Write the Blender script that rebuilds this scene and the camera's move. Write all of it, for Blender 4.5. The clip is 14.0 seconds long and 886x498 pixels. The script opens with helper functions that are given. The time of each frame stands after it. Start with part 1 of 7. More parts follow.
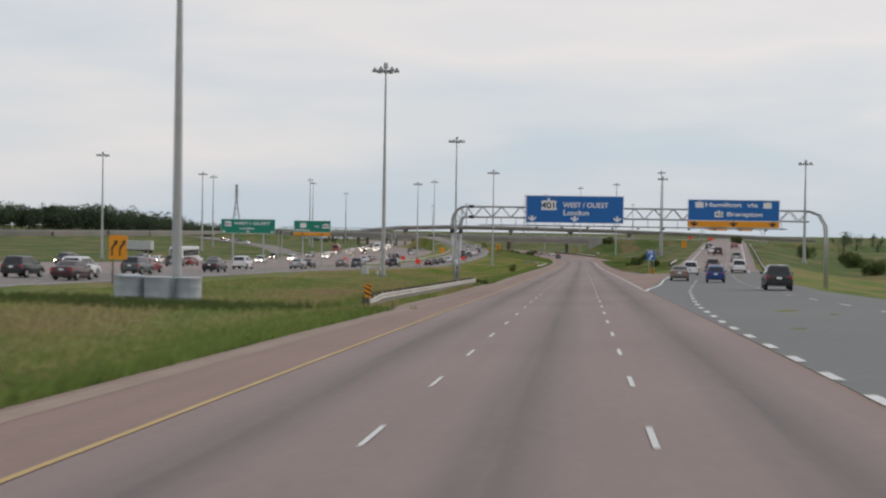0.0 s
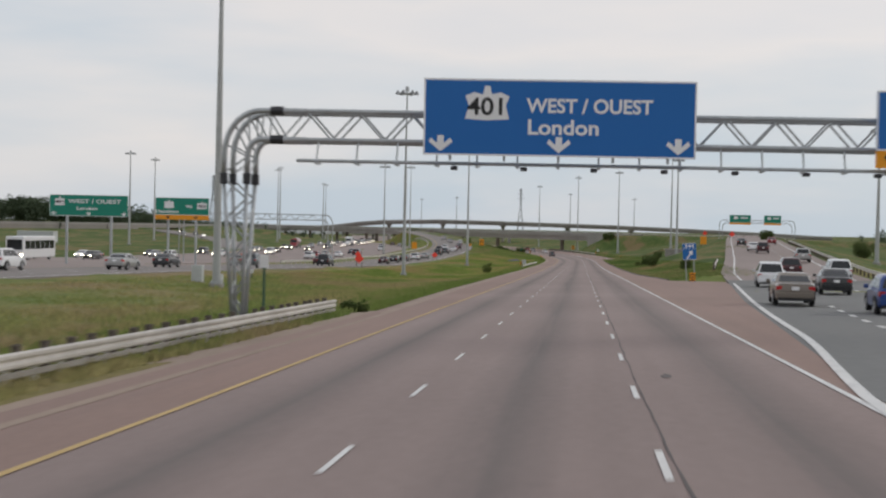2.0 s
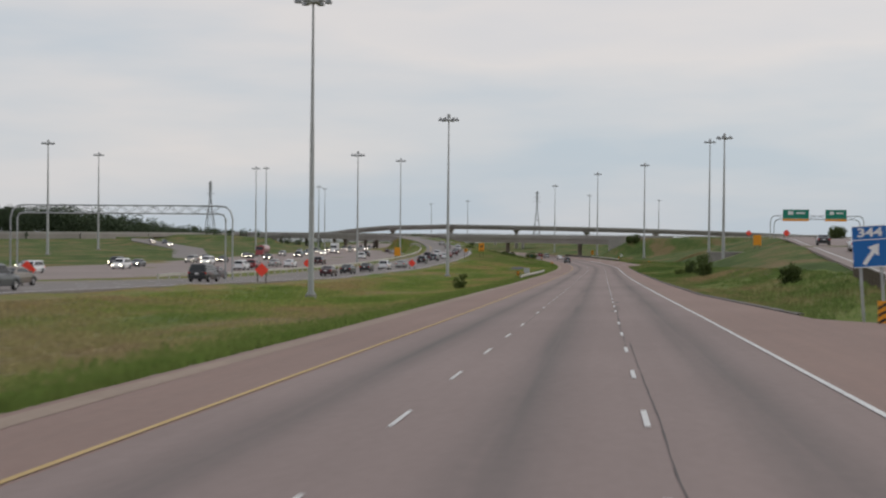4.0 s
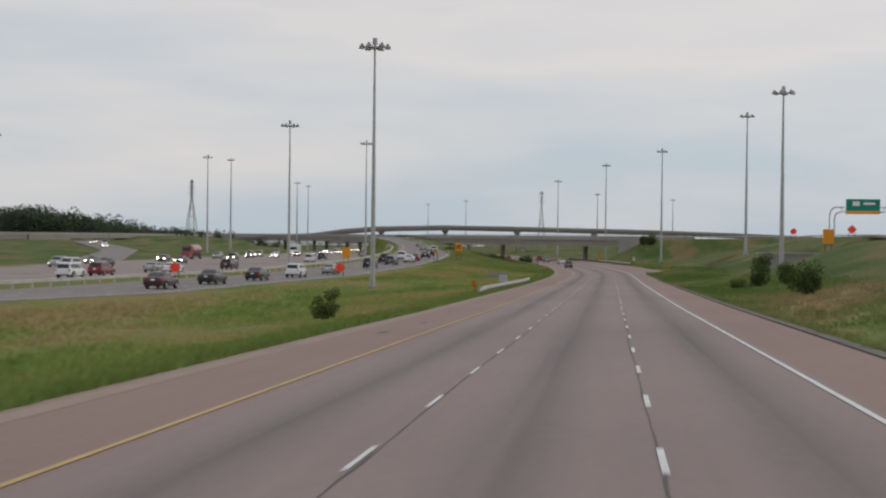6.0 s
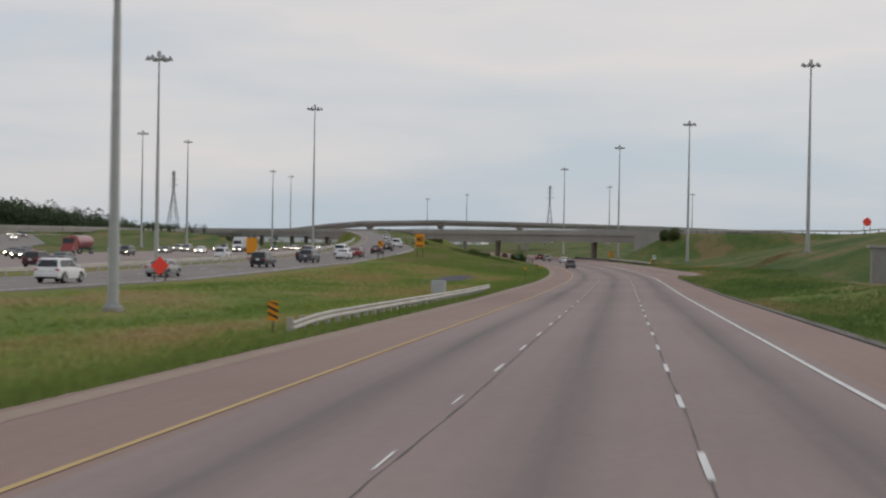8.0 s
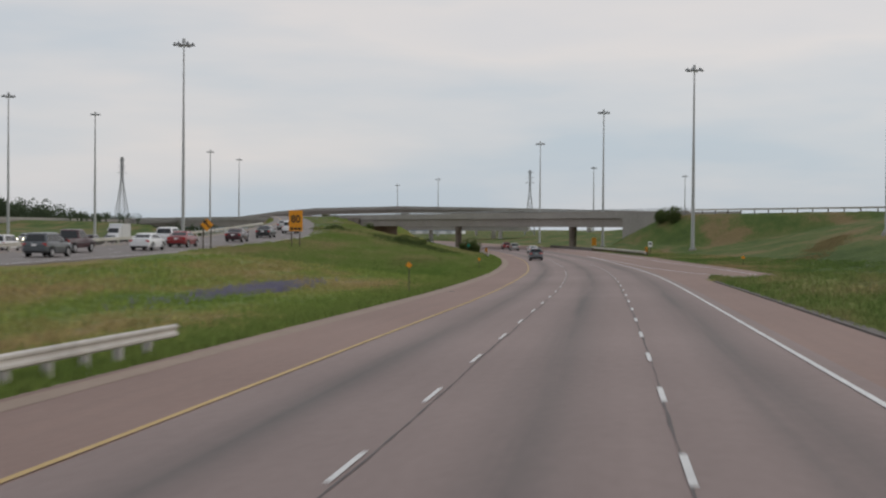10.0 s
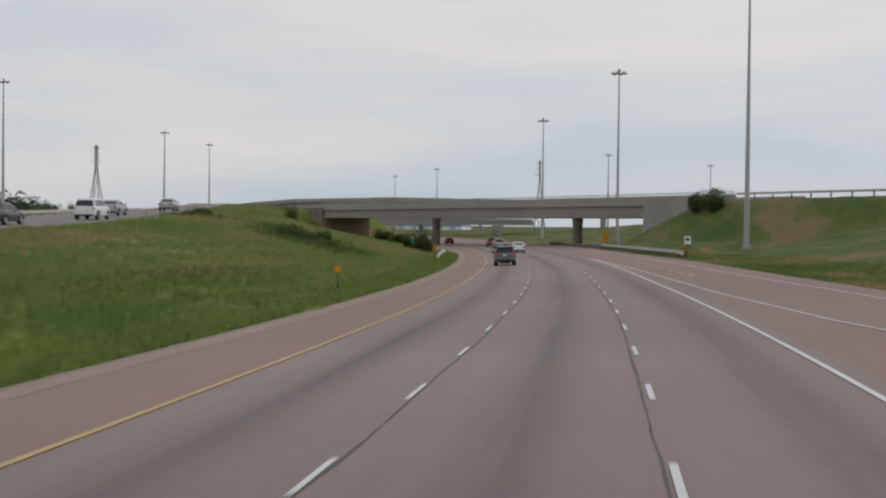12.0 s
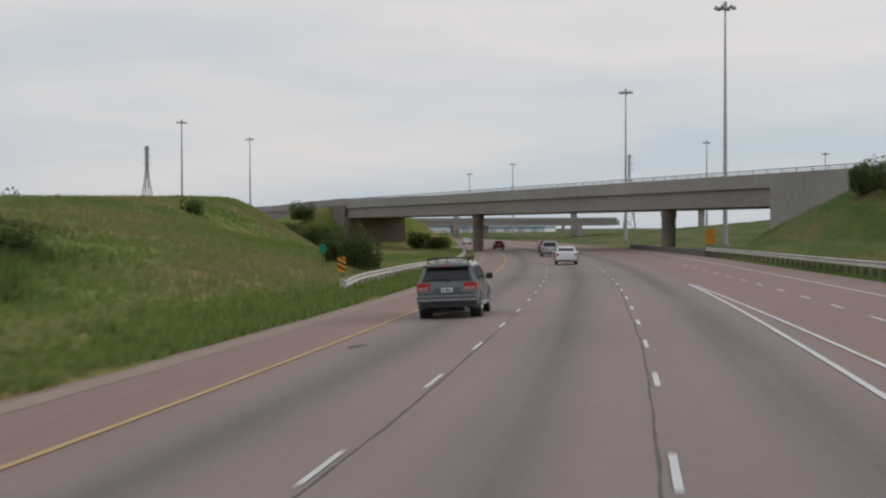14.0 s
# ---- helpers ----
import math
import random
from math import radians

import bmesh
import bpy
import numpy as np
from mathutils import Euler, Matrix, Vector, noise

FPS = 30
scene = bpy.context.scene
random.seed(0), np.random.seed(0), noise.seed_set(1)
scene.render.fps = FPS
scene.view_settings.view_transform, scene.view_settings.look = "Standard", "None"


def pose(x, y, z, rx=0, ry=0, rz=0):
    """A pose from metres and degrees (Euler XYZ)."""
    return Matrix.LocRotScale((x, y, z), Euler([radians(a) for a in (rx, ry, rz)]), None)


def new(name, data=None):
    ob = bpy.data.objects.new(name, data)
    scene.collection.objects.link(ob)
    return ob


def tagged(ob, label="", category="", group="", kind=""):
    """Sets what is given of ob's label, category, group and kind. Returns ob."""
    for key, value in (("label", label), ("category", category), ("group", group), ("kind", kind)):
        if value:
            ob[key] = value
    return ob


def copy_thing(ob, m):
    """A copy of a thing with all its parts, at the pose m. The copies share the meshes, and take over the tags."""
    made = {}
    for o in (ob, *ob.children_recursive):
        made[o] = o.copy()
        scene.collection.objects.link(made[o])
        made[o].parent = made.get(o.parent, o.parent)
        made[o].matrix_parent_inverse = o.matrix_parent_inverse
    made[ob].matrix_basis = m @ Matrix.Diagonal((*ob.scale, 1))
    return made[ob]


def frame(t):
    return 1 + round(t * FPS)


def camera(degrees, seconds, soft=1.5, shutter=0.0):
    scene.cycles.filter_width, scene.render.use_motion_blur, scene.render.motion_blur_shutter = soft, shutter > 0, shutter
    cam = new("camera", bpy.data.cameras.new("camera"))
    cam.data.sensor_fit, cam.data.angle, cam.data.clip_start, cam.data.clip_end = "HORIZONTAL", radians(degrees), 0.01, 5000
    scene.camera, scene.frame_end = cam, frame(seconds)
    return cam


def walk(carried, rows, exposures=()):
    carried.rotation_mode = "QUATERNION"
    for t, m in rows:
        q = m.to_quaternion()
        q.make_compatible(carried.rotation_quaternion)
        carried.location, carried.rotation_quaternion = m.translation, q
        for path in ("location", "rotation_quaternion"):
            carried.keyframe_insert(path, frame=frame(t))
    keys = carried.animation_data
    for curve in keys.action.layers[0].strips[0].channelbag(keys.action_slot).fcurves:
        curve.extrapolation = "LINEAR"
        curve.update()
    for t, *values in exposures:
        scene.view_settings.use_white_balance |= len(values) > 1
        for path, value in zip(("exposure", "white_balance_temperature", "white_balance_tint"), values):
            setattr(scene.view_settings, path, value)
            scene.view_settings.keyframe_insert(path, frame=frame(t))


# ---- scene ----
cam = camera(35.5, 14.0, soft=2.2, shutter=0.3)
PATH = [
    (0, pose(0.90, 0.05, 2.36, 89.14, -0.85, 5.80)),
    (0.5, pose(0.85, 18.69, 1.96, 89.14, -0.94, 5.76)),
    (0.8, pose(0.83, 29.85, 1.72, 89.10, -1.43, 5.74)),
    (1, pose(0.82, 37.28, 1.57, 89.07, -1.15, 5.71)),
    (1.5, pose(0.82, 55.79, 1.18, 88.65, -1.19, 5.46)),
    (2, pose(0.87, 74.18, 0.82, 89.02, -1.23, 5.71)),
    (2.5, pose(0.95, 92.55, 0.46, 87.88, -0.13, 6.38)),
    (2.6, pose(0.97, 96.23, 0.38, 87.81, -0.17, 6.42)),
    (2.9, pose(1.02, 107.32, 0.16, 89.88, -0.09, 6.36)),
    (3, pose(1.04, 111.02, 0.09, 89.22, -0.28, 6.31)),
    (4.2, pose(1.16, 156.16, -0.86, 89.38, -0.55, 6.59)),
    (5.4, pose(1.14, 202.21, -1.80, 89.53, -0.81, 6.88)),
    (5.5, pose(1.15, 206.06, -1.88, 89.47, -0.77, 6.78)),
    (6, pose(1.18, 225.31, -2.26, 89.53, -0.64, 6.93)),
    (6.5, pose(1.19, 244.53, -2.64, 90.04, -0.68, 7.35)),
    (7, pose(1.13, 263.69, -3.02, 90.52, -0.77, 7.28)),
    (7.5, pose(0.99, 282.78, -3.40, 89.90, -0.89, 7.44)),
    (8, pose(0.86, 301.82, -3.77, 89.50, -0.97, 7.45)),
    (8.1, pose(0.84, 305.62, -3.84, 89.42, -0.85, 7.48)),
    (9.3, pose(0.90, 351.20, -4.64, 89.19, -0.62, 7.12)),
    (10.4, pose(1.04, 393.02, -5.27, 88.97, -0.41, 6.79)),
    (10.5, pose(1.05, 396.82, -5.33, 88.90, -0.47, 6.82)),
    (11, pose(1.09, 415.77, -5.59, 88.69, -0.71, 7.50)),
    (11.5, pose(1.08, 434.56, -5.82, 88.70, -1.21, 7.64)),
    (11.8, pose(1.05, 445.77, -5.95, 89.19, -1.02, 7.62)),
    (12, pose(1.02, 453.24, -6.03, 89.00, -0.63, 7.57)),
    (12.5, pose(0.84, 472.02, -6.23, 88.24, -0.39, 8.46)),
    (13, pose(0.47, 491.01, -6.41, 88.47, -0.63, 9.58)),
    (13.2, pose(0.25, 498.69, -6.47, 88.51, -1.15, 9.87)),
    (13.5, pose(-0.16, 510.29, -6.57, 88.87, -0.87, 9.95)),
    (14, pose(-1.16, 529.73, -6.74, 89.14, 0.18, 11.45)),
]
walk(cam, PATH, exposures=[(0.0, 0.02), (2.0, 0.0), (3.0, -0.1), (8.0, -0.14), (14.0, -0.1)])

# ---------------------------------------------------------------- sky and sun
SUN_EL, SUN_AZ = 24.0, 60.0
world = bpy.data.worlds.new("overcast_sky")
scene.world = world
world.use_nodes = True


def build_sky():
    nt = world.node_tree
    nt.nodes.clear()
    out = nt.nodes.new("ShaderNodeOutputWorld")
    bg = nt.nodes.new("ShaderNodeBackground")
    sky = nt.nodes.new("ShaderNodeTexSky")
    sky.sky_type = "NISHITA"
    sky.sun_disc = False
    sky.sun_elevation = radians(SUN_EL)
    sky.sun_rotation = radians(SUN_AZ)
    sky.air_density = 1.0
    sky.dust_density = 2.0
    co = nt.nodes.new("ShaderNodeTexCoord")
    stretch = nt.nodes.new("ShaderNodeMapping")
    stretch.inputs["Scale"].default_value = (1.4, 1.4, 7.0)
    clouds = nt.nodes.new("ShaderNodeTexNoise")
    clouds.inputs["Scale"].default_value = 1.7
    clouds.inputs["Detail"].default_value = 5.0
    clouds.inputs["Roughness"].default_value = 0.5
    ramp = nt.nodes.new("ShaderNodeValToRGB")
    e = ramp.color_ramp.elements
    e[0].position, e[0].color = 0.34, (5.65, 6.45, 7.25, 1)
    e[1].position, e[1].color = 0.62, (8.25, 7.85, 7.75, 1)
    high = e.new(0.85)
    high.color = (7.1, 7.2, 7.6, 1)
    mix = nt.nodes.new("ShaderNodeMix")
    mix.data_type = "RGBA"
    mix.inputs[0].default_value = 0.88
    bg.inputs["Strength"].default_value = 0.1
    nt.links.new(co.outputs["Generated"], stretch.inputs["Vector"])
    nt.links.new(stretch.outputs["Vector"], clouds.inputs["Vector"])
    height = nt.nodes.new("ShaderNodeSeparateXYZ")
    higher = nt.nodes.new("ShaderNodeMath")
    higher.operation = "MULTIPLY_ADD"
    higher.inputs[1].default_value = 1.0
    higher.inputs[2].default_value = -0.095
    both = nt.nodes.new("ShaderNodeMath")
    both.operation = "ADD"
    nt.links.new(co.outputs["Generated"], height.inputs[0])
    nt.links.new(height.outputs["Z"], higher.inputs[0])
    nt.links.new(higher.outputs[0], both.inputs[0])
    nt.links.new(clouds.outputs["Fac"], both.inputs[1])
    nt.links.new(both.outputs[0], ramp.inputs["Fac"])
    nt.links.new(sky.outputs["Color"], mix.inputs[6])
    nt.links.new(ramp.outputs["Color"], mix.inputs[7])
    nt.links.new(mix.outputs[2], bg.inputs["Color"])
    nt.links.new(bg.outputs["Background"], out.inputs["Surface"])


build_sky()
sun_data = bpy.data.lights.new("sun", "SUN")
sun_data.energy = 0.7
sun_data.angle = radians(14)
sun_data.color = (1.0, 0.95, 0.88)
sun = new("sun", sun_data)
az, el = radians(SUN_AZ), radians(SUN_EL)
sun_way = Vector((math.sin(az) * math.cos(el), math.cos(az) * math.cos(el), math.sin(el)))
sun.rotation_mode = "QUATERNION"
sun.rotation_quaternion = sun_way.to_track_quat("Z", "Y")
sun.location = sun_way * 300


# ---------------------------------------------------------------- materials
def node_mat(name, rough=0.7, metal=0.0):
    m = bpy.data.materials.new(name)
    m.use_nodes = True
    b = m.node_tree.nodes["Principled BSDF"]
    b.inputs["Roughness"].default_value = rough
    b.inputs["Metallic"].default_value = metal
    if rough >= 0.86:
        b.inputs["Specular IOR Level"].default_value = 0.12
    return m, m.node_tree, b


def grain(name, dark, light, scale=8.0, big=0.35, rough=0.7, metal=0.0, bump=0.0, spread=0.5):
    """Two-scale mottled colour between two tones, with fine relief."""
    m, nt, b = node_mat(name, rough, metal)
    co = nt.nodes.new("ShaderNodeTexCoord")
    fine = nt.nodes.new("ShaderNodeTexNoise")
    fine.inputs["Scale"].default_value = scale
    fine.inputs["Detail"].default_value = 6
    wide = nt.nodes.new("ShaderNodeTexNoise")
    wide.inputs["Scale"].default_value = big
    wide.inputs["Detail"].default_value = 3
    add = nt.nodes.new("ShaderNodeMath")
    add.operation = "MULTIPLY_ADD"
    add.inputs[1].default_value = spread
    half = nt.nodes.new("ShaderNodeMath")
    half.operation = "MULTIPLY_ADD"
    half.inputs[1].default_value = 1 - spread
    half.inputs[2].default_value = 0.0
    ramp = nt.nodes.new("ShaderNodeValToRGB")
    e = ramp.color_ramp.elements
    e[0].position, e[0].color = 0.3, (*dark, 1)
    e[1].position, e[1].color = 0.7, (*light, 1)
    for n in (fine, wide):
        nt.links.new(co.outputs["Object"], n.inputs["Vector"])
    nt.links.new(fine.outputs["Fac"], half.inputs[0])
    nt.links.new(wide.outputs["Fac"], add.inputs[0])
    nt.links.new(half.outputs[0], add.inputs[2])
    nt.links.new(add.outputs[0], ramp.inputs["Fac"])
    nt.links.new(ramp.outputs["Color"], b.inputs["Base Color"])
    if bump:
        bp = nt.nodes.new("ShaderNodeBump")
        bp.inputs["Strength"].default_value = bump
        bp.inputs["Distance"].default_value = 0.02
        nt.links.new(fine.outputs["Fac"], bp.inputs["Height"])
        nt.links.new(bp.outputs["Normal"], b.inputs["Normal"])
    return m


def plain(name, colour, rough=0.5, metal=0.0, coat=0.0):
    m, nt, b = node_mat(name, rough, metal)
    b.inputs["Base Color"].default_value = (*colour, 1)
    b.inputs["Coat Weight"].default_value = coat
    return m


def glowing(name, colour, strength):
    m, nt, b = node_mat(name, 0.3)
    b.inputs["Base Color"].default_value = (*colour, 1)
    b.inputs["Emission Color"].default_value = (*colour, 1)
    b.inputs["Emission Strength"].default_value = strength
    return m


def worn_asphalt(name, dark, light, streak=0.58):
    """Asphalt with polished, oil-darkened lane middles that wander along the way."""
    m = grain(name, dark, light, 5.0, 0.06, 0.85, bump=0.2, spread=0.6)
    nt = m.node_tree
    b = nt.nodes["Principled BSDF"]
    base = b.inputs["Base Color"].links[0].from_socket

    def calc(op, a, c=None, d=None):
        n = nt.nodes.new("ShaderNodeMath")
        n.operation = op
        for i, v in enumerate((a, c, d)):
            if v is None:
                continue
            if isinstance(v, (int, float)):
                n.inputs[i].default_value = v
            else:
                nt.links.new(v, n.inputs[i])
        return n.outputs[0]
    uv = nt.nodes.new("ShaderNodeUVMap")
    sep = nt.nodes.new("ShaderNodeSeparateXYZ")
    nt.links.new(uv.outputs["UV"], sep.inputs[0])
    mp = nt.nodes.new("ShaderNodeMapping")
    mp.inputs["Scale"].default_value = (0.9, 0.018, 1.0)
    nt.links.new(uv.outputs["UV"], mp.inputs["Vector"])
    along = nt.nodes.new("ShaderNodeTexNoise")
    along.inputs["Scale"].default_value = 2.0
    along.inputs["Detail"].default_value = 4
    nt.links.new(mp.outputs["Vector"], along.inputs["Vector"])
    u = calc("ADD", sep.outputs["X"], calc("MULTIPLY_ADD", along.outputs["Fac"], 0.5, -0.25))
    d = calc("ABSOLUTE", calc("SUBTRACT", calc("MODULO", calc("ADD", u, 19.8), 3.6), 1.8))
    mid = calc("SMOOTH_MIN", calc("MULTIPLY", d, 1.15), 1.0, 0.35)
    inside = calc("LESS_THAN", calc("ABSOLUTE", sep.outputs["X"]), 5.2)
    fade = calc("MULTIPLY", calc("MULTIPLY", calc("SUBTRACT", 1.0, mid), inside), calc("MULTIPLY_ADD", along.outputs["Fac"], 1.5, -0.05))
    tone = calc("MULTIPLY_ADD", fade, streak - 1.0, 1.0)
    fine = calc("MULTIPLY_ADD", along.outputs["Fac"], 0.22, 0.89)
    mul = nt.nodes.new("ShaderNodeMix")
    mul.data_type = "RGBA"
    mul.blend_type = "MULTIPLY"
    mul.inputs[0].default_value = 1.0
    grey = nt.nodes.new("ShaderNodeCombineColor")
    t = calc("MULTIPLY", tone, fine)
    side = calc("MULTIPLY", calc("SUBTRACT", 1.0, inside), calc("MULTIPLY_ADD", along.outputs["Fac"], 0.6, 0.7))
    for i, (cool, warm) in enumerate(((-0.02, 0.03), (0.035, -0.09), (0.05, -0.17))):
        k = calc("MULTIPLY_ADD", fade, cool, calc("MULTIPLY_ADD", side, warm, t))
        nt.links.new(k, grey.inputs[i])
    nt.links.new(base, mul.inputs[6])
    nt.links.new(grey.outputs[0], mul.inputs[7])
    nt.links.new(mul.outputs[2], b.inputs["Base Color"])
    return m


def meadow(name, tones, blades=None):
    """Patches of green, olive and straw grass, as turf or as loose blades."""
    m, nt, b = node_mat(name, 0.95)
    co = nt.nodes.new("ShaderNodeTexCoord")
    mp = nt.nodes.new("ShaderNodeMapping")
    mp.inputs["Scale"].default_value = (1.0, 0.30, 1.0)
    nt.links.new(co.outputs["Object"], mp.inputs["Vector"])
    wide = nt.nodes.new("ShaderNodeTexNoise")
    wide.inputs["Scale"].default_value = 0.12
    wide.inputs["Detail"].default_value = 7
    wide.inputs["Roughness"].default_value = 0.66
    fine = nt.nodes.new("ShaderNodeTexNoise")
    fine.inputs["Scale"].default_value = 4.2
    fine.inputs["Detail"].default_value = 7
    fine.inputs["Roughness"].default_value = 0.68
    for n in (wide, fine):
        nt.links.new(mp.outputs["Vector"], n.inputs["Vector"])
    ramp = nt.nodes.new("ShaderNodeValToRGB")
    cr = ramp.color_ramp
    cr.elements[0].position, cr.elements[0].color = 0.36, (*tones[0], 1)
    cr.elements[1].position, cr.elements[1].color = 0.62, (*tones[3], 1)
    for p, c in ((0.45, tones[1]), (0.52, tones[2])):
        e = cr.elements.new(p)
        e.color = (*c, 1)
    var = nt.nodes.new("ShaderNodeValToRGB")
    var.color_ramp.elements[0].position, var.color_ramp.elements[0].color = 0.28, (0.66, 0.70, 0.66, 1)
    var.color_ramp.elements[1].position, var.color_ramp.elements[1].color = 0.72, (1.26, 1.22, 1.22, 1)
    mul = nt.nodes.new("ShaderNodeMix")
    mul.data_type = "RGBA"
    mul.blend_type = "MULTIPLY"
    mul.inputs[0].default_value = 1.0
    nt.links.new(wide.outputs["Fac"], ramp.inputs["Fac"])
    nt.links.new(fine.outputs["Fac"], var.inputs["Fac"])
    nt.links.new(ramp.outputs["Color"], mul.inputs[6])
    nt.links.new(var.outputs["Color"], mul.inputs[7])
    nt.links.new(mul.outputs[2], b.inputs["Base Color"])
    if blades:
        return speckled(m, *blades)
    bp_ = nt.nodes.new("ShaderNodeBump")
    bp_.inputs["Strength"].default_value = 0.5
    bp_.inputs["Distance"].default_value = 0.10
    nt.links.new(fine.outputs["Fac"], bp_.inputs["Height"])
    nt.links.new(bp_.outputs["Normal"], b.inputs["Normal"])
    return m


def speckled(m, low=0.62, high=1.36):
    """Each loose blade takes a tone of its own."""
    nt = m.node_tree
    b = nt.nodes["Principled BSDF"]
    base = b.inputs["Base Color"].links[0].from_socket
    geo = nt.nodes.new("ShaderNodeNewGeometry")
    span_ = nt.nodes.new("ShaderNodeMapRange")
    span_.inputs["To Min"].default_value = low
    span_.inputs["To Max"].default_value = high
    scale = nt.nodes.new("ShaderNodeVectorMath")
    scale.operation = "SCALE"
    nt.links.new(geo.outputs["Random Per Island"], span_.inputs["Value"])
    nt.links.new(base, scale.inputs[0])
    nt.links.new(span_.outputs[0], scale.inputs["Scale"])
    nt.links.new(scale.outputs[0], b.inputs["Base Color"])
    return m


def translucent(m, share):
    """Thin leaves and blades: part of the light goes through them."""
    nt = m.node_tree
    b = nt.nodes["Principled BSDF"]
    out = nt.nodes["Material Output"]
    back = nt.nodes.new("ShaderNodeBsdfTranslucent")
    nt.links.new(b.inputs["Base Color"].links[0].from_socket, back.inputs["Color"])
    mix = nt.nodes.new("ShaderNodeMixShader")
    mix.inputs[0].default_value = share
    nt.links.new(b.outputs[0], mix.inputs[1])
    nt.links.new(back.outputs[0], mix.inputs[2])
    nt.links.new(mix.outputs[0], out.inputs["Surface"])
    return m


M_ASPHALT = worn_asphalt("pinkish_asphalt", (0.222, 0.170, 0.156), (0.300, 0.232, 0.213), 0.50)
GREEN_TONES = ((0.108, 0.160, 0.034), (0.150, 0.192, 0.046), (0.196, 0.198, 0.062), (0.250, 0.190, 0.082))
BANK_TONES = ((0.060, 0.096, 0.025), (0.082, 0.122, 0.032), (0.116, 0.138, 0.044), (0.200, 0.152, 0.074))
DRY_TONES = ((0.120, 0.160, 0.044), (0.168, 0.184, 0.060), (0.212, 0.188, 0.078), (0.232, 0.178, 0.096))
M_GRASS = meadow("meadow_grass", GREEN_TONES)
M_BANK = meadow("sown_bank_grass", BANK_TONES)
M_DRY = meadow("dry_meadow_grass", DRY_TONES)
# blade tones are the turf's raised 1.62 times, making up for self-shading
M_GRASS_BLADE = meadow("brightened_meadow_blades", [[1.62 * c for c in tone] for tone in GREEN_TONES], (0.68, 1.32))
M_BANK_BLADE = meadow("brightened_bank_blades", [[1.62 * c for c in tone] for tone in BANK_TONES], (0.68, 1.32))
# slope tones are raised the same way, with more green
M_SLOPE_BLADE = meadow("brightened_slope_blades", ((0.135, 0.215, 0.046), (0.180, 0.255, 0.062), (0.225, 0.268, 0.082), (0.300, 0.268, 0.115)), (0.80, 1.20))
M_DRY_BLADE = meadow("brightened_dry_blades", [[1.62 * c for c in tone] for tone in DRY_TONES], (0.68, 1.32))
M_LUSH = speckled(grain("lush_grass", (0.100, 0.150, 0.034), (0.140, 0.190, 0.048), 1.5, 0.2, 0.95))
M_WITHERED = speckled(grain("withered_grass", (0.175, 0.142, 0.062), (0.235, 0.180, 0.088), 1.5, 0.2, 0.95))
M_DARK_ASPHALT = grain("grey_asphalt", (0.145, 0.148, 0.145), (0.19, 0.192, 0.186), 3.0, 0.05, 0.85, bump=0.25)
M_COLLECTOR = grain("greyish_asphalt", (0.180, 0.160, 0.150), (0.240, 0.214, 0.200), 2.0, 0.05, 0.85, bump=0.2)
M_SHOULDER = grain("gravelly_shoulder", (0.25, 0.19, 0.145), (0.36, 0.275, 0.215), 4.0, 0.3, 0.85, bump=0.4)

M_WHITE_LINE = grain("white_road_paint", (0.55, 0.55, 0.54), (0.78, 0.78, 0.76), 6.0, 0.8, 0.7)
M_YELLOW_LINE = grain("yellow_road_paint", (0.42, 0.29, 0.11), (0.56, 0.39, 0.16), 6.0, 0.8, 0.7)
M_CONCRETE = grain("concrete", (0.25, 0.24, 0.222), (0.37, 0.352, 0.325), 2.0, 0.12, 0.85, bump=0.2)
M_DARK_CONCRETE = grain("darker_concrete", (0.225, 0.205, 0.188), (0.325, 0.296, 0.272), 2.0, 0.12, 0.85, bump=0.2)
M_STEEL = grain("galvanised_steel", (0.34, 0.36, 0.37), (0.48, 0.50, 0.51), 3.0, 0.5, 0.5, 0.55)
M_POLE = grain("weathered_steel_pole", (0.36, 0.37, 0.37), (0.47, 0.48, 0.48), 3.0, 0.3, 0.65, 0.1)
M_BLUE = plain("blue_sign_sheeting", (0.006, 0.132, 0.43), 0.6)
M_GREEN = plain("green_sign_sheeting", (0.0, 0.22, 0.145), 0.45)
M_AMBER = plain("amber_sign_sheeting", (0.80, 0.315, 0.01), 0.6)
M_SIGN_WHITE = plain("white_sign_sheeting", (0.80, 0.80, 0.80), 0.5)
M_BLACK = plain("black_print", (0.015, 0.015, 0.015), 0.6)


M_FAR_ASPHALT = grain("pale_asphalt", (0.23, 0.185, 0.168), (0.30, 0.245, 0.225), 2.0, 0.05, 0.85)
M_SEAL = grain("tar_sealant", (0.066, 0.057, 0.054), (0.130, 0.112, 0.105), 9.0, 1.0, 0.75)
M_PIER = grain("brown_mottled_concrete", (0.13, 0.105, 0.085), (0.25, 0.215, 0.18), 1.2, 0.3, 0.85, bump=0.2)
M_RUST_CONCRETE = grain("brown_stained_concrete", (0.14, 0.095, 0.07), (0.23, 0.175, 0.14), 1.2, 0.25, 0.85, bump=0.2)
M_PALE_CONCRETE = grain("pale_concrete", (0.36, 0.34, 0.31), (0.46, 0.44, 0.40), 2.0, 0.2, 0.85)
M_LAMP_HEAD = grain("lamp_housing", (0.22, 0.23, 0.24), (0.33, 0.34, 0.35), 4.0, 1.0, 0.5, 0.2)
M_SHED = grain("white_cladding", (0.70, 0.72, 0.74), (0.80, 0.81, 0.82), 0.5, 0.05, 0.6)
M_SHED_BLUE = grain("blue_cladding", (0.16, 0.25, 0.38), (0.22, 0.31, 0.44), 0.5, 0.05, 0.6)
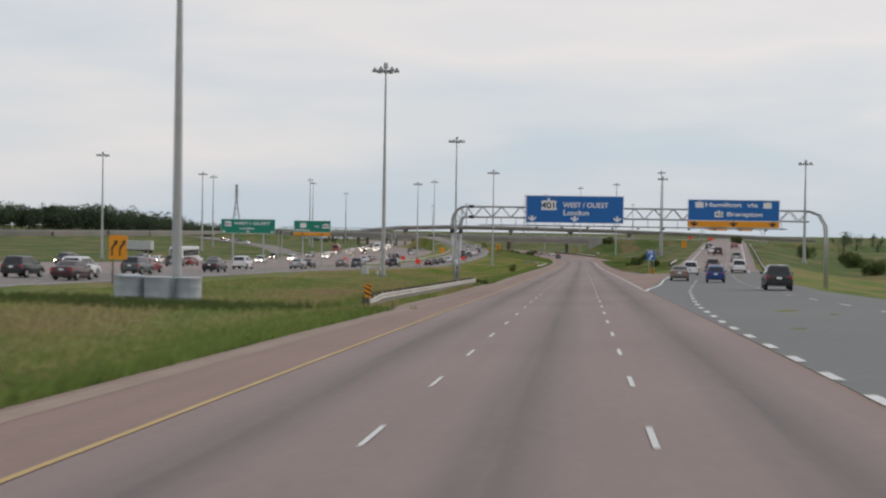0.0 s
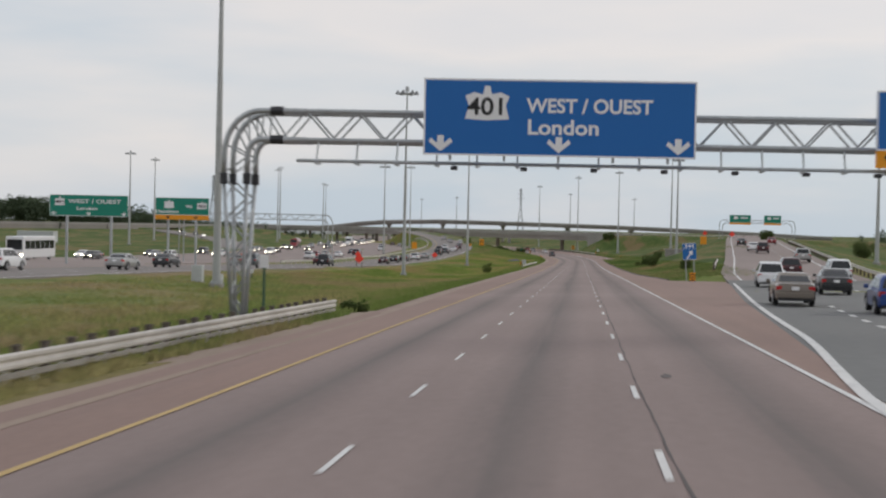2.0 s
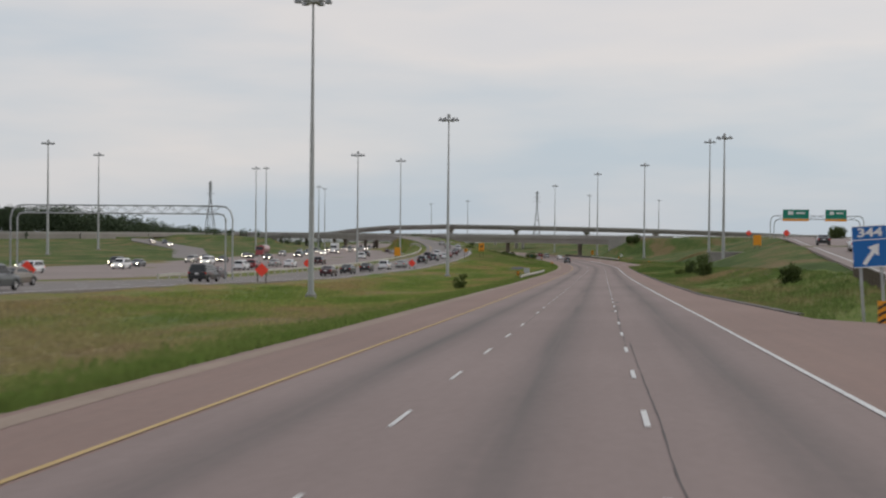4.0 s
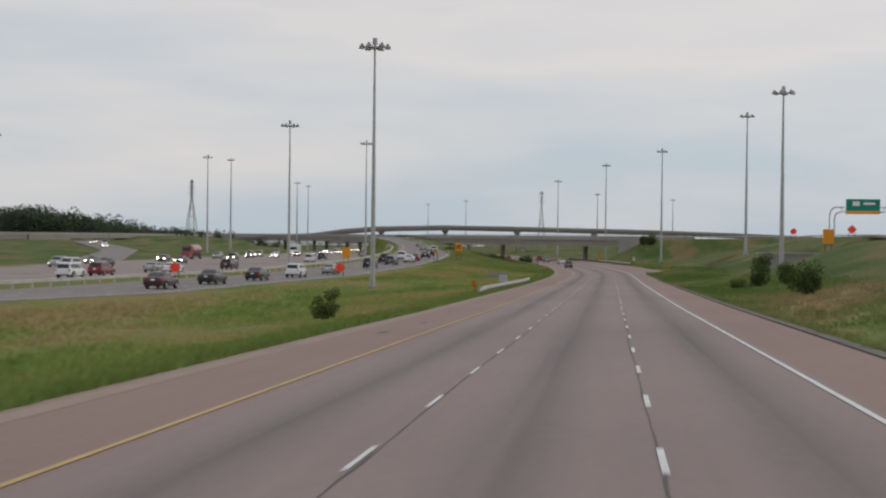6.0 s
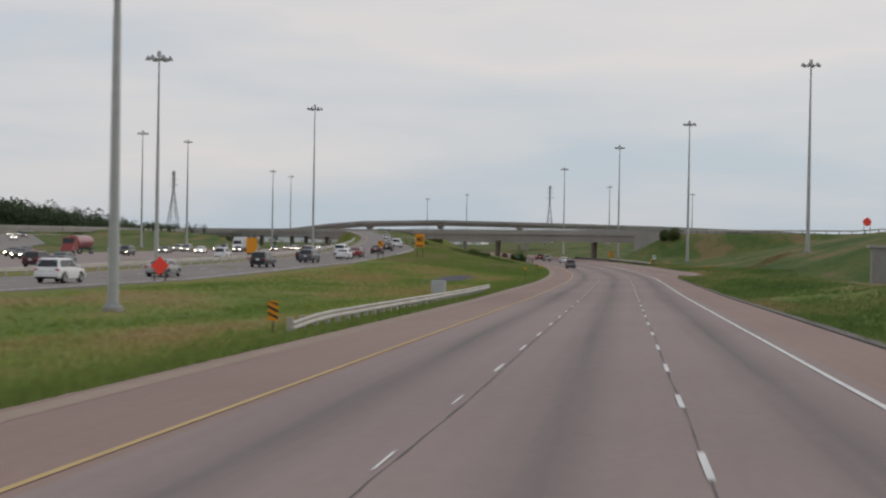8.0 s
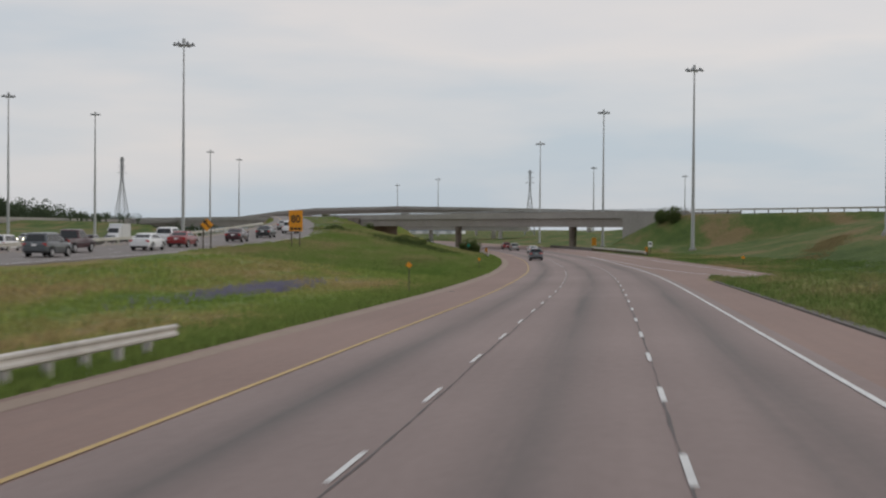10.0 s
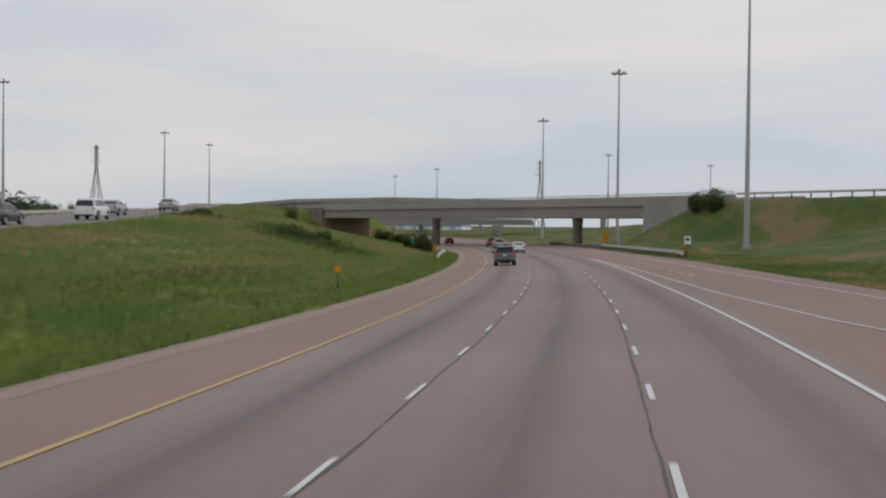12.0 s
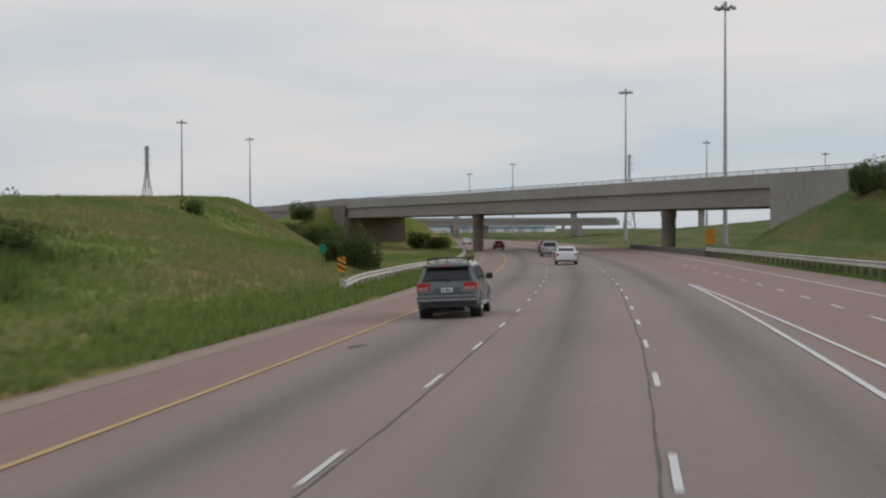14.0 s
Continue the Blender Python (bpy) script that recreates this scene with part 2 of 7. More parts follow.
M_DARK_METAL = plain("dark_metal", (0.05, 0.05, 0.055), 0.5, 0.5)
M_RAIL = grain("galvanised_beam", (0.40, 0.38, 0.345), (0.62, 0.595, 0.55), 2.0, 0.4, 0.55, 0.25)
M_RUB = grain("dirty_steel_channel", (0.24, 0.225, 0.20), (0.36, 0.34, 0.305), 3.0, 0.6, 0.7, 0.2)
M_POST = grain("weathered_timber_post", (0.09, 0.075, 0.06), (0.17, 0.145, 0.12), 6.0, 1.0, 0.9)
M_ORANGE = plain("fluorescent_orange", (0.95, 0.065, 0.035), 0.5)
M_GREEN_POST = plain("green_post_paint", (0.03, 0.09, 0.05), 0.6)
M_CABINET = grain("pale_cabinet_paint", (0.42, 0.44, 0.44), (0.52, 0.54, 0.54), 3.0, 0.8, 0.6)
M_DRUM = grain("zinc_drum", (0.33, 0.37, 0.40), (0.50, 0.54, 0.57), 2.5, 0.8, 0.5, 0.35)
M_PYLON = grain("pylon_steel", (0.20, 0.21, 0.22), (0.30, 0.31, 0.32), 2.0, 0.5, 0.6, 0.3)
M_TYRE = plain("tyre_rubber", (0.014, 0.014, 0.015), 0.85)
M_RIM = plain("alloy_rim", (0.45, 0.45, 0.46), 0.35, 0.8)
M_RIM_DARK = plain("shaded_alloy", (0.30, 0.30, 0.31), 0.4, 0.8)
M_TRIM = plain("black_plastic_trim", (0.02, 0.02, 0.022), 0.6)
M_CAR_GLASS = plain("tinted_car_glass", (0.018, 0.021, 0.024), 0.08)
M_TAIL = plain("red_tail_lens", (0.42, 0.012, 0.012), 0.2, 0.0, 0.6)
M_TAIL_LIT = glowing("lit_tail_lens", (0.6, 0.02, 0.015), 0.8)
M_HEAD = plain("headlight_lens", (0.55, 0.56, 0.58), 0.15, 0.2)
M_HEAD_LIT = glowing("lit_headlight", (1.0, 0.86, 0.62), 14.0)
M_LENS = plain("clear_lens", (0.62, 0.45, 0.45), 0.2)
M_CROSSOVER = plain("dark_grey_metallic_paint", (0.105, 0.125, 0.135), 0.3, 0.55, 0.7)
M_SCRUB_DARK = speckled(grain("dark_scrub", (0.064, 0.094, 0.028), (0.120, 0.150, 0.046), 3.0, 0.6, 0.9))
M_BARK = grain("bark", (0.05, 0.04, 0.03), (0.10, 0.08, 0.06), 8.0, 1.0, 0.9)
M_LEAF = translucent(grain("dark_leaves", (0.064, 0.094, 0.032), (0.135, 0.172, 0.060), 3.0, 0.6, 0.9), 0.4)
M_LEAF_LIGHT = translucent(grain("light_leaves", (0.125, 0.170, 0.052), (0.225, 0.262, 0.092), 3.0, 0.6, 0.9), 0.4)
M_WOODS = grain("woodland_leaves", (0.058, 0.082, 0.048), (0.112, 0.142, 0.084), 0.15, 0.02, 0.9)
M_BLADE = speckled(grain("grass_blades", (0.132, 0.205, 0.044), (0.210, 0.258, 0.068), 1.5, 0.12, 0.95))
M_FLOWER = grain("violet_petals", (0.16, 0.15, 0.22), (0.26, 0.24, 0.33), 3.0, 0.4, 0.8)


# ---------------------------------------------------------------- mesh helpers
def link_mesh(name, bm, mat, parent=None, label="", smooth=False):
    me = bpy.data.meshes.new(name)
    bm.normal_update()
    bm.to_mesh(me)
    bm.free()
    me.materials.append(mat)
    if smooth:
        me.shade_smooth()
    ob = new(name, me)
    if parent:
        ob.parent = parent
    if label:
        ob["label"] = label
    return ob


def part(name, bm, mat, parent, label="", smooth=False):
    return link_mesh(name, bm, mat, parent, label, smooth)


def thing(name, label, category, group="", kind="", at=None):
    ob = new(name)
    tagged(ob, label, category, group, kind)
    if at is not None:
        ob.matrix_basis = at
    return ob


def box(bm, x0, x1, y0, y1, z0, z1, bevel=0.0):
    vs = [bm.verts.new((x, y, z)) for x in (x0, x1) for y in (y0, y1) for z in (z0, z1)]
    fs = [bm.faces.new([vs[i] for i in q]) for q in ((0, 1, 3, 2), (4, 6, 7, 5), (0, 4, 5, 1), (2, 3, 7, 6), (0, 2, 6, 4), (1, 5, 7, 3))]
    if bevel:
        es = list({e for f in fs for e in f.edges})
        bmesh.ops.bevel(bm, geom=es, offset=bevel, segments=2, affect="EDGES", profile=0.6)
    return bm


def tube(bm, a, b, r0, r1=None, n=10, caps=True):
    """A tapered round bar from a to b."""
    a, b = Vector(a), Vector(b)
    r1 = r0 if r1 is None else r1
    q = (b - a).to_track_quat("Z", "Y").to_matrix()
    rings = []
    for p, r in ((a, r0), (b, r1)):
        rings.append([bm.verts.new(p + q @ Vector((r * math.cos(6.28319 * i / n), r * math.sin(6.28319 * i / n), 0))) for i in range(n)])
    for i in range(n):
        bm.faces.new((rings[0][i], rings[0][(i + 1) % n], rings[1][(i + 1) % n], rings[1][i]))
    if caps:
        bm.faces.new(rings[0][::-1])
        bm.faces.new(rings[1])
    return bm


def sweep(bm, points, r, n=8):
    """A round bar along a line of points."""
    pts = [Vector(p) for p in points]
    rings = []
    for i, p in enumerate(pts):
        d = (pts[min(i + 1, len(pts) - 1)] - pts[max(i - 1, 0)]).normalized()
        q = d.to_track_quat("Z", "Y").to_matrix()
        rings.append([bm.verts.new(p + q @ Vector((r * math.cos(6.28319 * k / n), r * math.sin(6.28319 * k / n), 0))) for k in range(n)])
    for a, b in zip(rings, rings[1:]):
        for k in range(n):
            bm.faces.new((a[k], a[(k + 1) % n], b[(k + 1) % n], b[k]))
    bm.faces.new(rings[0][::-1])
    bm.faces.new(rings[-1])
    return bm


# ---------------------------------------------------------------- the lie of the land
def lerp(x, xs, zs):
    return float(np.interp(x, xs, zs))


def step(t):
    t = min(1.0, max(0.0, t))
    return t * t * (3 - 2 * t)


def road_x(y):
    """Middle of the carriageway's centre lane: straight, then a left-hand arc."""
    return 0.0 if y < 444 else -((y - 444) ** 2) / 2900.0


def road_z(y):
    return lerp(y, (-150, 0, 111, 202, 302, 393, 454, 530, 610, 700, 770, 900, 2000),
                (3.2, 0.07, -2.2, -4.09, -6.06, -7.56, -8.3, -9.05, -9.55, -9.95, -10.25, -10.5, -10.5))


CROSS = 0.0365


def surface_z(x, y):
    return road_z(y) + CROSS * (x - road_x(y))


def left_edge(y):
    return road_x(y) - lerp(y, (0, 45, 70, 94, 130, 175, 280, 440, 560), (8.5, 8.4, 8.1, 7.75, 7.85, 8.7, 9.4, 9.1, 8.6))


def ramp_left(y):
    return lerp(y, (-150, 94, 141, 183, 206, 261, 417, 700), (5.3, 5.3, 8.7, 12.4, 14.0, 20.0, 36.0, 66.0))


def ramp_right(y):
    return ramp_left(y) + lerp(y, (0, 94, 183, 417), (11.5, 11.5, 12.0, 13.0))


def ramp_z(x, y):
    far = lerp(y, (141, 183, 261, 417, 700), (-2.5, -3.25, -2.8, -1.3, -1.1)) + 0.02 * (x - ramp_left(y))
    k = step((y - 100) / 80)
    return surface_z(min(x, 9 + 0.3 * (x - 9)), y) * (1 - k) + far * k


def right_edge(y):
    """Outer edge of the pavement on the right, gore and merging lane included."""
    if y < 192:
        return ramp_left(y)
    return road_x(y) + lerp(y, (192, 200, 240, 467, 472, 545, 700), (12.6, 9.0, 7.4, 7.2, 12.6, 12.2, 12.2))


def merge_left(y):
    return lerp(y, (380, 400, 430, 450, 470), (46, 36, 21, 12.5, 7.0))


def merge_right(y):
    return lerp(y, (380, 400, 430, 450, 476), (52, 43, 28, 19.5, 12.4))


def left_x(y):
    """Near edge of the collector road beyond the median."""
    return -33.0 - (max(0, y - 480) ** 2) / 1500.0


def left_z(y):
    return lerp(y, (-150, 0, 90, 180, 330, 411, 480, 520, 548, 590, 660, 720, 800), (3.2, 0.2, -1.7, -3.4, -6.8, -7.5, -7.2, -6.7, -6.2, -5.2, -3.6, -2.3, -2.2))


def far_x(y):
    """Near edge of the wide carriageways further left."""
    return lerp(y, (450, 600, 890, 1000, 1600), (-54, -64, -97, -112, -210))


def far_z(y):
    return lerp(y, (-150, 0, 90, 180, 330, 411, 600, 800, 1000, 2000), (3.2, 0.2, -1.7, -3.4, -6.8, -7.5, -8.1, -9.2, -9.8, -9.8))


BX, BY, BUX, BUY = 4.4, 675.8, -0.541, 0.841


def bank_z(x, y):
    """Approach banks of the skewed overpass."""
    s = (x - BX) * BUX + (y - BY) * BUY
    o = (x - BX) * BUY - (y - BY) * BUX
    out = max(-o - 0.5, o - 13.5, 0.0)
    fall = 0.55 * min(out, 11.0) + 0.10 * max(0.0, out - 11.0)
    seat = 158.0
    if s < 0:
        top = -1.75 - 0.30 * max(0.0, s + 16)
    elif s < 60:
        top = -6.5 - 0.45 * s
    elif s < seat:
        top = -2.0 - 2.5 * (seat - s)
    elif s < 300:
        top = -2.0 - 0.6 * max(0.0, s - 184)
    else:
        top = -2.0 - 0.6 * max(0.0, 458 - s) - 0.6 * max(0.0, s - 480)
    return top - fall


WEST_RAMP = ((-104, 500, -8.0), (-113, 525, -8.0), (-143, 620, -6.9), (-200, 740, -5.2), (-257, 905, -5.6), (-300, 1000, -5.8))
WEST_ROAD = ((-244, 1062, -1.9), (-250, 985, -1.8), (-258, 905, -1.7), (-274, 845, -1.8), (-310, 780, -2.0), (-380, 720, -2.2), (-520, 660, -2.4))


def beside(x, y, line):
    """Distance from a plan line and the line's height there."""
    best = (1e9, 0.0)
    for (xa, ya, za), (xb, yb, zb) in zip(line, line[1:]):
        dx, dy = xb - xa, yb - ya
        k = min(1.0, max(0.0, ((x - xa) * dx + (y - ya) * dy) / (dx * dx + dy * dy)))
        d = math.hypot(x - xa - k * dx, y - ya - k * dy)
        if d < best[0]:
            best = (d, za + k * (zb - za))
    return best


def west_bank(x, y, z):
    """Banks of the approach road on the far left, cut through by its ramp."""
    if not (480 < y < 1120 and -560 < x < -96):
        return z
    d, h = beside(x, y, WEST_ROAD)
    z = max(z, h - 3.6 - 0.03 * max(0.0, d - 7) + 2.4 * step((y - 915) / 30))
    d, h = beside(x, y, WEST_RAMP)
    near = h - 0.25
    if d < 6.5:
        return near
    return max(min(z, near + 0.35 * (d - 6.5)), near - 0.35 * (d - 6.5))


def ground_z(x, y):
    xl, xr = left_edge(y), right_edge(y)
    if xl <= x <= xr:
        return surface_z(x, y) - 0.15
    if x < xl:
        zl, z0, e = left_z(y), surface_z(xl, y), left_x(y)
        fx, fz = far_x(y), far_z(y)
        if y > 700:
            zl = zl + (fz - zl) * step((y - 700) / 50)
        if x > e:
            u = (xl - x) / (xl - e)
            dip = 0.9 * math.sin(math.pi * u) * step((430 - y) / 150) * lerp(y, (150, 250), (0.2, 1.0))
            k = step((y - 610) / 50)
            rise = (u if y > 500 else step(u)) * (1 - k) + step((u - 0.5) / 0.5) * k
            z = z0 - 0.05 + (zl - z0) * rise - dip
        elif x > e - 15:
            z = zl - 0.15
        elif x > fx:
            z = zl + (fz - zl) * (e - 15 - x) / max(0.5, e - 15 - fx) - 0.1
        elif x > fx - 44:
            z = fz - 0.15
        else:
            z = fz + lerp(fx - 44 - x, (0, 12, 40, 150, 600, 2500), (0, 0.4, 1.4, 2.4, 3.6, 5.0)) - 0.1
            z = west_bank(x, y, z)
        return max(z, bank_z(x, y)) if y > 560 else z
    z0 = surface_z(xr, y)
    if y > 985:
        return z0 - 0.15 + (0.4 + 0.002 * min(400.0, x - xr)) * step((x - xr) / 20)
    if y < 192:
        e = ramp_right(y)
        if x < e:
            return ramp_z(x, y) - 0.15
        return ramp_z(e, y) - 0.2 - 1.8 * step((x - e - 1) / 14) + 2.0 * step((x - e - 30) / 60)
    a, b = ramp_left(y), ramp_right(y)
    foot = xr
    if y > 385:
        foot = max(xr, merge_right(y) + 1.0 if y < 476 else xr)
    if x <= foot:
        z = z0 - 0.15
        if y < 468:
            ml = merge_left(y)
            if x < ml:
                z = z0 - 0.1 + (0.25 + 0.95 * step((464 - y) / 28)) * math.sin(math.pi * min(1.0, (x - xr) / max(ml - xr, 0.4))) - 0.6 * step((x - xr) / max(ml - xr, 0.4)) * step((462 - y) / 35)
            else:
                z = z0 - 0.3 - 0.9 * step((462 - y) / 35)
    elif x < a:
        u = max(0.0, (x - foot) / max(a - foot, 0.5) - 0.12) / 0.88
        z = z0 - 0.1 + (ramp_z(a, y) - z0) * (step(u) * 0.7 + u * 0.3)
    elif x < b:
        z = ramp_z(x, y) - 0.15
    else:
        z = ramp_z(b, y) - 0.2 - 2.5 * step((x - b - 1) / 18)
    if y > 500:
        z = max(z, min(bank_z(x, y), z + 1.2 * max(0.0, x - xr - 2.2)))
    return z


def grid_mesh(name, xs, ys, height, mat):
    verts = [(x, y, height(x, y)) for y in ys for x in xs]
    w = len(xs)
    faces = [(j * w + i, j * w + i + 1, (j + 1) * w + i + 1, (j + 1) * w + i) for j in range(len(ys) - 1) for i in range(w - 1)]
    me = bpy.data.meshes.new(name)
    me.from_pydata(verts, [], faces)
    me.materials.append(mat)
    me.shade_smooth()
    return new(name, me)


def rough_ground(x, y):
    z = ground_z(x, y)
    if left_edge(y) - 0.5 < x < right_edge(y) + 0.8:
        return z
    return z + 0.16 * noise.noise(Vector((x * 0.35, y * 0.2, 0))) + 0.22 * noise.noise(Vector((x * 0.06, y * 0.04, 3)))


gx = [-4000, -2500, -1500, -900, -600, -480, -420, -380, -350, -330] + list(np.arange(-312, -126, 6.0)) + list(np.arange(-124, 84, 1.4)) + [90, 100, 115, 140, 180, 250, 400, 700, 1200, 2200, 4000]
gy = [-300, -150, -80, -40] + list(np.arange(-20, 840, 3.5)) + list(np.arange(842, 1060, 6.0)) + [1070, 1100, 1150, 1300, 1600, 2200, 3200, 4800]
ground = grid_mesh("ground", gx, gy, rough_ground, M_GRASS)
ground.data.materials.append(M_BANK)
ground.data.materials.append(M_DRY)
for f in ground.data.polygons:
    c = f.center
    if left_x(c.y) < c.x < left_edge(c.y) and c.y < 235 + 60 * noise.noise(Vector((c.x * 0.12, c.y * 0.05, 5))):
        f.material_index = 2
    if c.x < far_x(c.y) - 44:
        f.material_index = 1
    if (c.x > 75 or c.y > 225 + 40 * noise.noise(Vector((c.x * 0.03, c.y * 0.02, 9)))) and c.x > right_edge(c.y) + 1.5 + 4.0 * noise.noise(Vector((c.x * 0.05, c.y * 0.03, 0))) + (6 if c.y < 400 else 0):
        f.material_index = 1
tagged(ground, "green and straw-coloured grass verges, banks and fields", "grass", kind="structure")


def ribbon(name, y0, y1, left, right, height, mat, step_y=4.0, cells=6, lift=0.0, centre=road_x):
    """A strip of road along the way, with metres across and along as its UV."""
    n = max(1, int(round((y1 - y0) / step_y)))
    verts, faces, uvs = [], [], []
    for j in range(n + 1):
        y = y0 + (y1 - y0) * j / n
        a, b = left(y), right(y)
        for i in range(cells + 1):
            x = a + (b - a) * i / cells
            verts.append((x, y, height(x, y) + lift))
            uvs.append((x - centre(y), y))
    w = cells + 1
    for j in range(n):
        for i in range(cells):
            faces.append((j * w + i, j * w + i + 1, (j + 1) * w + i + 1, (j + 1) * w + i))
    me = bpy.data.meshes.new(name)
    me.from_pydata(verts, [], faces)
    layer = me.uv_layers.new(name="UVMap")
    for lp in me.loops:
        layer.data[lp.index].uv = uvs[lp.vertex_index]
    me.materials.append(mat)
    return new(name, me)


def edged(ob, depth=0.25):
    """Gives a strip of pavement its thickness."""
    mod = ob.modifiers.new("thickness", "SOLIDIFY")
    mod.thickness = depth
    mod.offset = -1.0
    return ob


road = ribbon("road", -120, 1200, left_edge, lambda y: right_edge(y) if y > 192 else max(5.35, ramp_left(y) - 0.01 * step((y - 94) / 20)), surface_z, M_ASPHALT, 3.0, 14)
tagged(edged(road), "worn pinkish-grey asphalt of a three-lane carriageway", "road", kind="structure")
shoulder = ribbon("shoulder", -120, 1000, lambda y: left_edge(y) - 0.35 - 2.0 * step((y - 64) / 5) * step((136 - y) / 5), lambda y: left_edge(y) + 0.9, lambda x, y: surface_z(x, y) - 0.06 * step((left_edge(y) + 0.3 - x) / 0.6), M_SHOULDER, 3.0, 4, 0.006)
tagged(shoulder, "crumbly pale gravel edge of the paved shoulder", "shoulder", kind="structure")
M_KERB = grain("dark_asphalt_kerb", (0.105, 0.092, 0.083), (0.165, 0.147, 0.133), 3.0, 0.3, 0.85, bump=0.3)
right_verge = ribbon("right_shoulder", 205, 462, lambda y: right_edge(y) + 0.05, lambda y: right_edge(y) + 0.4, lambda x, y: surface_z(x, y) + 0.02, M_KERB, 3.0, 3, 0.02)
tagged(edged(right_verge, 0.15), "low dark asphalt kerb along the verge", "kerb", kind="structure")
left_road = ribbon("left_road", -120, 745, lambda y: left_x(y) - 14, left_x, lambda x, y: left_z(y), M_COLLECTOR, centre=lambda y: left_x(y) - 7)
tagged(edged(left_road), "grey asphalt collector road beyond the grass median", "road", kind="structure")
far_road = ribbon("far_road", -120, 1600, lambda y: far_x(y) - 42, far_x, lambda x, y: far_z(y), M_FAR_ASPHALT, 6.0, centre=lambda y: far_x(y) - 20)
tagged(edged(far_road), "wide pinkish asphalt carriageways with heavy traffic", "road", kind="structure")
fork = ribbon("fork_pavement", -120, 305, lambda y: far_x(y) + 0.05 + 6.8 * step((y - 215) / 90), lambda y: left_x(y) - 14.05, lambda x, y: left_z(y), M_FAR_ASPHALT, 5.0, 2, 0.0, centre=left_x)
tagged(edged(fork), "pinkish asphalt where the two far roads fork", "road", kind="structure")


def strip_along(name, line, half, mat, lift=0.0):
    """A road along a plan line with heights."""
    verts, faces = [], []
    fine = []
    for (a, b) in zip(line, line[1:]):
        fine += [tuple(a[i] + (b[i] - a[i]) * k / 10 for i in range(3)) for k in range(10)]
    fine.append(line[-1])
    for i, (x, y, z) in enumerate(fine):
        xa, ya, _ = fine[max(0, i - 1)]
        xb, yb, _ = fine[min(len(fine) - 1, i + 1)]
        d = math.hypot(xb - xa, yb - ya)
        nx, ny = (yb - ya) / d, -(xb - xa) / d
        verts += [(x - nx * half, y - ny * half, z + lift), (x + nx * half, y + ny * half, z + lift)]
        if i:
            faces.append((2 * i - 2, 2 * i - 1, 2 * i + 1, 2 * i))
    me = bpy.data.meshes.new(name)
    me.from_pydata(verts, [], faces)
    me.materials.append(mat)
    return new(name, me)


west_ramp = strip_along("west_ramp", WEST_RAMP, 5.2, M_COLLECTOR)
tagged(edged(west_ramp), "grey asphalt ramp coming down from under the far bridge", "road", kind="structure")
exit_ramp = ribbon("exit_ramp", -120, 190, lambda y: max(5.38, ramp_left(y)), ramp_right, ramp_z, M_DARK_ASPHALT, 3.0, 8, 0.0, centre=lambda y: ramp_left(y) + 5)
tagged(edged(exit_ramp), "dark grey resurfaced asphalt of the exit lanes", "road", kind="structure")
upper_ramp = ribbon("upper_ramp", 190, 700, ramp_left, ramp_right, ramp_z, M_FAR_ASPHALT, 3.0, 8, 0.0, centre=lambda y: ramp_left(y) + 5)
tagged(edged(upper_ramp), "pinkish asphalt exit ramp climbing the bank", "road", kind="structure")
merge_ramp = ribbon("merge_ramp", 382, 471, merge_left, merge_right, lambda x, y: surface_z(min(x, road_x(y) + 12), y) - 0.9 * step((462 - y) / 35), M_ASPHALT, 3.0, 6, 0.004, centre=lambda y: merge_left(y) + 4)
tagged(edged(merge_ramp), "pinkish asphalt slip road joining from the bank", "road", kind="structure")


# ---------------------------------------------------------------- road markings
def marking(name, y0, y1, x_of, width, mat, owner, height=surface_z, label="", lift=0.012):
    ob = ribbon(name, y0, y1, lambda y: x_of(y) - width / 2, lambda y: x_of(y) + width / 2, height, mat, 3.0, 1, lift)
    ob.parent = owner
    if label:
        ob["label"] = label
    return ob


def right_line(y):
    return road_x(y) + lerp(y, (94, 203, 240, 330, 480, 520, 590, 700), (5.1, 5.15, 5.0, 4.8, 4.75, 4.6, 4.9, 5.2))


marking("edge_line", -100, 1100, lambda y: road_x(y) - lerp(y, (0, 30, 75, 95, 130, 170, 225, 275, 308, 350, 415, 435, 468, 505, 535, 600), (5.2, 5.26, 5.24, 5.16, 5.3, 5.36, 5.36, 5.5, 5.5, 5.42, 5.25, 5.18, 5.29, 5.24, 5.42, 5.4)), 0.13, M_YELLOW_LINE, road, label="solid yellow edge line")
marking("edge_line", 93, 592, right_line, 0.115, M_WHITE_LINE, road, label="solid white edge line")
marking("gore_line", 93, 184, lambda y: ramp_left(y) - 0.15 + 0.5 * step((y - 94) / 20), 0.22, M_WHITE_LINE, exit_ramp, ramp_z, "solid white gore line", 0.02)
marking("gore_line", 190, 690, lambda y: ramp_left(y) + 1.2, 0.18, M_WHITE_LINE, upper_ramp, ramp_z)
marking("edge_line", 190, 690, lambda y: ramp_right(y) - 1.6, 0.18, M_WHITE_LINE, upper_ramp, ramp_z)
marking("merge_line", 472, 590, lambda y: road_x(y) + lerp(y, (472, 482, 490, 509, 545, 590), (9.6, 8.0, 7.1, 6.1, 5.6, 5.0)), 0.10, M_WHITE_LINE, road)
marking("edge_line", 475, 720, lambda y: road_x(y) + lerp(y, (475, 545, 600, 720), (11.4, 10.0, 9.9, 10.4)), 0.11, M_WHITE_LINE, road)
marking("edge_line", -100, 740, lambda y: left_x(y) - 0.9, 0.16, M_WHITE_LINE, left_road, lambda x, y: left_z(y))
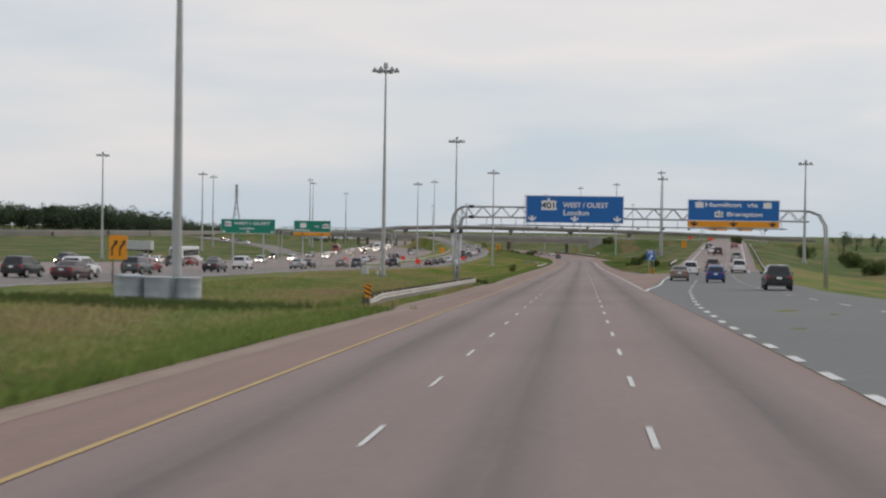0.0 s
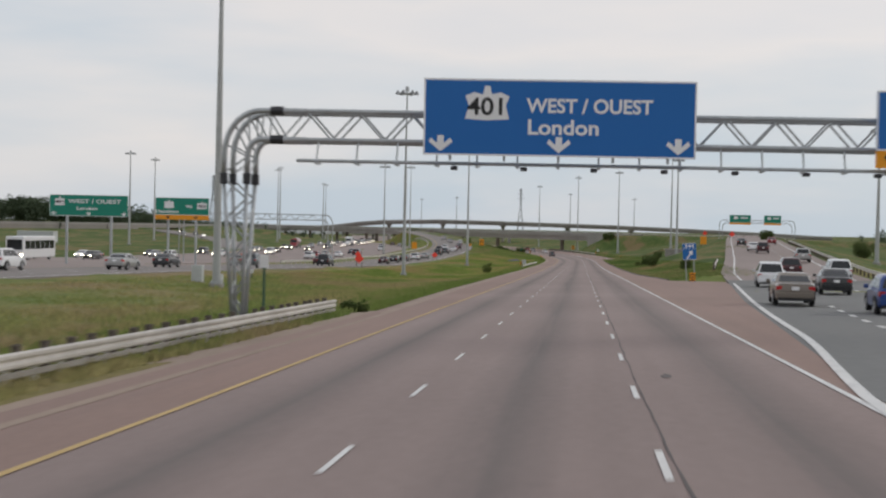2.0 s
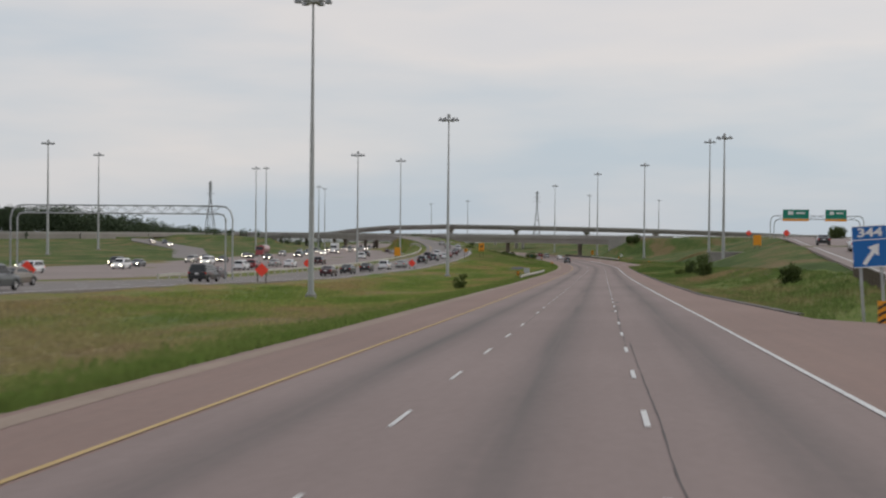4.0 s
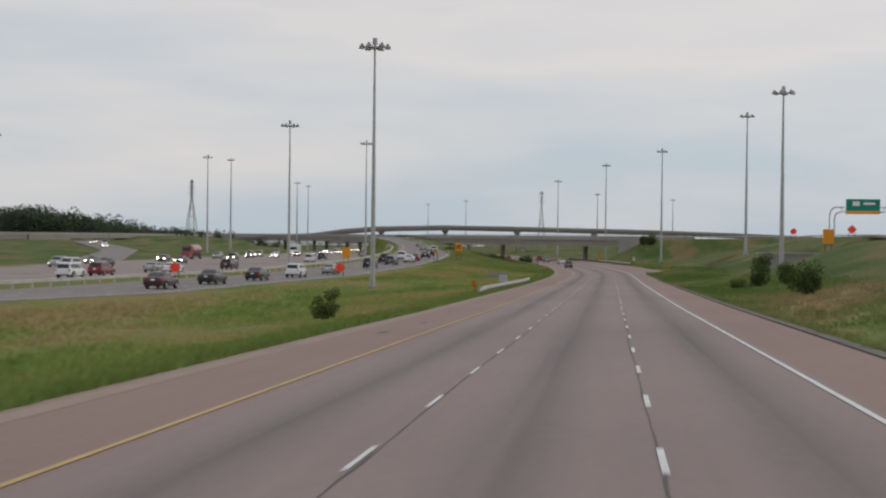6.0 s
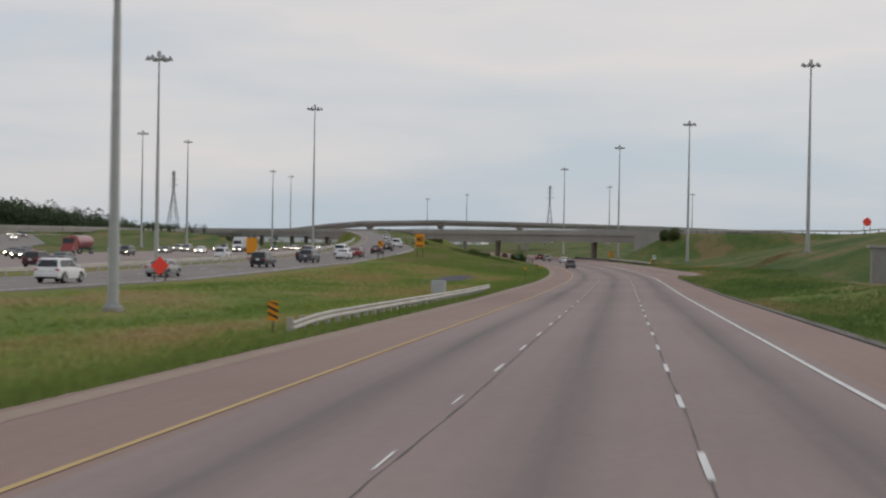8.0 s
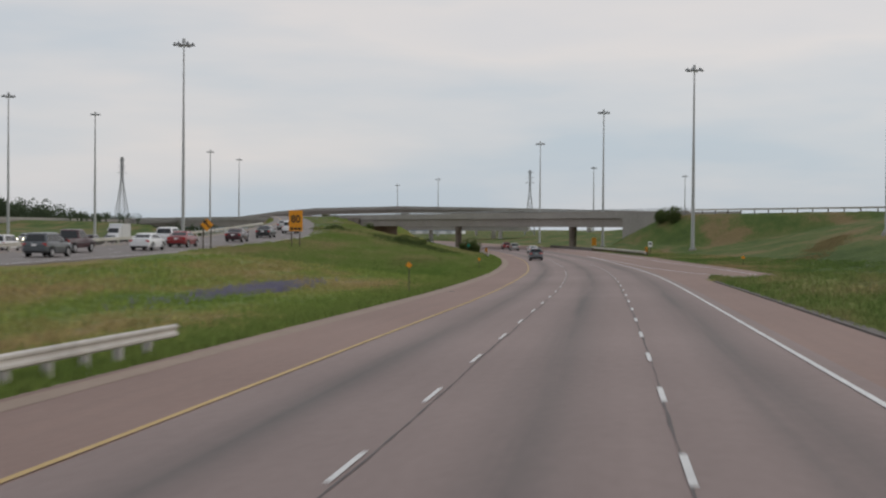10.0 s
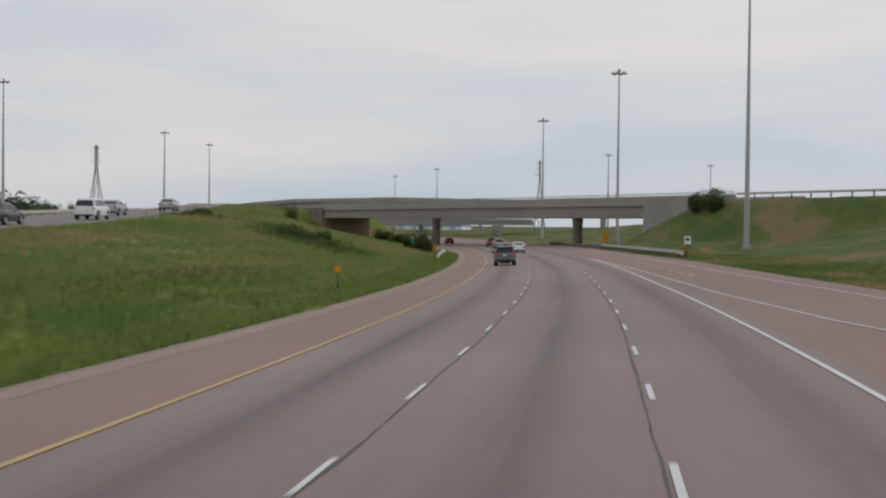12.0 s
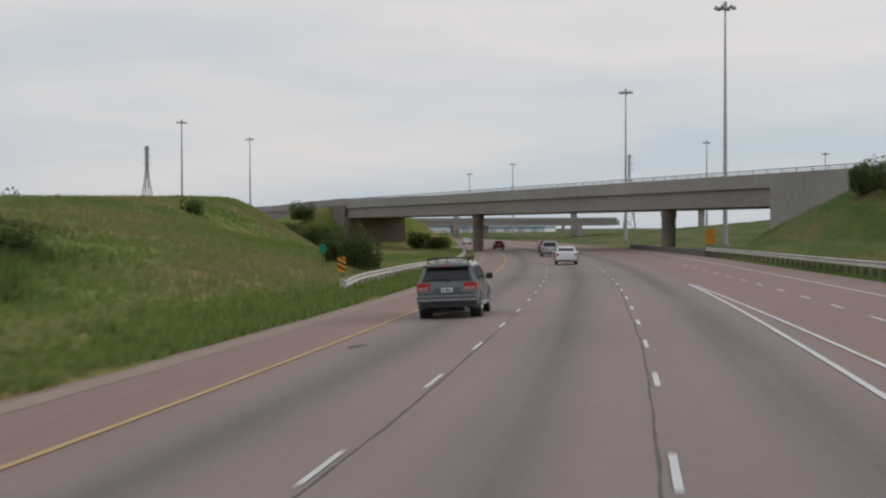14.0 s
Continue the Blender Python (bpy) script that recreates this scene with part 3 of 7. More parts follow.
marking("edge_line", -100, 740, lambda y: left_x(y) - 12.6, 0.16, M_YELLOW_LINE, left_road, lambda x, y: left_z(y))


def dash_row(x_of, ys, length, width, owner, height=surface_z, lift=0.012, name="lane_dash"):
    for y in ys:
        ob = ribbon(name, y - length / 2, y + length / 2, lambda v: x_of(v) - width / 2, lambda v: x_of(v) + width / 2, height, M_WHITE_LINE, 2.0, 1, lift)
        ob.parent = owner


DASHES = list(np.arange(17.9 - 7.95 * 4, 208, 7.95)) + list(np.arange(213.2, 300, 7.15)) + list(np.arange(303.3, 380, 7.2)) + list(np.arange(385.2, 455, 7.25)) + list(np.arange(458.8, 530, 7.58)) + [534.7, 543.4] + list(np.arange(551.95, 860, 7.25))
WORN = [y for y in DASHES if 282 < y < 332]
dash_row(lambda y: road_x(y) - 1.8, [y for y in DASHES if y not in WORN], 2.1, 0.078, road)
dash_row(lambda y: road_x(y) - 1.86, WORN, 1.5, 0.045, road)
dash_row(lambda y: road_x(y) + lerp(y, (430, 455, 520, 550), (1.8, 1.68, 1.70, 1.8)), [y - 0.4 for y in DASHES], 2.1, 0.088, road)
dash_row(lambda y: lerp(y, (0, 25, 46, 63, 74, 92, 140), (5.4, 5.45, 5.6, 6.1, 6.7, 7.9, 12.2)), np.arange(4, 138, 4.4), 1.7, 0.22, exit_ramp, ramp_z, 0.02, "exit_dash")
dash_row(lambda y: ramp_left(y) + 7.6, np.arange(20, 380, 9), 2.5, 0.14, exit_ramp, ramp_z, 0.02, "exit_dash")
dash_row(lambda y: road_x(y) + 7.6, np.arange(535, 720, 6.0), 2.0, 0.10, road)
dash_row(lambda y: left_x(y) - 4.7, np.arange(60, 640, 9.0), 2.6, 0.14, left_road, lambda x, y: left_z(y))
dash_row(lambda y: left_x(y) - 8.4, np.arange(60, 640, 9.0), 2.6, 0.14, left_road, lambda x, y: left_z(y))


def seal_line(x_of, y0, y1, width, seed):
    """A wandering dark strip of crack sealant."""
    rnd = random.Random(seed)
    verts, faces, x = [], [], 0.0
    ys = np.arange(y0, y1, 0.7)
    for i, y in enumerate(ys):
        x = 0.96 * x + rnd.uniform(-0.016, 0.016)
        w = width * rnd.uniform(0.25, 1.35) * (0.75 + 0.5 * noise.noise(Vector((y * 0.11, seed, 0))))
        for k in (-0.5, 0.5):
            px = x_of(y) + x + k * w
            verts.append((px, y, surface_z(px, y) + 0.007))
        if i:
            faces.append((2 * i - 2, 2 * i - 1, 2 * i + 1, 2 * i))
    me = bpy.data.meshes.new("crack_seal")
    me.from_pydata(verts, [], faces)
    me.materials.append(M_SEAL)
    ob = new("crack_seal", me)
    ob.parent = road
    return ob


seal_line(lambda y: road_x(y) - 1.73, 200, 700, 0.046, 1)
seal_line(lambda y: road_x(y) + lerp(y, (420, 460, 520, 560), (1.80, 1.56, 1.56, 1.7)), 185, 700, 0.044, 2)
seal_line(lambda y: road_x(y) + 1.95, 66, 188, 0.034, 5)


def patch(x, y, rx, ry, seed):
    rnd = random.Random(seed)
    verts = [(x + rx * math.cos(a) * rnd.uniform(0.6, 1.1), y + ry * math.sin(a) * rnd.uniform(0.6, 1.1), 0) for a in np.arange(0, 6.28, 0.42)]
    verts = [(a, b, surface_z(a, b) + 0.009) for a, b, _ in verts]
    me = bpy.data.meshes.new("asphalt_patch")
    me.from_pydata(verts, [], [tuple(range(len(verts)))])
    me.materials.append(M_SEAL)
    ob = new("asphalt_patch", me)
    ob.parent = road


for i, (x, y, rx, ry) in enumerate(((1.9, 216.5, 0.16, 0.6), (1.95, 219.5, 0.12, 0.5), (2.0, 227, 0.16, 0.8), (1.8, 213, 0.3, 0.5), (-8.0, 64, 0.25, 0.5), (-7.4, 80, 0.2, 0.5),
                                  (-7.2, 276, 0.25, 1.0), (-6.9, 285, 0.2, 0.9), (-7.5, 300, 0.2, 0.8), (-7.8, 455, 0.2, 0.7), (-9.3, 560, 0.2, 0.6), (2.5, 100, 0.1, 0.5))):
    patch(x, y, rx, ry, i)


# ---------------------------------------------------------------- high-mast lights
def high_mast(x, y, z0, z1, thick=1.0, heads=6, spread=1.0):
    ob = thing("high_mast_light", "tall tapered grey steel mast with a ring of floodlights", "light mast", "high-mast lights", at=Matrix.Translation((x, y, z0)))
    h = z1 - z0
    bm = bmesh.new()
    tube(bm, (0, 0, 0.25), (0, 0, h * 0.55), 0.40 * thick, 0.27 * thick, 16, False)
    tube(bm, (0, 0, h * 0.55), (0, 0, h - 0.5), 0.255 * thick, 0.13 * thick, 16, False)
    part("pole", bm, M_POLE, ob, smooth=True)
    bm = bmesh.new()
    tube(bm, (0, 0, -0.4), (0, 0, 0.3), 0.75 * thick, 0.75 * thick, 16)
    part("footing", bm, M_CONCRETE, ob)
    bm = bmesh.new()
    tube(bm, (0, 0, 0.3), (0, 0, 0.4), 0.6 * thick, 0.6 * thick, 16)
    for i in range(8):
        a = i * math.pi / 4
        tube(bm, (0.5 * thick * math.cos(a), 0.5 * thick * math.sin(a), 0.4), (0.5 * thick * math.cos(a), 0.5 * thick * math.sin(a), 0.5), 0.04, 0.04, 6)
    part("base_plate", bm, M_STEEL, ob)
    bm = bmesh.new()
    tube(bm, (0, 0, h - 0.95), (0, 0, h - 0.72), 0.62 * spread, 0.62 * spread, 18)
    tube(bm, (0, 0, h - 0.5), (0, 0, h + 0.15), 0.3, 0.22, 12)
    part("ring", bm, M_POLE, ob)
    for i in range(heads):
        a = 6.28319 * (i + 0.2) / heads
        bm = bmesh.new()
        c, s = math.cos(a), math.sin(a)
        tube(bm, (0.5 * spread * c, 0.5 * spread * s, h - 0.84), (1.05 * spread * c, 1.05 * spread * s, h - 0.72), 0.05, 0.05, 6)
        tube(bm, (1.3 * spread * c, 1.3 * spread * s, h - 0.95), (1.3 * spread * c, 1.3 * spread * s, h - 0.68), 0.34 * spread, 0.30 * spread, 10)
        tube(bm, (1.3 * spread * c, 1.3 * spread * s, h - 0.68), (1.3 * spread * c, 1.3 * spread * s, h - 0.42), 0.20 * spread, 0.12 * spread, 8)
        part("floodlight", bm, M_LAMP_HEAD, ob)
    return ob


MASTS = [(-19.6, 68.5, 22.1), (-22.6, 162.0, 21.6), (-23.6, 265.1, 19.8), (-22.9, 364.3, 17.8), (-54.6, 461.6, 17.7), (-61.3, 575.0, 22.3)]
for x, y, z in MASTS:
    high_mast(x, y, ground_z(x, y), z, 0.67)
for x, y, z in ((-131.8, 671.4, 24.2), (15.3, 623.2, 23.6), (-0.9, 731.2, 25.2), (-22.3, 837.8, 23.8), (29.7, 526.5, 25.1), (24.2, 417.8, 18.7), (47.0, 296.5, 17.7),
                (-114.3, 323, 19.4), (-148, 546.5, 22.3), (-128.7, 462, 20.3)):
    high_mast(x, y, ground_z(x, y), z, 0.85)
for x, y, z in ((-156.5, 787.8, 29.8), (-157.3, 913.9, 25.3), (-177.8, 1032, 28.0), (-7.1, 1044.9, 24.9), (-99, 1180, 24), (-140, 1290, 24), (40, 1120, 24)):
    high_mast(x, y, ground_z(x, y), z, 1.1)


# ---------------------------------------------------------------- lettering
def lettering(text, x, y, z, size, mat, parent, name="lettering", bold=0.0, width=None, face=0.0):
    """Words on an upright board, at the board's own front."""
    cu = bpy.data.curves.new(name, "FONT")
    cu.body = text
    cu.size = size
    cu.extrude = 0.004
    cu.offset = bold
    cu.align_x, cu.align_y = "CENTER", "CENTER"
    tmp = bpy.data.objects.new(name, cu)
    scene.collection.objects.link(tmp)
    bpy.context.view_layer.update()
    me = bpy.data.meshes.new_from_object(tmp)
    bpy.data.objects.remove(tmp)
    xs = [v.co.x for v in me.vertices]
    k = width / (max(xs) - min(xs)) if width else 1.0
    for v in me.vertices:
        v.co = Vector((v.co.x * k, -v.co.z, v.co.y))
    me.materials.clear()
    me.materials.append(mat)
    ob = new(name, me)
    ob.parent = parent
    ob.matrix_basis = Matrix.Translation((x, y, z))
    return ob


def flat_shape(name, pts, y, mat, parent, depth=0.006, label=""):
    """A flat plate of outline pts (x, z), its front at y."""
    bm = bmesh.new()
    a = [bm.verts.new((x, y, z)) for x, z in pts]
    b = [bm.verts.new((x, y + depth, z)) for x, z in pts]
    n = len(pts)
    bm.faces.new(a)
    bm.faces.new(b[::-1])
    for i in range(n):
        bm.faces.new((a[i], b[i], b[(i + 1) % n], a[(i + 1) % n]))
    bmesh.ops.recalc_face_normals(bm, faces=bm.faces)
    return part(name, bm, mat, parent, label)


def rect(x0, x1, z0, z1):
    return [(x0, z0), (x1, z0), (x1, z1), (x0, z1)]


def down_arrow(cx, cz, s, y, mat, parent):
    flat_shape("arrow", [(cx + a * s, cz + b * s) for a, b in ((0, -0.5), (0.75, 0.1), (0.6, 0.35), (0.2, 0.0), (0.2, 0.5), (-0.2, 0.5), (-0.2, 0.0), (-0.6, 0.35), (-0.75, 0.1))], y, mat, parent)


def shield(cx, cz, w, h, y, parent):
    flat_shape("route_shield", [(cx + a * w, cz + b * h) for a, b in ((-0.5, -0.42), (0, -0.46), (0.5, -0.42), (0.42, 0.0), (0.5, 0.3), (0.3, 0.42), (0.1, 0.36), (0.06, 0.62), (-0.06, 0.62), (-0.1, 0.36), (-0.3, 0.42), (-0.5, 0.3), (-0.42, 0.0))], y, M_SIGN_WHITE, parent)


def board(name, x0, x1, z0, z1, y, mat, parent, label, rim=0.05):
    bm = bmesh.new()
    box(bm, x0, x1, y, y + 0.05, z0, z1)
    ob = part(name, bm, mat, parent, label)
    bm = bmesh.new()
    for a, b, c, d in ((x0, x1, z0, z0 + rim), (x0, x1, z1 - rim, z1), (x0, x0 + rim, z0 + rim, z1 - rim), (x1 - rim, x1, z0 + rim, z1 - rim)):
        box(bm, a, b, y - 0.006, y - 0.001, c, d)
    part("border", bm, M_SIGN_WHITE, ob)
    bm = bmesh.new()
    n = max(2, int((x1 - x0) / 1.4))
    for i in range(n):
        x = x0 + (i + 0.5) * (x1 - x0) / n
        box(bm, x - 0.04, x + 0.04, y + 0.05, y + 0.16, z0 - 0.15, z1 - 0.1)
    part("stiffener", bm, M_STEEL, ob)
    return ob


# ---------------------------------------------------------------- overhead sign gantry
def tri_truss(parent, p0, p1, half, rise, bays, walk=True):
    """A box truss between two points: four chords, verticals and diagonals, with a catwalk rail below."""
    p0, p1 = Vector(p0), Vector(p1)
    along = (p1 - p0)
    for o in (-half, half):
        for dz, nm in ((0, "bottom_chord"), (rise, "top_chord")):
            bm = bmesh.new()
            tube(bm, p0 + Vector((0, o, dz)), p1 + Vector((0, o, dz)), 0.075, 0.075, 10)
            part(nm, bm, M_STEEL, parent)
    for i in range(bays):
        a, b = p0 + along * (i / bays), p0 + along * ((i + 1) / bays)
        m = (a + b) / 2
        for o in (-half, half):
            bm = bmesh.new()
            tube(bm, a + Vector((0, o, rise)), m + Vector((0, o, 0)), 0.035, 0.035, 6)
            tube(bm, m + Vector((0, o, 0)), b + Vector((0, o, rise)), 0.035, 0.035, 6)
            part("diagonal", bm, M_STEEL, parent)
        bm = bmesh.new()
        tube(bm, a + Vector((0, -half, 0)), a + Vector((0, half, 0)), 0.03, 0.03, 6)
        tube(bm, a + Vector((0, -half, rise)), m + Vector((0, half, rise)), 0.03, 0.03, 6)
        part("cross_brace", bm, M_STEEL, parent)


gantry = thing("sign_gantry", "galvanised tubular truss gantry with curved legs over the road", "sign gantry")
GY = 116.6
tri_truss(gantry, (-7.6, GY, 3.35), (19.5, GY + 1.2, 3.35), 0.55, 0.88, 17)
LEGS = {"outer_leg": ((-9.86, -2.75), (-10.15, 2.13), (-10.14, 2.9), 1.15, 4.23), "inner_leg": ((-9.60, -2.75), (-9.42, 2.13), (-9.41, 2.8), 0.42, 3.35)}


def leg_x(nm, z):
    (x0, z0), (x1, z1) = LEGS[nm][:2]
    return x0 + (x1 - x0) * (z - z0) / (z1 - z0)


for o in (-0.55, 0.55):
    for nm, (foot, mid, bend, rx, top) in LEGS.items():
        pts = [(foot[0], GY + o * 0.3, foot[1]), (mid[0], GY + o, mid[1]), (bend[0], GY + o, bend[1])]
        for k in range(1, 10):
            a = math.pi / 2 * k / 9
            pts.append((bend[0] + rx - rx * math.cos(a), GY + o, bend[1] + (top - bend[1]) * math.sin(a)))
        pts.append((-7.6, GY + o, top))
        bm = bmesh.new()
        sweep(bm, pts[1:], 0.09, 10)
        part(nm, bm, M_STEEL, gantry, smooth=True)
        bm = bmesh.new()
        tube(bm, pts[0], pts[1], 0.06, 0.065, 10)
        part("leg_stem", bm, M_STEEL, gantry, smooth=True)
        bm = bmesh.new()
        tube(bm, (mid[0], GY + o, mid[1] - 0.17), (mid[0], GY + o, mid[1] + 0.17), 0.125, 0.125, 10)
        part("coupling", bm, M_DARK_METAL, gantry, "dark bolted coupling")
        if o < 0:
            bm = bmesh.new()
            tube(bm, (-8.7, GY + o, top), (-8.3, GY + o, top), 0.14, 0.14, 10)
            part("coupling", bm, M_DARK_METAL, gantry, "dark bolted coupling")
    for i in range(7):
        z = -2.2 + i * 0.62
        k = 0.3 + 0.7 * (z + 2.75) / 4.88
        k2 = 0.3 + 0.7 * (z + 3.37) / 4.88
        a, b = ("outer_leg", "inner_leg") if i % 2 else ("inner_leg", "outer_leg")
        bm = bmesh.new()
        tube(bm, (leg_x(a, z), GY + o * k, z), (leg_x(b, z + 0.62), GY + o * k2, z + 0.62), 0.03, 0.03, 6)
        part("leg_brace", bm, M_STEEL, gantry)
    bm = bmesh.new()
    tube(bm, (-10.15, GY + o, 2.3), (-9.42, GY + o, 2.8), 0.03, 0.03, 6)
    tube(bm, (-9.42, GY + o, 2.8), (-10.12, GY + o, 3.2), 0.03, 0.03, 6)
    tube(bm, (-9.41, GY + o, 2.95), (-9.85, GY + o, 3.85), 0.03, 0.03, 6)
    tube(bm, (-9.35, GY + o, 3.15), (-9.4, GY + o, 4.12), 0.03, 0.03, 6)
    tube(bm, (-9.0, GY + o, 3.35), (-9.4, GY + o, 4.12), 0.03, 0.03, 6)
    tube(bm, (-9.0, GY + o, 3.35), (-8.9, GY + o, 4.23), 0.03, 0.03, 6)
    tube(bm, (-8.9, GY + o, 4.23), (-8.35, GY + o, 3.35), 0.03, 0.03, 6)
    tube(bm, (-8.35, GY + o, 3.35), (-7.6, GY + o, 4.23), 0.03, 0.03, 6)
    part("leg_brace", bm, M_STEEL, gantry)
for i in range(6):
    z = -1.6 + i * 0.75
    nm = "inner_leg" if i % 2 else "outer_leg"
    k, k2 = 0.3 + 0.7 * (z + 2.75) / 4.88, 0.3 + 0.7 * (z + 3.35) / 4.88
    bm = bmesh.new()
    tube(bm, (leg_x(nm, z), GY - 0.55 * k, z), (leg_x(nm, z + 0.6), GY + 0.55 * k2, z + 0.6), 0.025, 0.025, 6)
    part("leg_brace", bm, M_STEEL, gantry)
for x in (-9.73,):
    bm = bmesh.new()
    box(bm, x - 0.5, x + 0.5, GY - 0.6, GY + 0.6, -3.4, -2.72, 0.04)
    part("footing", bm, M_CONCRETE, gantry)
for x in (19.5,):
    for o in (-0.55, 0.55):
        bm = bmesh.new()
        sweep(bm, [(x, GY + 1.2 + o, 4.23), (x + 0.9, GY + 1.2 + o, 3.9), (x + 1.4, GY + 1.2 + o, 3.0), (x + 1.5, GY + 1.2 + o, 1.5), (x + 1.5, GY + 1.2 + o, -3.6)], 0.085, 10)
        part("outer_leg", bm, M_STEEL, gantry, smooth=True)
bm = bmesh.new()
tube(bm, (-7.8, GY - 0.9, 2.70), (17.6, GY + 0.3, 2.70), 0.055, 0.055, 8)
tube(bm, (-7.8, GY - 0.45, 2.72), (17.6, GY + 0.75, 2.72), 0.03, 0.03, 8)
part("catwalk_rail", bm, M_STEEL, gantry)
for i in range(21):
    x = -7.2 + i * 1.22
    dy = 1.2 * (x + 7.6) / 27.1
    bm = bmesh.new()
    tube(bm, (x, GY - 0.55 + dy, 3.35), (x, GY - 0.9 + dy, 2.62), 0.03, 0.03, 6)
    box(bm, x - 0.05, x + 0.05, GY - 1.0 + dy, GY - 0.35 + dy, 2.60, 2.66)
    part("hanger", bm, M_STEEL, gantry)
for i in range(10):
    x = -3.0 + i * 2.1
    dy = 1.2 * (x + 7.6) / 27.1
    bm = bmesh.new()
    box(bm, x - 0.1, x + 0.1, GY - 1.05 + dy, GY - 0.8 + dy, 2.50, 2.62, 0.02)
    part("sign_lamp", bm, M_DARK_METAL, gantry)

sign = thing("overhead_sign", "large blue overhead direction sign with white lettering", "road sign", at=Matrix.Translation((0.14, GY - 1.02, 0)) @ pose(0, 0, 0, 0, 0, 2.0))
board("panel", -4.05, 4.05, 2.93, 5.22, 0, M_BLUE, sign, "blue sheeting panel")
shield(-2.15, 4.42, 1.32, 0.95, -0.012, sign)
lettering("401", -2.15, -0.02, 4.37, 0.72, M_BLACK, sign, "route_number", 0.012, 1.05)
lettering("WEST / OUEST", 0.9, -0.012, 4.42, 0.58, M_SIGN_WHITE, sign, "lettering", 0.014, 3.75)
lettering("London", 0.12, -0.012, 3.78, 0.62, M_SIGN_WHITE, sign, "lettering", 0.014, 2.1)
for x in (-3.53, 0.0, 3.53):
    down_arrow(x, 3.28, 0.48, -0.012, M_SIGN_WHITE, sign)

sign = thing("overhead_sign", "blue and amber overhead exit sign with white lettering", "road sign", at=Matrix.Translation((13.2, GY - 0.42, 0)) @ pose(0, 0, 0, 0, 0, 2.0))
board("panel", -3.75, 3.75, 3.29, 5.06, 0, M_BLUE, sign, "blue sheeting panel")
bm = bmesh.new()
box(bm, -3.75, 3.75, 0, 0.05, 2.78, 3.285)
part("exit_panel", bm, M_AMBER, sign, "amber exit-lane strip")
lettering("Hamilton  via", -0.2, -0.012, 4.62, 0.5, M_SIGN_WHITE, sign, "lettering", 0.012, 4.3)
lettering("Brampton", 0.9, -0.012, 3.85, 0.5, M_SIGN_WHITE, sign, "lettering", 0.012, 2.9)
for x, z in ((-2.8, 4.62), (2.75, 4.62), (-1.2, 3.85)):
    shield(x, z, 0.75, 0.55, -0.012, sign)
lettering("410", -1.2, -0.02, 3.82, 0.36, M_BLACK, sign, "route_number", 0.006, 0.55)
for x in (-3.2, 0.0, 3.2):
    down_arrow(x, 3.04, 0.42, -0.012, M_BLACK, sign)

# two green signs on posts beside the far carriageways
sign = thing("roadside_sign", "green destination sign on two steel posts", "road sign", "green signs", at=Matrix.Translation((-54.8, 226.5, 0)))
board("panel", -4.6, 4.6, 1.0, 3.4, 0, M_GREEN, sign, "green sheeting panel")
lettering("WEST / OUEST", 0.7, -0.012, 2.65, 0.62, M_SIGN_WHITE, sign, "lettering", 0.012, 6.2)
lettering("London", -0.2, -0.012, 1.85, 0.5, M_SIGN_WHITE, sign, "lettering", 0.012, 2.4)
shield(-3.4, 2.6, 1.2, 0.95, -0.012, sign)
lettering("401", -3.4, -0.02, 2.56, 0.5, M_BLACK, sign, "route_number", 0.008, 0.9)
for x in (-4.1, 0.0, 4.1):
    down_arrow(x, 1.28, 0.4, -0.012, M_SIGN_WHITE, sign)
for x in (-2.6, 2.6):
    bm = bmesh.new()
    box(bm, x - 0.12, x + 0.12, 0.1, 0.34, ground_z(-54.8 + x, 226.5) - 0.3, 3.0)
    part("post", bm, M_STEEL, sign)
sign = thing("roadside_sign", "green sign with an amber exit strip on two posts", "road sign", "green signs", at=Matrix.Translation((-43.9, 226.3, 0)))
board("panel", -3.1, 3.1, 1.35, 3.3, 0, M_GREEN, sign, "green sheeting panel")
bm = bmesh.new()
box(bm, -3.1, 3.1, 0, 0.05, 0.82, 1.345)
part("exit_panel", bm, M_AMBER, sign, "amber exit-lane strip")
shield(-1.5, 2.5, 1.2, 0.9, -0.012, sign)
shield(2.3, 2.4, 1.2, 0.8, -0.012, sign)
lettering("403", 2.3, -0.02, 2.36, 0.46, M_BLACK, sign, "route_number", 0.008, 0.85)
lettering("via", 0.8, -0.012, 2.35, 0.55, M_SIGN_WHITE, sign, "lettering", 0.012, 0.8)
lettering("Hamilton", -1.7, -0.012, 1.72, 0.5, M_SIGN_WHITE, sign, "lettering", 0.012, 2.6)
for x in (-1.6, 1.6):
    down_arrow(x, 1.08, 0.34, -0.012, M_BLACK, sign)
    bm = bmesh.new()
    box(bm, x - 0.1, x + 0.1, 0.1, 0.32, ground_z(-43.9 + x, 226.3) - 0.3, 3.0)
    part("post", bm, M_STEEL, sign)
for i, (x0, x1, y) in enumerate(((-66, -40, 300),)):
    g = thing("sign_gantry", "distant tubular truss gantry with curved legs", "sign gantry")
    tri_truss(g, (x0 + 1.5, y, 1.2), (x1 - 1.5, y, 1.2), 0.5, 0.9, 12)
    for x, s in ((x0, 1), (x1, -1)):
        for r in (0, 0.8):
            bm = bmesh.new()
            sweep(bm, [(x + s * r, y, far_z(y) - 0.5), (x + s * r, y, 0.6), (x + s * (r + 0.25), y, 1.5 - r * 0.5), (x + s * (r + 0.8), y, 2.0 - r), (x + s * 1.9, y, 2.1 - r)], 0.1, 8)
            part("leg", bm, M_STEEL, g)

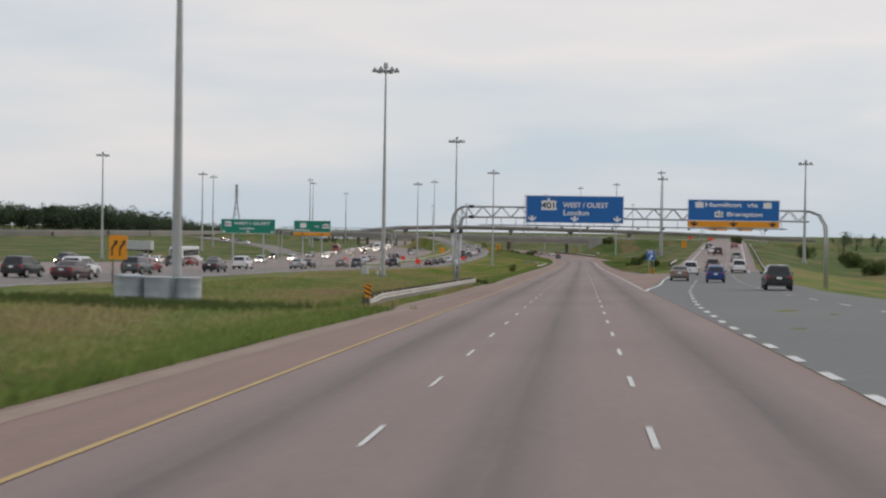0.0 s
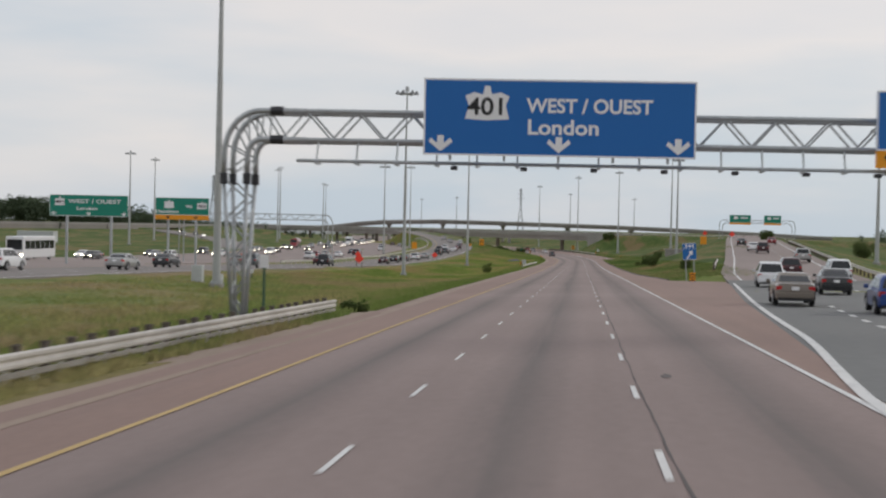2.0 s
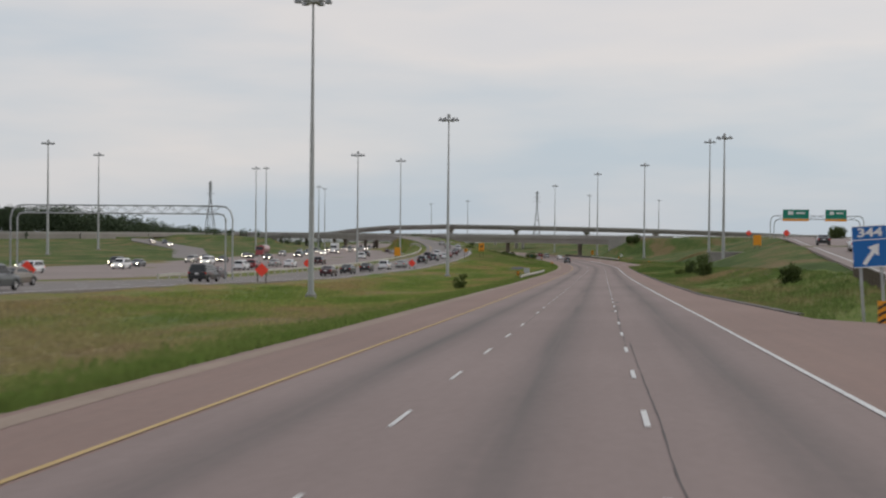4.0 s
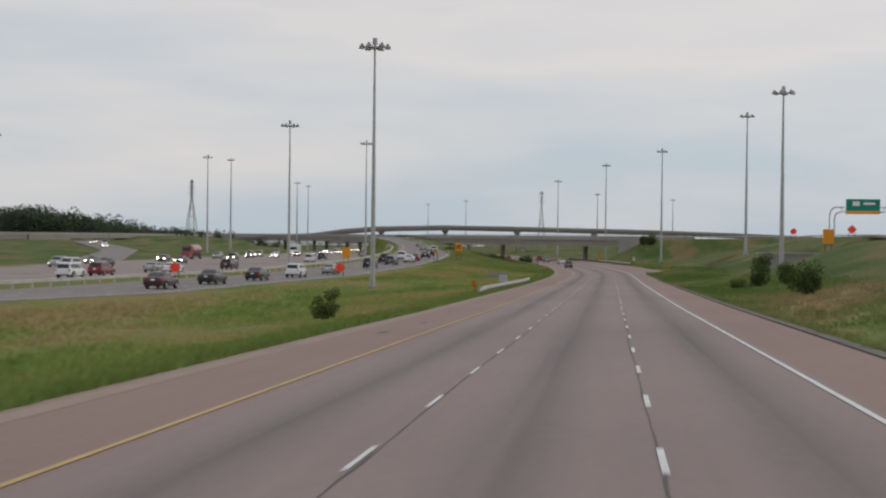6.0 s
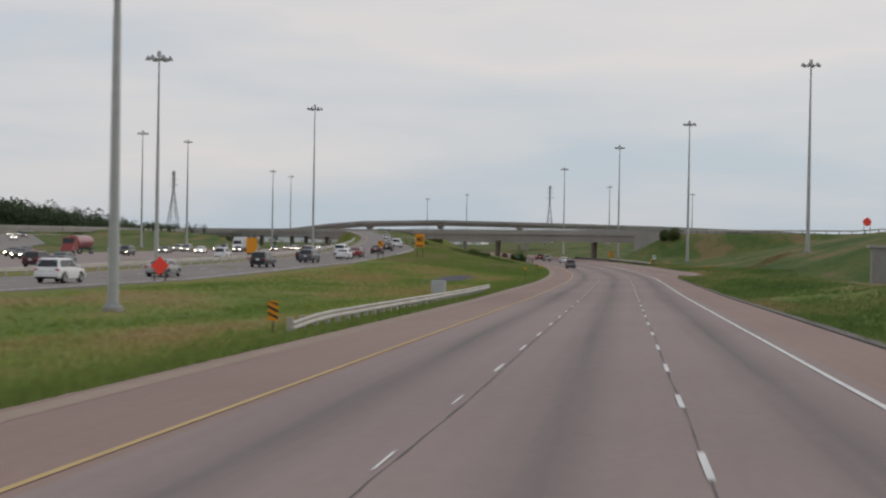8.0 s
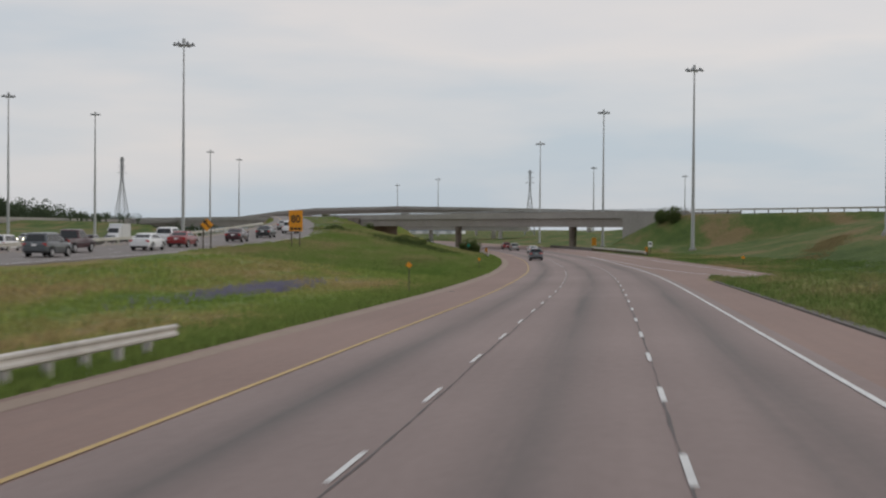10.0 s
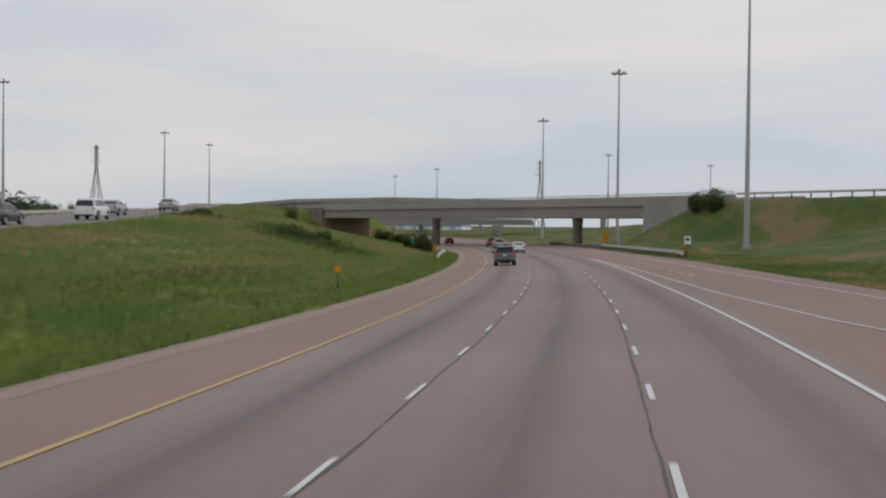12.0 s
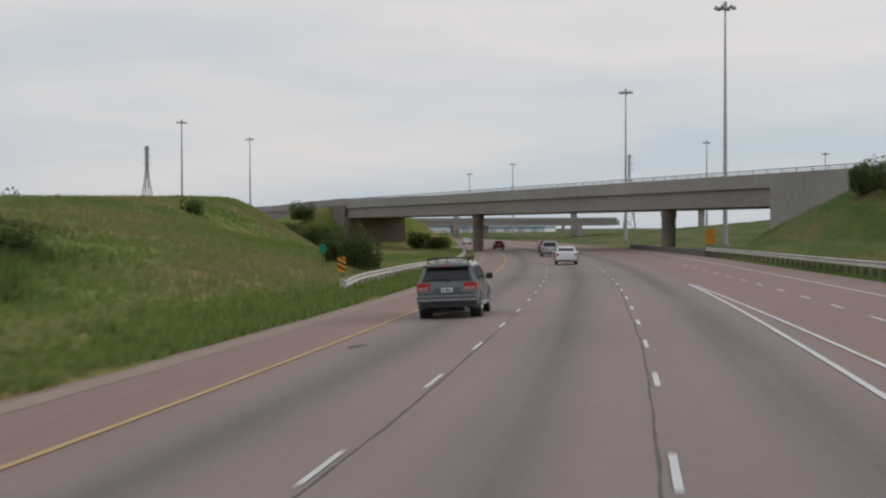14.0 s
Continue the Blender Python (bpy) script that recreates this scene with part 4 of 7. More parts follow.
# far gantry over the exit ramp with two green boards
g = thing("sign_gantry", "distant tubular gantry over the exit ramp", "sign gantry")
tri_truss(g, (43.4, 490, 3.35), (61.6, 490, 3.35), 0.5, 0.9, 11)
for x, s in ((41.5, 1), (63.5, -1)):
    for r in (0, 0.9):
        bm = bmesh.new()
        sweep(bm, [(x + s * r, 490, ground_z(x, 490) - 0.3), (x + s * r, 490, 2.75 - r * 0.6), (x + s * (r + 0.3), 490, 3.75 - r * 0.8), (x + s * (r + 0.9), 490, 4.2 - r), (x + s * 2.0, 490, 4.25 - r)], 0.12, 8)
        part("leg", bm, M_STEEL, g)
for x, w in ((47.4, 6.2), (56.8, 5.0)):
    sign = thing("overhead_sign", "green overhead sign with an amber strip", "road sign", "green signs", at=Matrix.Translation((x, 489.1, 0)))
    board("panel", -w / 2, w / 2, 3.5, 5.75, 0, M_GREEN, sign, "green sheeting panel")
    bm = bmesh.new()
    box(bm, -w / 2, w / 2, 0, 0.05, 2.95, 3.495)
    part("exit_panel", bm, M_AMBER, sign, "amber exit-lane strip")
    flat_shape("text_bar", rect(-w * 0.3, -w * 0.1, 4.5, 5.3), -0.01, M_SIGN_WHITE, sign)
    flat_shape("text_bar", rect(0.1, w * 0.35, 4.7, 5.1), -0.01, M_SIGN_WHITE, sign)


# ---------------------------------------------------------------- small signs and markers
def post_sign(name, label, x, y, w, h, z_low, mat, kind="square", category="road sign", rim=None, group=""):
    z0 = ground_z(x, y)
    ob = thing(name, label, category, group, at=Matrix.Translation((x, y, z0)))
    for px in ((-w * 0.3, w * 0.3) if w > 0.9 else (0.0,)):
        bm = bmesh.new()
        t = 0.022 if w < 0.5 else 0.045
        box(bm, px - t, px + t, 0.03, 0.03 + 2 * t, -0.4, z_low + h * 0.8)
        part("post", bm, M_POST if mat is not M_BLUE else M_STEEL, ob)
    pts = rect(-w / 2, w / 2, z_low, z_low + h)
    if kind == "diamond":
        pts = [(0, z_low), (w / 2, z_low + h / 2), (0, z_low + h), (-w / 2, z_low + h / 2)]
    flat_shape("panel", pts, 0, mat, ob, 0.03)
    return ob


s = post_sign("roadside_sign", "amber construction sign with two black bent arrows", -30.6, 91.5, 1.25, 1.65, 1.75, M_AMBER)
for dx in (-0.4, 0.4):
    flat_shape("arrow", [(dx * 0.7 + a * 0.7, 1.78 + b * 0.85) for a, b in ((-0.28, 0.25), (-0.12, 0.25), (-0.12, 0.8), (0.22, 1.2), (0.3, 1.05), (0.36, 1.5), (-0.05, 1.45), (0.08, 1.32), (-0.28, 0.9))], -0.012, M_BLACK, s)
SIGN_80 = -5.45 - ground_z(-30.7, 515.4)
s = post_sign("speed_sign", "amber speed sign with black eighty on two posts", -30.7, 515.4, 1.42, 2.1, SIGN_80, M_AMBER)
lettering("80", 0, -0.012, SIGN_80 + 1.2, 1.05, M_BLACK, s, "speed_number", 0.02, 0.95)
for x in (-0.4, 0.0, 0.4):
    flat_shape("text_bar", rect(x - 0.15, x + 0.15, SIGN_80 + 0.12, SIGN_80 + 0.36), -0.012, M_BLACK, s)
s = post_sign("warning_sign", "amber diamond warning sign with a black arrow", -32.4, 490.0, 1.1, 1.1, -5.45 - ground_z(-32.4, 490), M_AMBER, "diamond")
DZ = -5.42 - ground_z(-32.4, 490)
flat_shape("arrow", [(a, DZ - 1.7 + b) for a, b in ((0.2, 1.95), (0.3, 2.05), (-0.05, 2.4), (0.05, 2.55), (-0.3, 2.6), (-0.25, 2.25), (-0.15, 2.33))], -0.012, M_BLACK, s)
for x, y in ((-48.6, 379.6), (-33.8, 402.5)):
    post_sign("warning_sign", "fluorescent orange-red diamond construction sign", x, y, 1.45, 1.45, 0.55, M_ORANGE, "diamond", group="orange diamonds")
for x, y in ((-42.5, 250), (-33.4, 287)):
    post_sign("warning_sign", "fluorescent orange-red diamond construction sign", x, y, 1.45, 1.45, 0.6, M_ORANGE, "diamond", group="orange diamonds")
for x, y, z in ((-48.2, 481, 1.0), (31.1, 422.5, -2.5 - ground_z(31.1, 422.5))):
    post_sign("roadside_sign", "plain amber construction sign on posts", x, y, 1.5, 2.0, z, M_AMBER, group="amber signs")
for x, y in ((42.4, 548), (44.6, 484)):
    post_sign("warning_sign", "fluorescent orange-red diamond construction sign", x, y, 1.7, 1.7, -0.8 - ground_z(x, y), M_ORANGE, "diamond", group="orange diamonds")
s = post_sign("exit_sign", "blue exit number sign with a white slanting arrow", 10.6, 198.0, 1.18, 1.45, 1.98, M_BLUE)
s.rotation_euler = (0, radians(-4), 0)
lettering("344", 0, -0.012, 3.18, 0.42, M_SIGN_WHITE, s, "exit_number", 0.012, 0.85)
flat_shape("arrow", [(-0.30, 2.12), (-0.18, 2.05), (0.13, 2.46), (0.26, 2.36), (0.30, 2.80), (-0.10, 2.68), (0.03, 2.57)], -0.012, M_SIGN_WHITE, s)
for z in (1.98, 2.93, 3.40):
    flat_shape("border", rect(-0.59, 0.59, z, z + 0.03), -0.008, M_SIGN_WHITE, s)



def chevron_marker(x, y, w=0.36, h=0.66, z_low=0.75, flip=1, label="yellow and black striped hazard marker on a post"):
    s = post_sign("hazard_marker", label, x, y, w, h, z_low, M_AMBER, group="hazard markers", category="hazard marker")
    for k in range(3):
        z = z_low + 0.04 + k * h / 3
        pts = [(-w / 2 * flip, z + h * 0.26), (w / 2 * flip, z), (w / 2 * flip, z + h * 0.14), (-w / 2 * flip, z + h * 0.40)]
        pts = [(a, min(b, z_low + h)) for a, b in pts]
        flat_shape("stripe", pts, -0.01, M_BLACK, s, 0.004)
    return s


chevron_marker(-9.55, 67.0, z_low=0.6)
chevron_marker(-10.8, 347.2, z_low=0.62)
chevron_marker(-17.9, 589.5)
chevron_marker(6.3, 583.5)
s = post_sign("hazard_marker", "yellow gore marker with black chevrons", 10.6, 196.2, 0.5, 0.85, 0.05, M_AMBER, category="hazard marker")
for k in range(3):
    z = 0.08 + 0.25 * k
    flat_shape("stripe", [(-0.25, z), (0, z + 0.16), (0.25, z), (0.25, z + 0.1), (0, z + 0.26), (-0.25, z + 0.1)], -0.01, M_BLACK, s, 0.004)
s = post_sign("speed_sign", "small white regulatory sign on a post", 7.3, 599.5, 0.65, 0.85, 1.35, M_SIGN_WHITE)
flat_shape("text_bar", rect(-0.2, 0.2, 1.75, 2.0), -0.01, M_BLACK, s, 0.004)
for x, y, z in ((-9.6, 450.5, 1.45), (-11.9, 514.5, 0.85), (13.2, 508, 0.75)):
    post_sign("delineator", "small amber diamond reflector on a stake", x, y, 0.36, 0.36, z, M_AMBER, "diamond", group="delineators", category="marker")
s = post_sign("route_marker", "small green marker sign on a post", -21.6, 599, 0.36, 0.45, 0.95, M_GREEN)
post_sign("roadside_sign", "yellow advisory sign by the far bank", -2.6, 690, 1.0, 1.7, 0.9, M_AMBER)
for x, y in ((-26.8, 189.1), (-10.2, 122)):
    z0 = ground_z(x, y)
    ob = thing("utility_marker", "thin green post with a small white plate", "marker post", "marker posts", at=Matrix.Translation((x, y, z0)))
    bm = bmesh.new()
    tube(bm, (0, 0, -0.3), (0, 0, 2.45 if y < 150 else 0.8), 0.05, 0.05, 8)
    part("post", bm, M_GREEN_POST, ob)
    flat_shape("plate", rect(-0.16, 0.16, 2.0 if y < 150 else 0.5, 2.45 if y < 150 else 0.8), -0.06, M_SIGN_WHITE, ob, 0.02)
for x, y, w, h in ((-25.9, 169.3, 0.75, 1.25), (-24.6, 170.5, 0.3, 0.7), (-12.5, 402, 1.0, 1.1)):
    ob = thing("control_cabinet", "pale grey metal roadside control cabinet", "cabinet", "control cabinets", at=Matrix.Translation((x, y, ground_z(x, y))))
    bm = bmesh.new()
    box(bm, -w / 2, w / 2, -0.3, 0.3, 0.1, h, 0.02)
    part("body", bm, M_CABINET, ob)
    bm = bmesh.new()
    box(bm, -w / 2 + 0.06, w / 2 - 0.06, -0.315, -0.301, 0.2, h - 0.1)
    part("door", bm, M_CABINET, ob)
    bm = bmesh.new()
    box(bm, -w / 2 - 0.1, w / 2 + 0.1, -0.4, 0.4, -0.4, 0.1)
    part("plinth", bm, M_CONCRETE, ob)

# drums round the foot of the first mast
for dx, dy in ((-2.75, 0.6), (-1.95, -1.2), (-0.5, -1.5), (0.85, -0.9)):
    x, y = -19.6 + dx, 68.5 + dy
    ob = thing("crash_drum", "large ribbed grey metal drum by the mast foot", "drum", "crash drums", at=Matrix.Translation((x, y, ground_z(x, y) - 0.08)))
    bm = bmesh.new()
    rings = [(0.0, 0.66), (0.06, 0.68), (0.45, 0.68), (0.48, 0.686), (0.52, 0.68), (0.95, 0.68), (0.98, 0.686), (1.02, 0.68), (1.42, 0.68), (1.46, 0.70)]
    for (za, ra), (zb, rb) in zip(rings, rings[1:]):
        tube(bm, (0, 0, za), (0, 0, zb), ra, rb, 22, False)
    bmesh.ops.remove_doubles(bm, verts=bm.verts, dist=0.001)
    part("shell", bm, M_DRUM, ob, smooth=True)
    bm = bmesh.new()
    tube(bm, (0, 0, 1.40), (0, 0, 1.475), 0.70, 0.70, 22)
    part("lid", bm, M_DRUM, ob)


# ---------------------------------------------------------------- guard rails
def bp(s, o):
    """Plan point of the skewed overpass: s along it, o across it away from the camera's side."""
    return (BX + BUX * s + BUY * o, BY + BUY * s - BUX * o)


def guard_rail(name, pts, label, rails=1, post_gap=1.9, side=1, post_mat=None, height=0.75):
    """A corrugated steel beam on posts along pts (x, y); the beam faces side."""
    ob = thing(name, label, "guard rail", kind="structure")
    line = []
    for (xa, ya), (xb, yb) in zip(pts, pts[1:]):
        n = max(1, int(math.hypot(xb - xa, yb - ya) / 3.0))
        line += [(xa + (xb - xa) * k / n, ya + (yb - ya) * k / n) for k in range(n)]
    line.append(pts[-1])
    prof = ((0.0, -0.16), (0.05, -0.12), (0.05, -0.07), (0.0, -0.02), (0.0, 0.02), (0.05, 0.07), (0.05, 0.12), (0.0, 0.16))
    for r in range(rails):
        bm = bmesh.new()
        rows = []
        for i, (x, y) in enumerate(line):
            drop = -0.18 * step((1.5 - i) / 1.5) if len(pts) > 2 else 0
            z = ground_z(x, y) + height - 0.05 - 0.31 * r + drop
            rows.append([bm.verts.new((x + side * (0.10 + u), y, z + v)) for u, v in prof] + [bm.verts.new((x + side * (0.095 + u), y, z + v)) for u, v in prof[::-1]])
        for a, b in zip(rows, rows[1:]):
            m = len(a)
            for k in range(m):
                bm.faces.new((a[k], a[(k + 1) % m], b[(k + 1) % m], b[k]))
        bmesh.ops.recalc_face_normals(bm, faces=bm.faces)
        part("beam", bm, M_RAIL, ob)
    total, nxt = 0.0, 0.0
    me = None
    for (xa, ya), (xb, yb) in zip(line, line[1:]):
        d = math.hypot(xb - xa, yb - ya)
        while nxt <= total + d:
            k = (nxt - total) / d
            x, y = xa + (xb - xa) * k, ya + (yb - ya) * k
            if me is None:
                bm = bmesh.new()
                box(bm, -0.09, 0.09, -0.08, 0.08, -0.5, height + 0.06)
                me = part("post", bm, post_mat or M_POST, ob).data
                scene.objects[ob.children[-1].name].location = (x, y, ground_z(x, y))
            else:
                p = new("post", me)
                p.parent = ob
                p.location = (x, y, ground_z(x, y))
            nxt += post_gap
        total += d
    return ob


def median_rail(x_of, y0, y1):
    """Corrugated beam over a rubbing channel on close steel spacers, with timber posts behind."""
    ob = thing("guard_rail", "weathered steel guard rail before close-set timber posts", "guard rail", kind="structure")
    wave = [(0.10 + u, v) for u, v in ((0.0, 0.31), (0.05, 0.35), (0.05, 0.41), (0.0, 0.46), (0.0, 0.48), (0.05, 0.53), (0.05, 0.59), (0.0, 0.63))]
    channel = [(0.06, 0.15), (0.11, 0.15), (0.11, 0.26), (0.06, 0.26)]
    for nm, prof, mat, label in (("beam", wave + [(u - 0.006, v) for u, v in wave[::-1]], M_RAIL, ""), ("rub_rail", channel, M_RUB, "dull dirty steel rubbing channel")):
        bm = bmesh.new()
        rows = []
        for y in np.arange(y0, y1 + 0.1, 3.8):
            z = ground_z(x_of(y), y) - 0.22 * step((y0 + 3.8 - y) / 3.8)
            rows.append([bm.verts.new((x_of(y) + u, y, z + v)) for u, v in prof])
        for a, b in zip(rows, rows[1:]):
            m = len(a)
            for k in range(m):
                bm.faces.new((a[k], a[(k + 1) % m], b[(k + 1) % m], b[k]))
        bm.faces.new(rows[0])
        bm.faces.new(rows[-1][::-1])
        bmesh.ops.recalc_face_normals(bm, faces=bm.faces)
        part(nm, bm, mat, ob, label)
    kept = {}
    for y in np.arange(y0 + 0.5, y1, 1.33):
        for nm, dx, w, d, top, mat in (("spacer_post", 0.02, 0.035, 0.05, 0.60, M_RAIL), ("timber_post", -0.30, 0.08, 0.09, 0.70, M_POST)):
            x = x_of(y) + dx
            if nm not in kept:
                bm = bmesh.new()
                box(bm, -w, w, -d, d, -0.4, top)
                p = part(nm, bm, mat, ob)
                kept[nm] = p.data
            else:
                p = new(nm, kept[nm])
                p.parent = ob
            p.location = (x, y, ground_z(x, y))
            if nm == "timber_post":
                p.rotation_euler = (0.05 * math.sin(7 * y), 0.06 * math.sin(11 * y), 0.1 * math.sin(5 * y))


median_rail(lambda y: lerp(y, (70, 96, 131), (-10.0, -9.55, -9.3)), 70, 131)
guard_rail("guard_rail", [(-10.5, 348.4), (-10.1, 380), (-9.75, 411)], "pale steel guard rail on short posts in the grass", 1, post_mat=M_RAIL, height=0.6)
guard_rail("guard_rail", [(road_x(y) - 10.3, y) for y in (588, 630, 670, 710, 745)], "pale steel guard rail leading to the bridge pier", 1, post_mat=M_RAIL, height=0.52)
guard_rail("guard_rail", [(road_x(y) + 13.2, y) for y in (584, 620, 640, 658)], "galvanised steel guard rail along the merging lane", 1, side=-1)
guard_rail("guard_rail", [(left_x(y) - 15.6, y) for y in range(300, 700, 30)], "continuous steel guard rail between the carriageways", 1, post_gap=4.0, post_mat=M_RAIL, height=0.62)
guard_rail("guard_rail", [bp(q, 0.6) for q in (-130, -90, -60, -22)], "steel guard rail along the crest of the approach bank", 1, side=-1, post_gap=4.0)
guard_rail("guard_rail", [(ramp_left(y) - 0.8, y) for y in (215, 225, 235)], "short white guard rail at the head of the gore", 1, side=1)
guard_rail("guard_rail", [(ramp_right(y) + 0.8, y) for y in (150, 200, 260, 330, 400)], "steel guard rail along the outer edge of the ramp", 1, side=-1, post_gap=4.0)


# ---------------------------------------------------------------- bridges
def slab(bm, pts_a, pts_b, z0a, z1a, z0b=None, z1b=None):
    """A block between two plan lines, each a list of two points."""
    z0b = z0a if z0b is None else z0b
    z1b = z1a if z1b is None else z1b
    vs = [bm.verts.new((p[0], p[1], z)) for p, z in ((pts_a[0], z0a), (pts_a[1], z0a), (pts_b[1], z0b), (pts_b[0], z0b), (pts_a[0], z1a), (pts_a[1], z1a), (pts_b[1], z1b), (pts_b[0], z1b))]
    for q in ((0, 3, 2, 1), (4, 5, 6, 7), (0, 1, 5, 4), (1, 2, 6, 5), (2, 3, 7, 6), (3, 0, 4, 7)):
        bm.faces.new([vs[i] for i in q])
    bmesh.ops.recalc_face_normals(bm, faces=bm.faces)


overpass = thing("overpass", "skewed concrete girder overpass with steel rail on its parapet", "bridge", kind="structure")


def span(s0, s1, parent):
    bm = bmesh.new()
    slab(bm, (bp(s0, 0.38), bp(s0, 12.5)), (bp(s1, 0.38), bp(s1, 12.5)), -4.55, -2.55)
    part("girder", bm, M_DARK_CONCRETE, parent, "darker concrete girder")
    bm = bmesh.new()
    slab(bm, (bp(s0, 0.0), bp(s0, 13.0)), (bp(s1, 0.0), bp(s1, 13.0)), -2.55, -2.2)
    part("deck", bm, M_CONCRETE, parent)


def parapets(s0, s1, parent, rail=True):
    for o, nm in ((0.0, "parapet"), (12.65, "parapet")):
        n = max(1, int((s1 - s0) / 12))
        for k in range(n):
            a, b = s0 + (s1 - s0) * k / n, s0 + (s1 - s0) * (k + 1) / n - 0.03
            bm = bmesh.new()
            slab(bm, (bp(a, o - 0.06), bp(a, o + 0.38)), (bp(b, o - 0.06), bp(b, o + 0.38)), -2.62, -1.15)
            part(nm, bm, M_CONCRETE, parent)
    if rail:
        bm = bmesh.new()
        tube(bm, (*bp(s0, 0.2), -0.75), (*bp(s1, 0.2), -0.75), 0.06, 0.06, 8)
        tube(bm, (*bp(s0, 0.2), -0.98), (*bp(s1, 0.2), -0.98), 0.04, 0.04, 8)
        part("hand_rail", bm, M_STEEL, parent)
        s = s0 + 1
        while s < s1:
            bm = bmesh.new()
            box(bm, -0.05, 0.05, -0.05, 0.05, -1.15, -0.72)
            p = part("rail_post", bm, M_STEEL, parent)
            p.location = (*bp(s, 0.2), 0)
            s += 2.6


span(-0.5, 150, overpass)
span(190, 455, overpass)
parapets(-22, 150, overpass)
parapets(150, 470, overpass, False)
for s, o, zb in ((24.6, 1.6, -11.2), (83.5, 1.6, -11.5), (205, 3.2, -11), (205, 10, -11), (245, 3.2, -11), (245, 10, -11), (290, 3.2, -11), (290, 10, -11), (335, 3.2, -11), (380, 3.2, -11), (420, 3.2, -11)):
    x, y = bp(s, o)
    bm = bmesh.new()
    prof = ((zb, 0.86, 0.86), (-5.6, 0.86, 0.86), (-5.45, 0.95, 0.95), (-4.55, 0.95, 0.95))
    rings = []
    for z, a, b in prof:
        rings.append([bm.verts.new((x + a * math.cos(t) * (BUY) + b * math.sin(t) * BUX, y - a * math.cos(t) * BUX + b * math.sin(t) * BUY, z)) for t in np.arange(0, 6.28, 6.28319 / 16)])
    for a, b in zip(rings, rings[1:]):
        for i in range(len(a)):
            bm.faces.new((a[i], a[(i + 1) % len(a)], b[(i + 1) % len(b)], b[i]))
    bm.faces.new(rings[-1])
    bmesh.ops.recalc_face_normals(bm, faces=bm.faces)
    part("pier", bm, M_PIER, overpass, "brown-mottled concrete pier", True)
# abutments: right seat with its wing wall, left stained wall with sloped paving
bm = bmesh.new()
slab(bm, (bp(-1.2, -0.2), bp(-1.2, 13.2)), (bp(1.0, -0.2), bp(1.0, 13.2)), -9.0, -2.55)
part("abutment", bm, M_CONCRETE, overpass)
bm = bmesh.new()
slab(bm, (bp(-22, -0.35), bp(-22, 0.1)), (bp(1.0, -0.35), bp(1.0, 0.1)), -4.5, -1.3, -8.0, -1.3)
part("wing_wall", bm, M_CONCRETE, overpass)
bm = bmesh.new()
slab(bm, (bp(148.6, 0.6), bp(151.0, 0.6)), (bp(148.6, 12.6), bp(151.0, 12.6)), -9.6, -4.55)
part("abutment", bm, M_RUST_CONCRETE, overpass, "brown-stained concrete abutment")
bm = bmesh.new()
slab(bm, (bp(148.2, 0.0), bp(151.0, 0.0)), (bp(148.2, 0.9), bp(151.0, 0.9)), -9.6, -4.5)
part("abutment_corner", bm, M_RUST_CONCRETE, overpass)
bm = bmesh.new()
slab(bm, (bp(149, -0.35), bp(149, 0.1)), (bp(165, -0.35), bp(165, 0.1)), -6.5, -2.0, -3.4, -2.0)
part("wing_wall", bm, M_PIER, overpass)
for s, o in ((188, -1), (460, -1)):
    bm = bmesh.new()
    slab(bm, (bp(s, -0.3), bp(s, 13.3)), (bp(s + 5, -0.3), bp(s + 5, 13.3)), -10, -2.5)
    part("abutment", bm, M_CONCRETE, overpass)

bm = bmesh.new()
slab(bm, (bp(-120, 0.5), bp(-120, 12.6)), (bp(-0.6, 0.5), bp(-0.6, 12.6)), -6.5, -2.2)
part("approach_slab", bm, M_CONCRETE, overpass)
# the approach road on the far left, walled, with an opening for its ramp
approach = thing("approach_bridge", "grey concrete walled approach road with an opening for a ramp", "bridge", kind="structure")
for (xa, ya, za), (xb, yb, zb) in zip(WEST_ROAD, WEST_ROAD[1:]):
    for q in range(4):
        a = [xa + (xb - xa) * q / 4, ya + (yb - ya) * q / 4, za + (zb - za) * q / 4]
        b = [xa + (xb - xa) * (q + 1) / 4, ya + (yb - ya) * (q + 1) / 4, za + (zb - za) * (q + 1) / 4]
        opening = beside((a[0] + b[0]) / 2, (a[1] + b[1]) / 2, WEST_RAMP)[0] < 17
        d = math.hypot(b[0] - a[0], b[1] - a[1])
        nx, ny = (b[1] - a[1]) / d, -(b[0] - a[0]) / d
        for off, nm in ((5.6, "parapet"), (-5.6, "parapet")):
            bm = bmesh.new()
            slab(bm, ((a[0] + nx * off, a[1] + ny * off), (a[0] + nx * (off + 0.4), a[1] + ny * (off + 0.4))), ((b[0] + nx * off, b[1] + ny * off), (b[0] + nx * (off + 0.4), b[1] + ny * (off + 0.4))), a[2] - 1.2, a[2], b[2] - 1.2, b[2])
            part(nm, bm, M_CONCRETE, approach)
        bm = bmesh.new()
        low = 2.6 if opening else 5.5
        slab(bm, ((a[0] - nx * 5.5, a[1] - ny * 5.5), (a[0] + nx * 5.5, a[1] + ny * 5.5)), ((b[0] - nx * 5.5, b[1] - ny * 5.5), (b[0] + nx * 5.5, b[1] + ny * 5.5)), a[2] - low, a[2] - 1.0, b[2] - low, b[2] - 1.0)
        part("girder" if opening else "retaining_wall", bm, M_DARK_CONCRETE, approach)
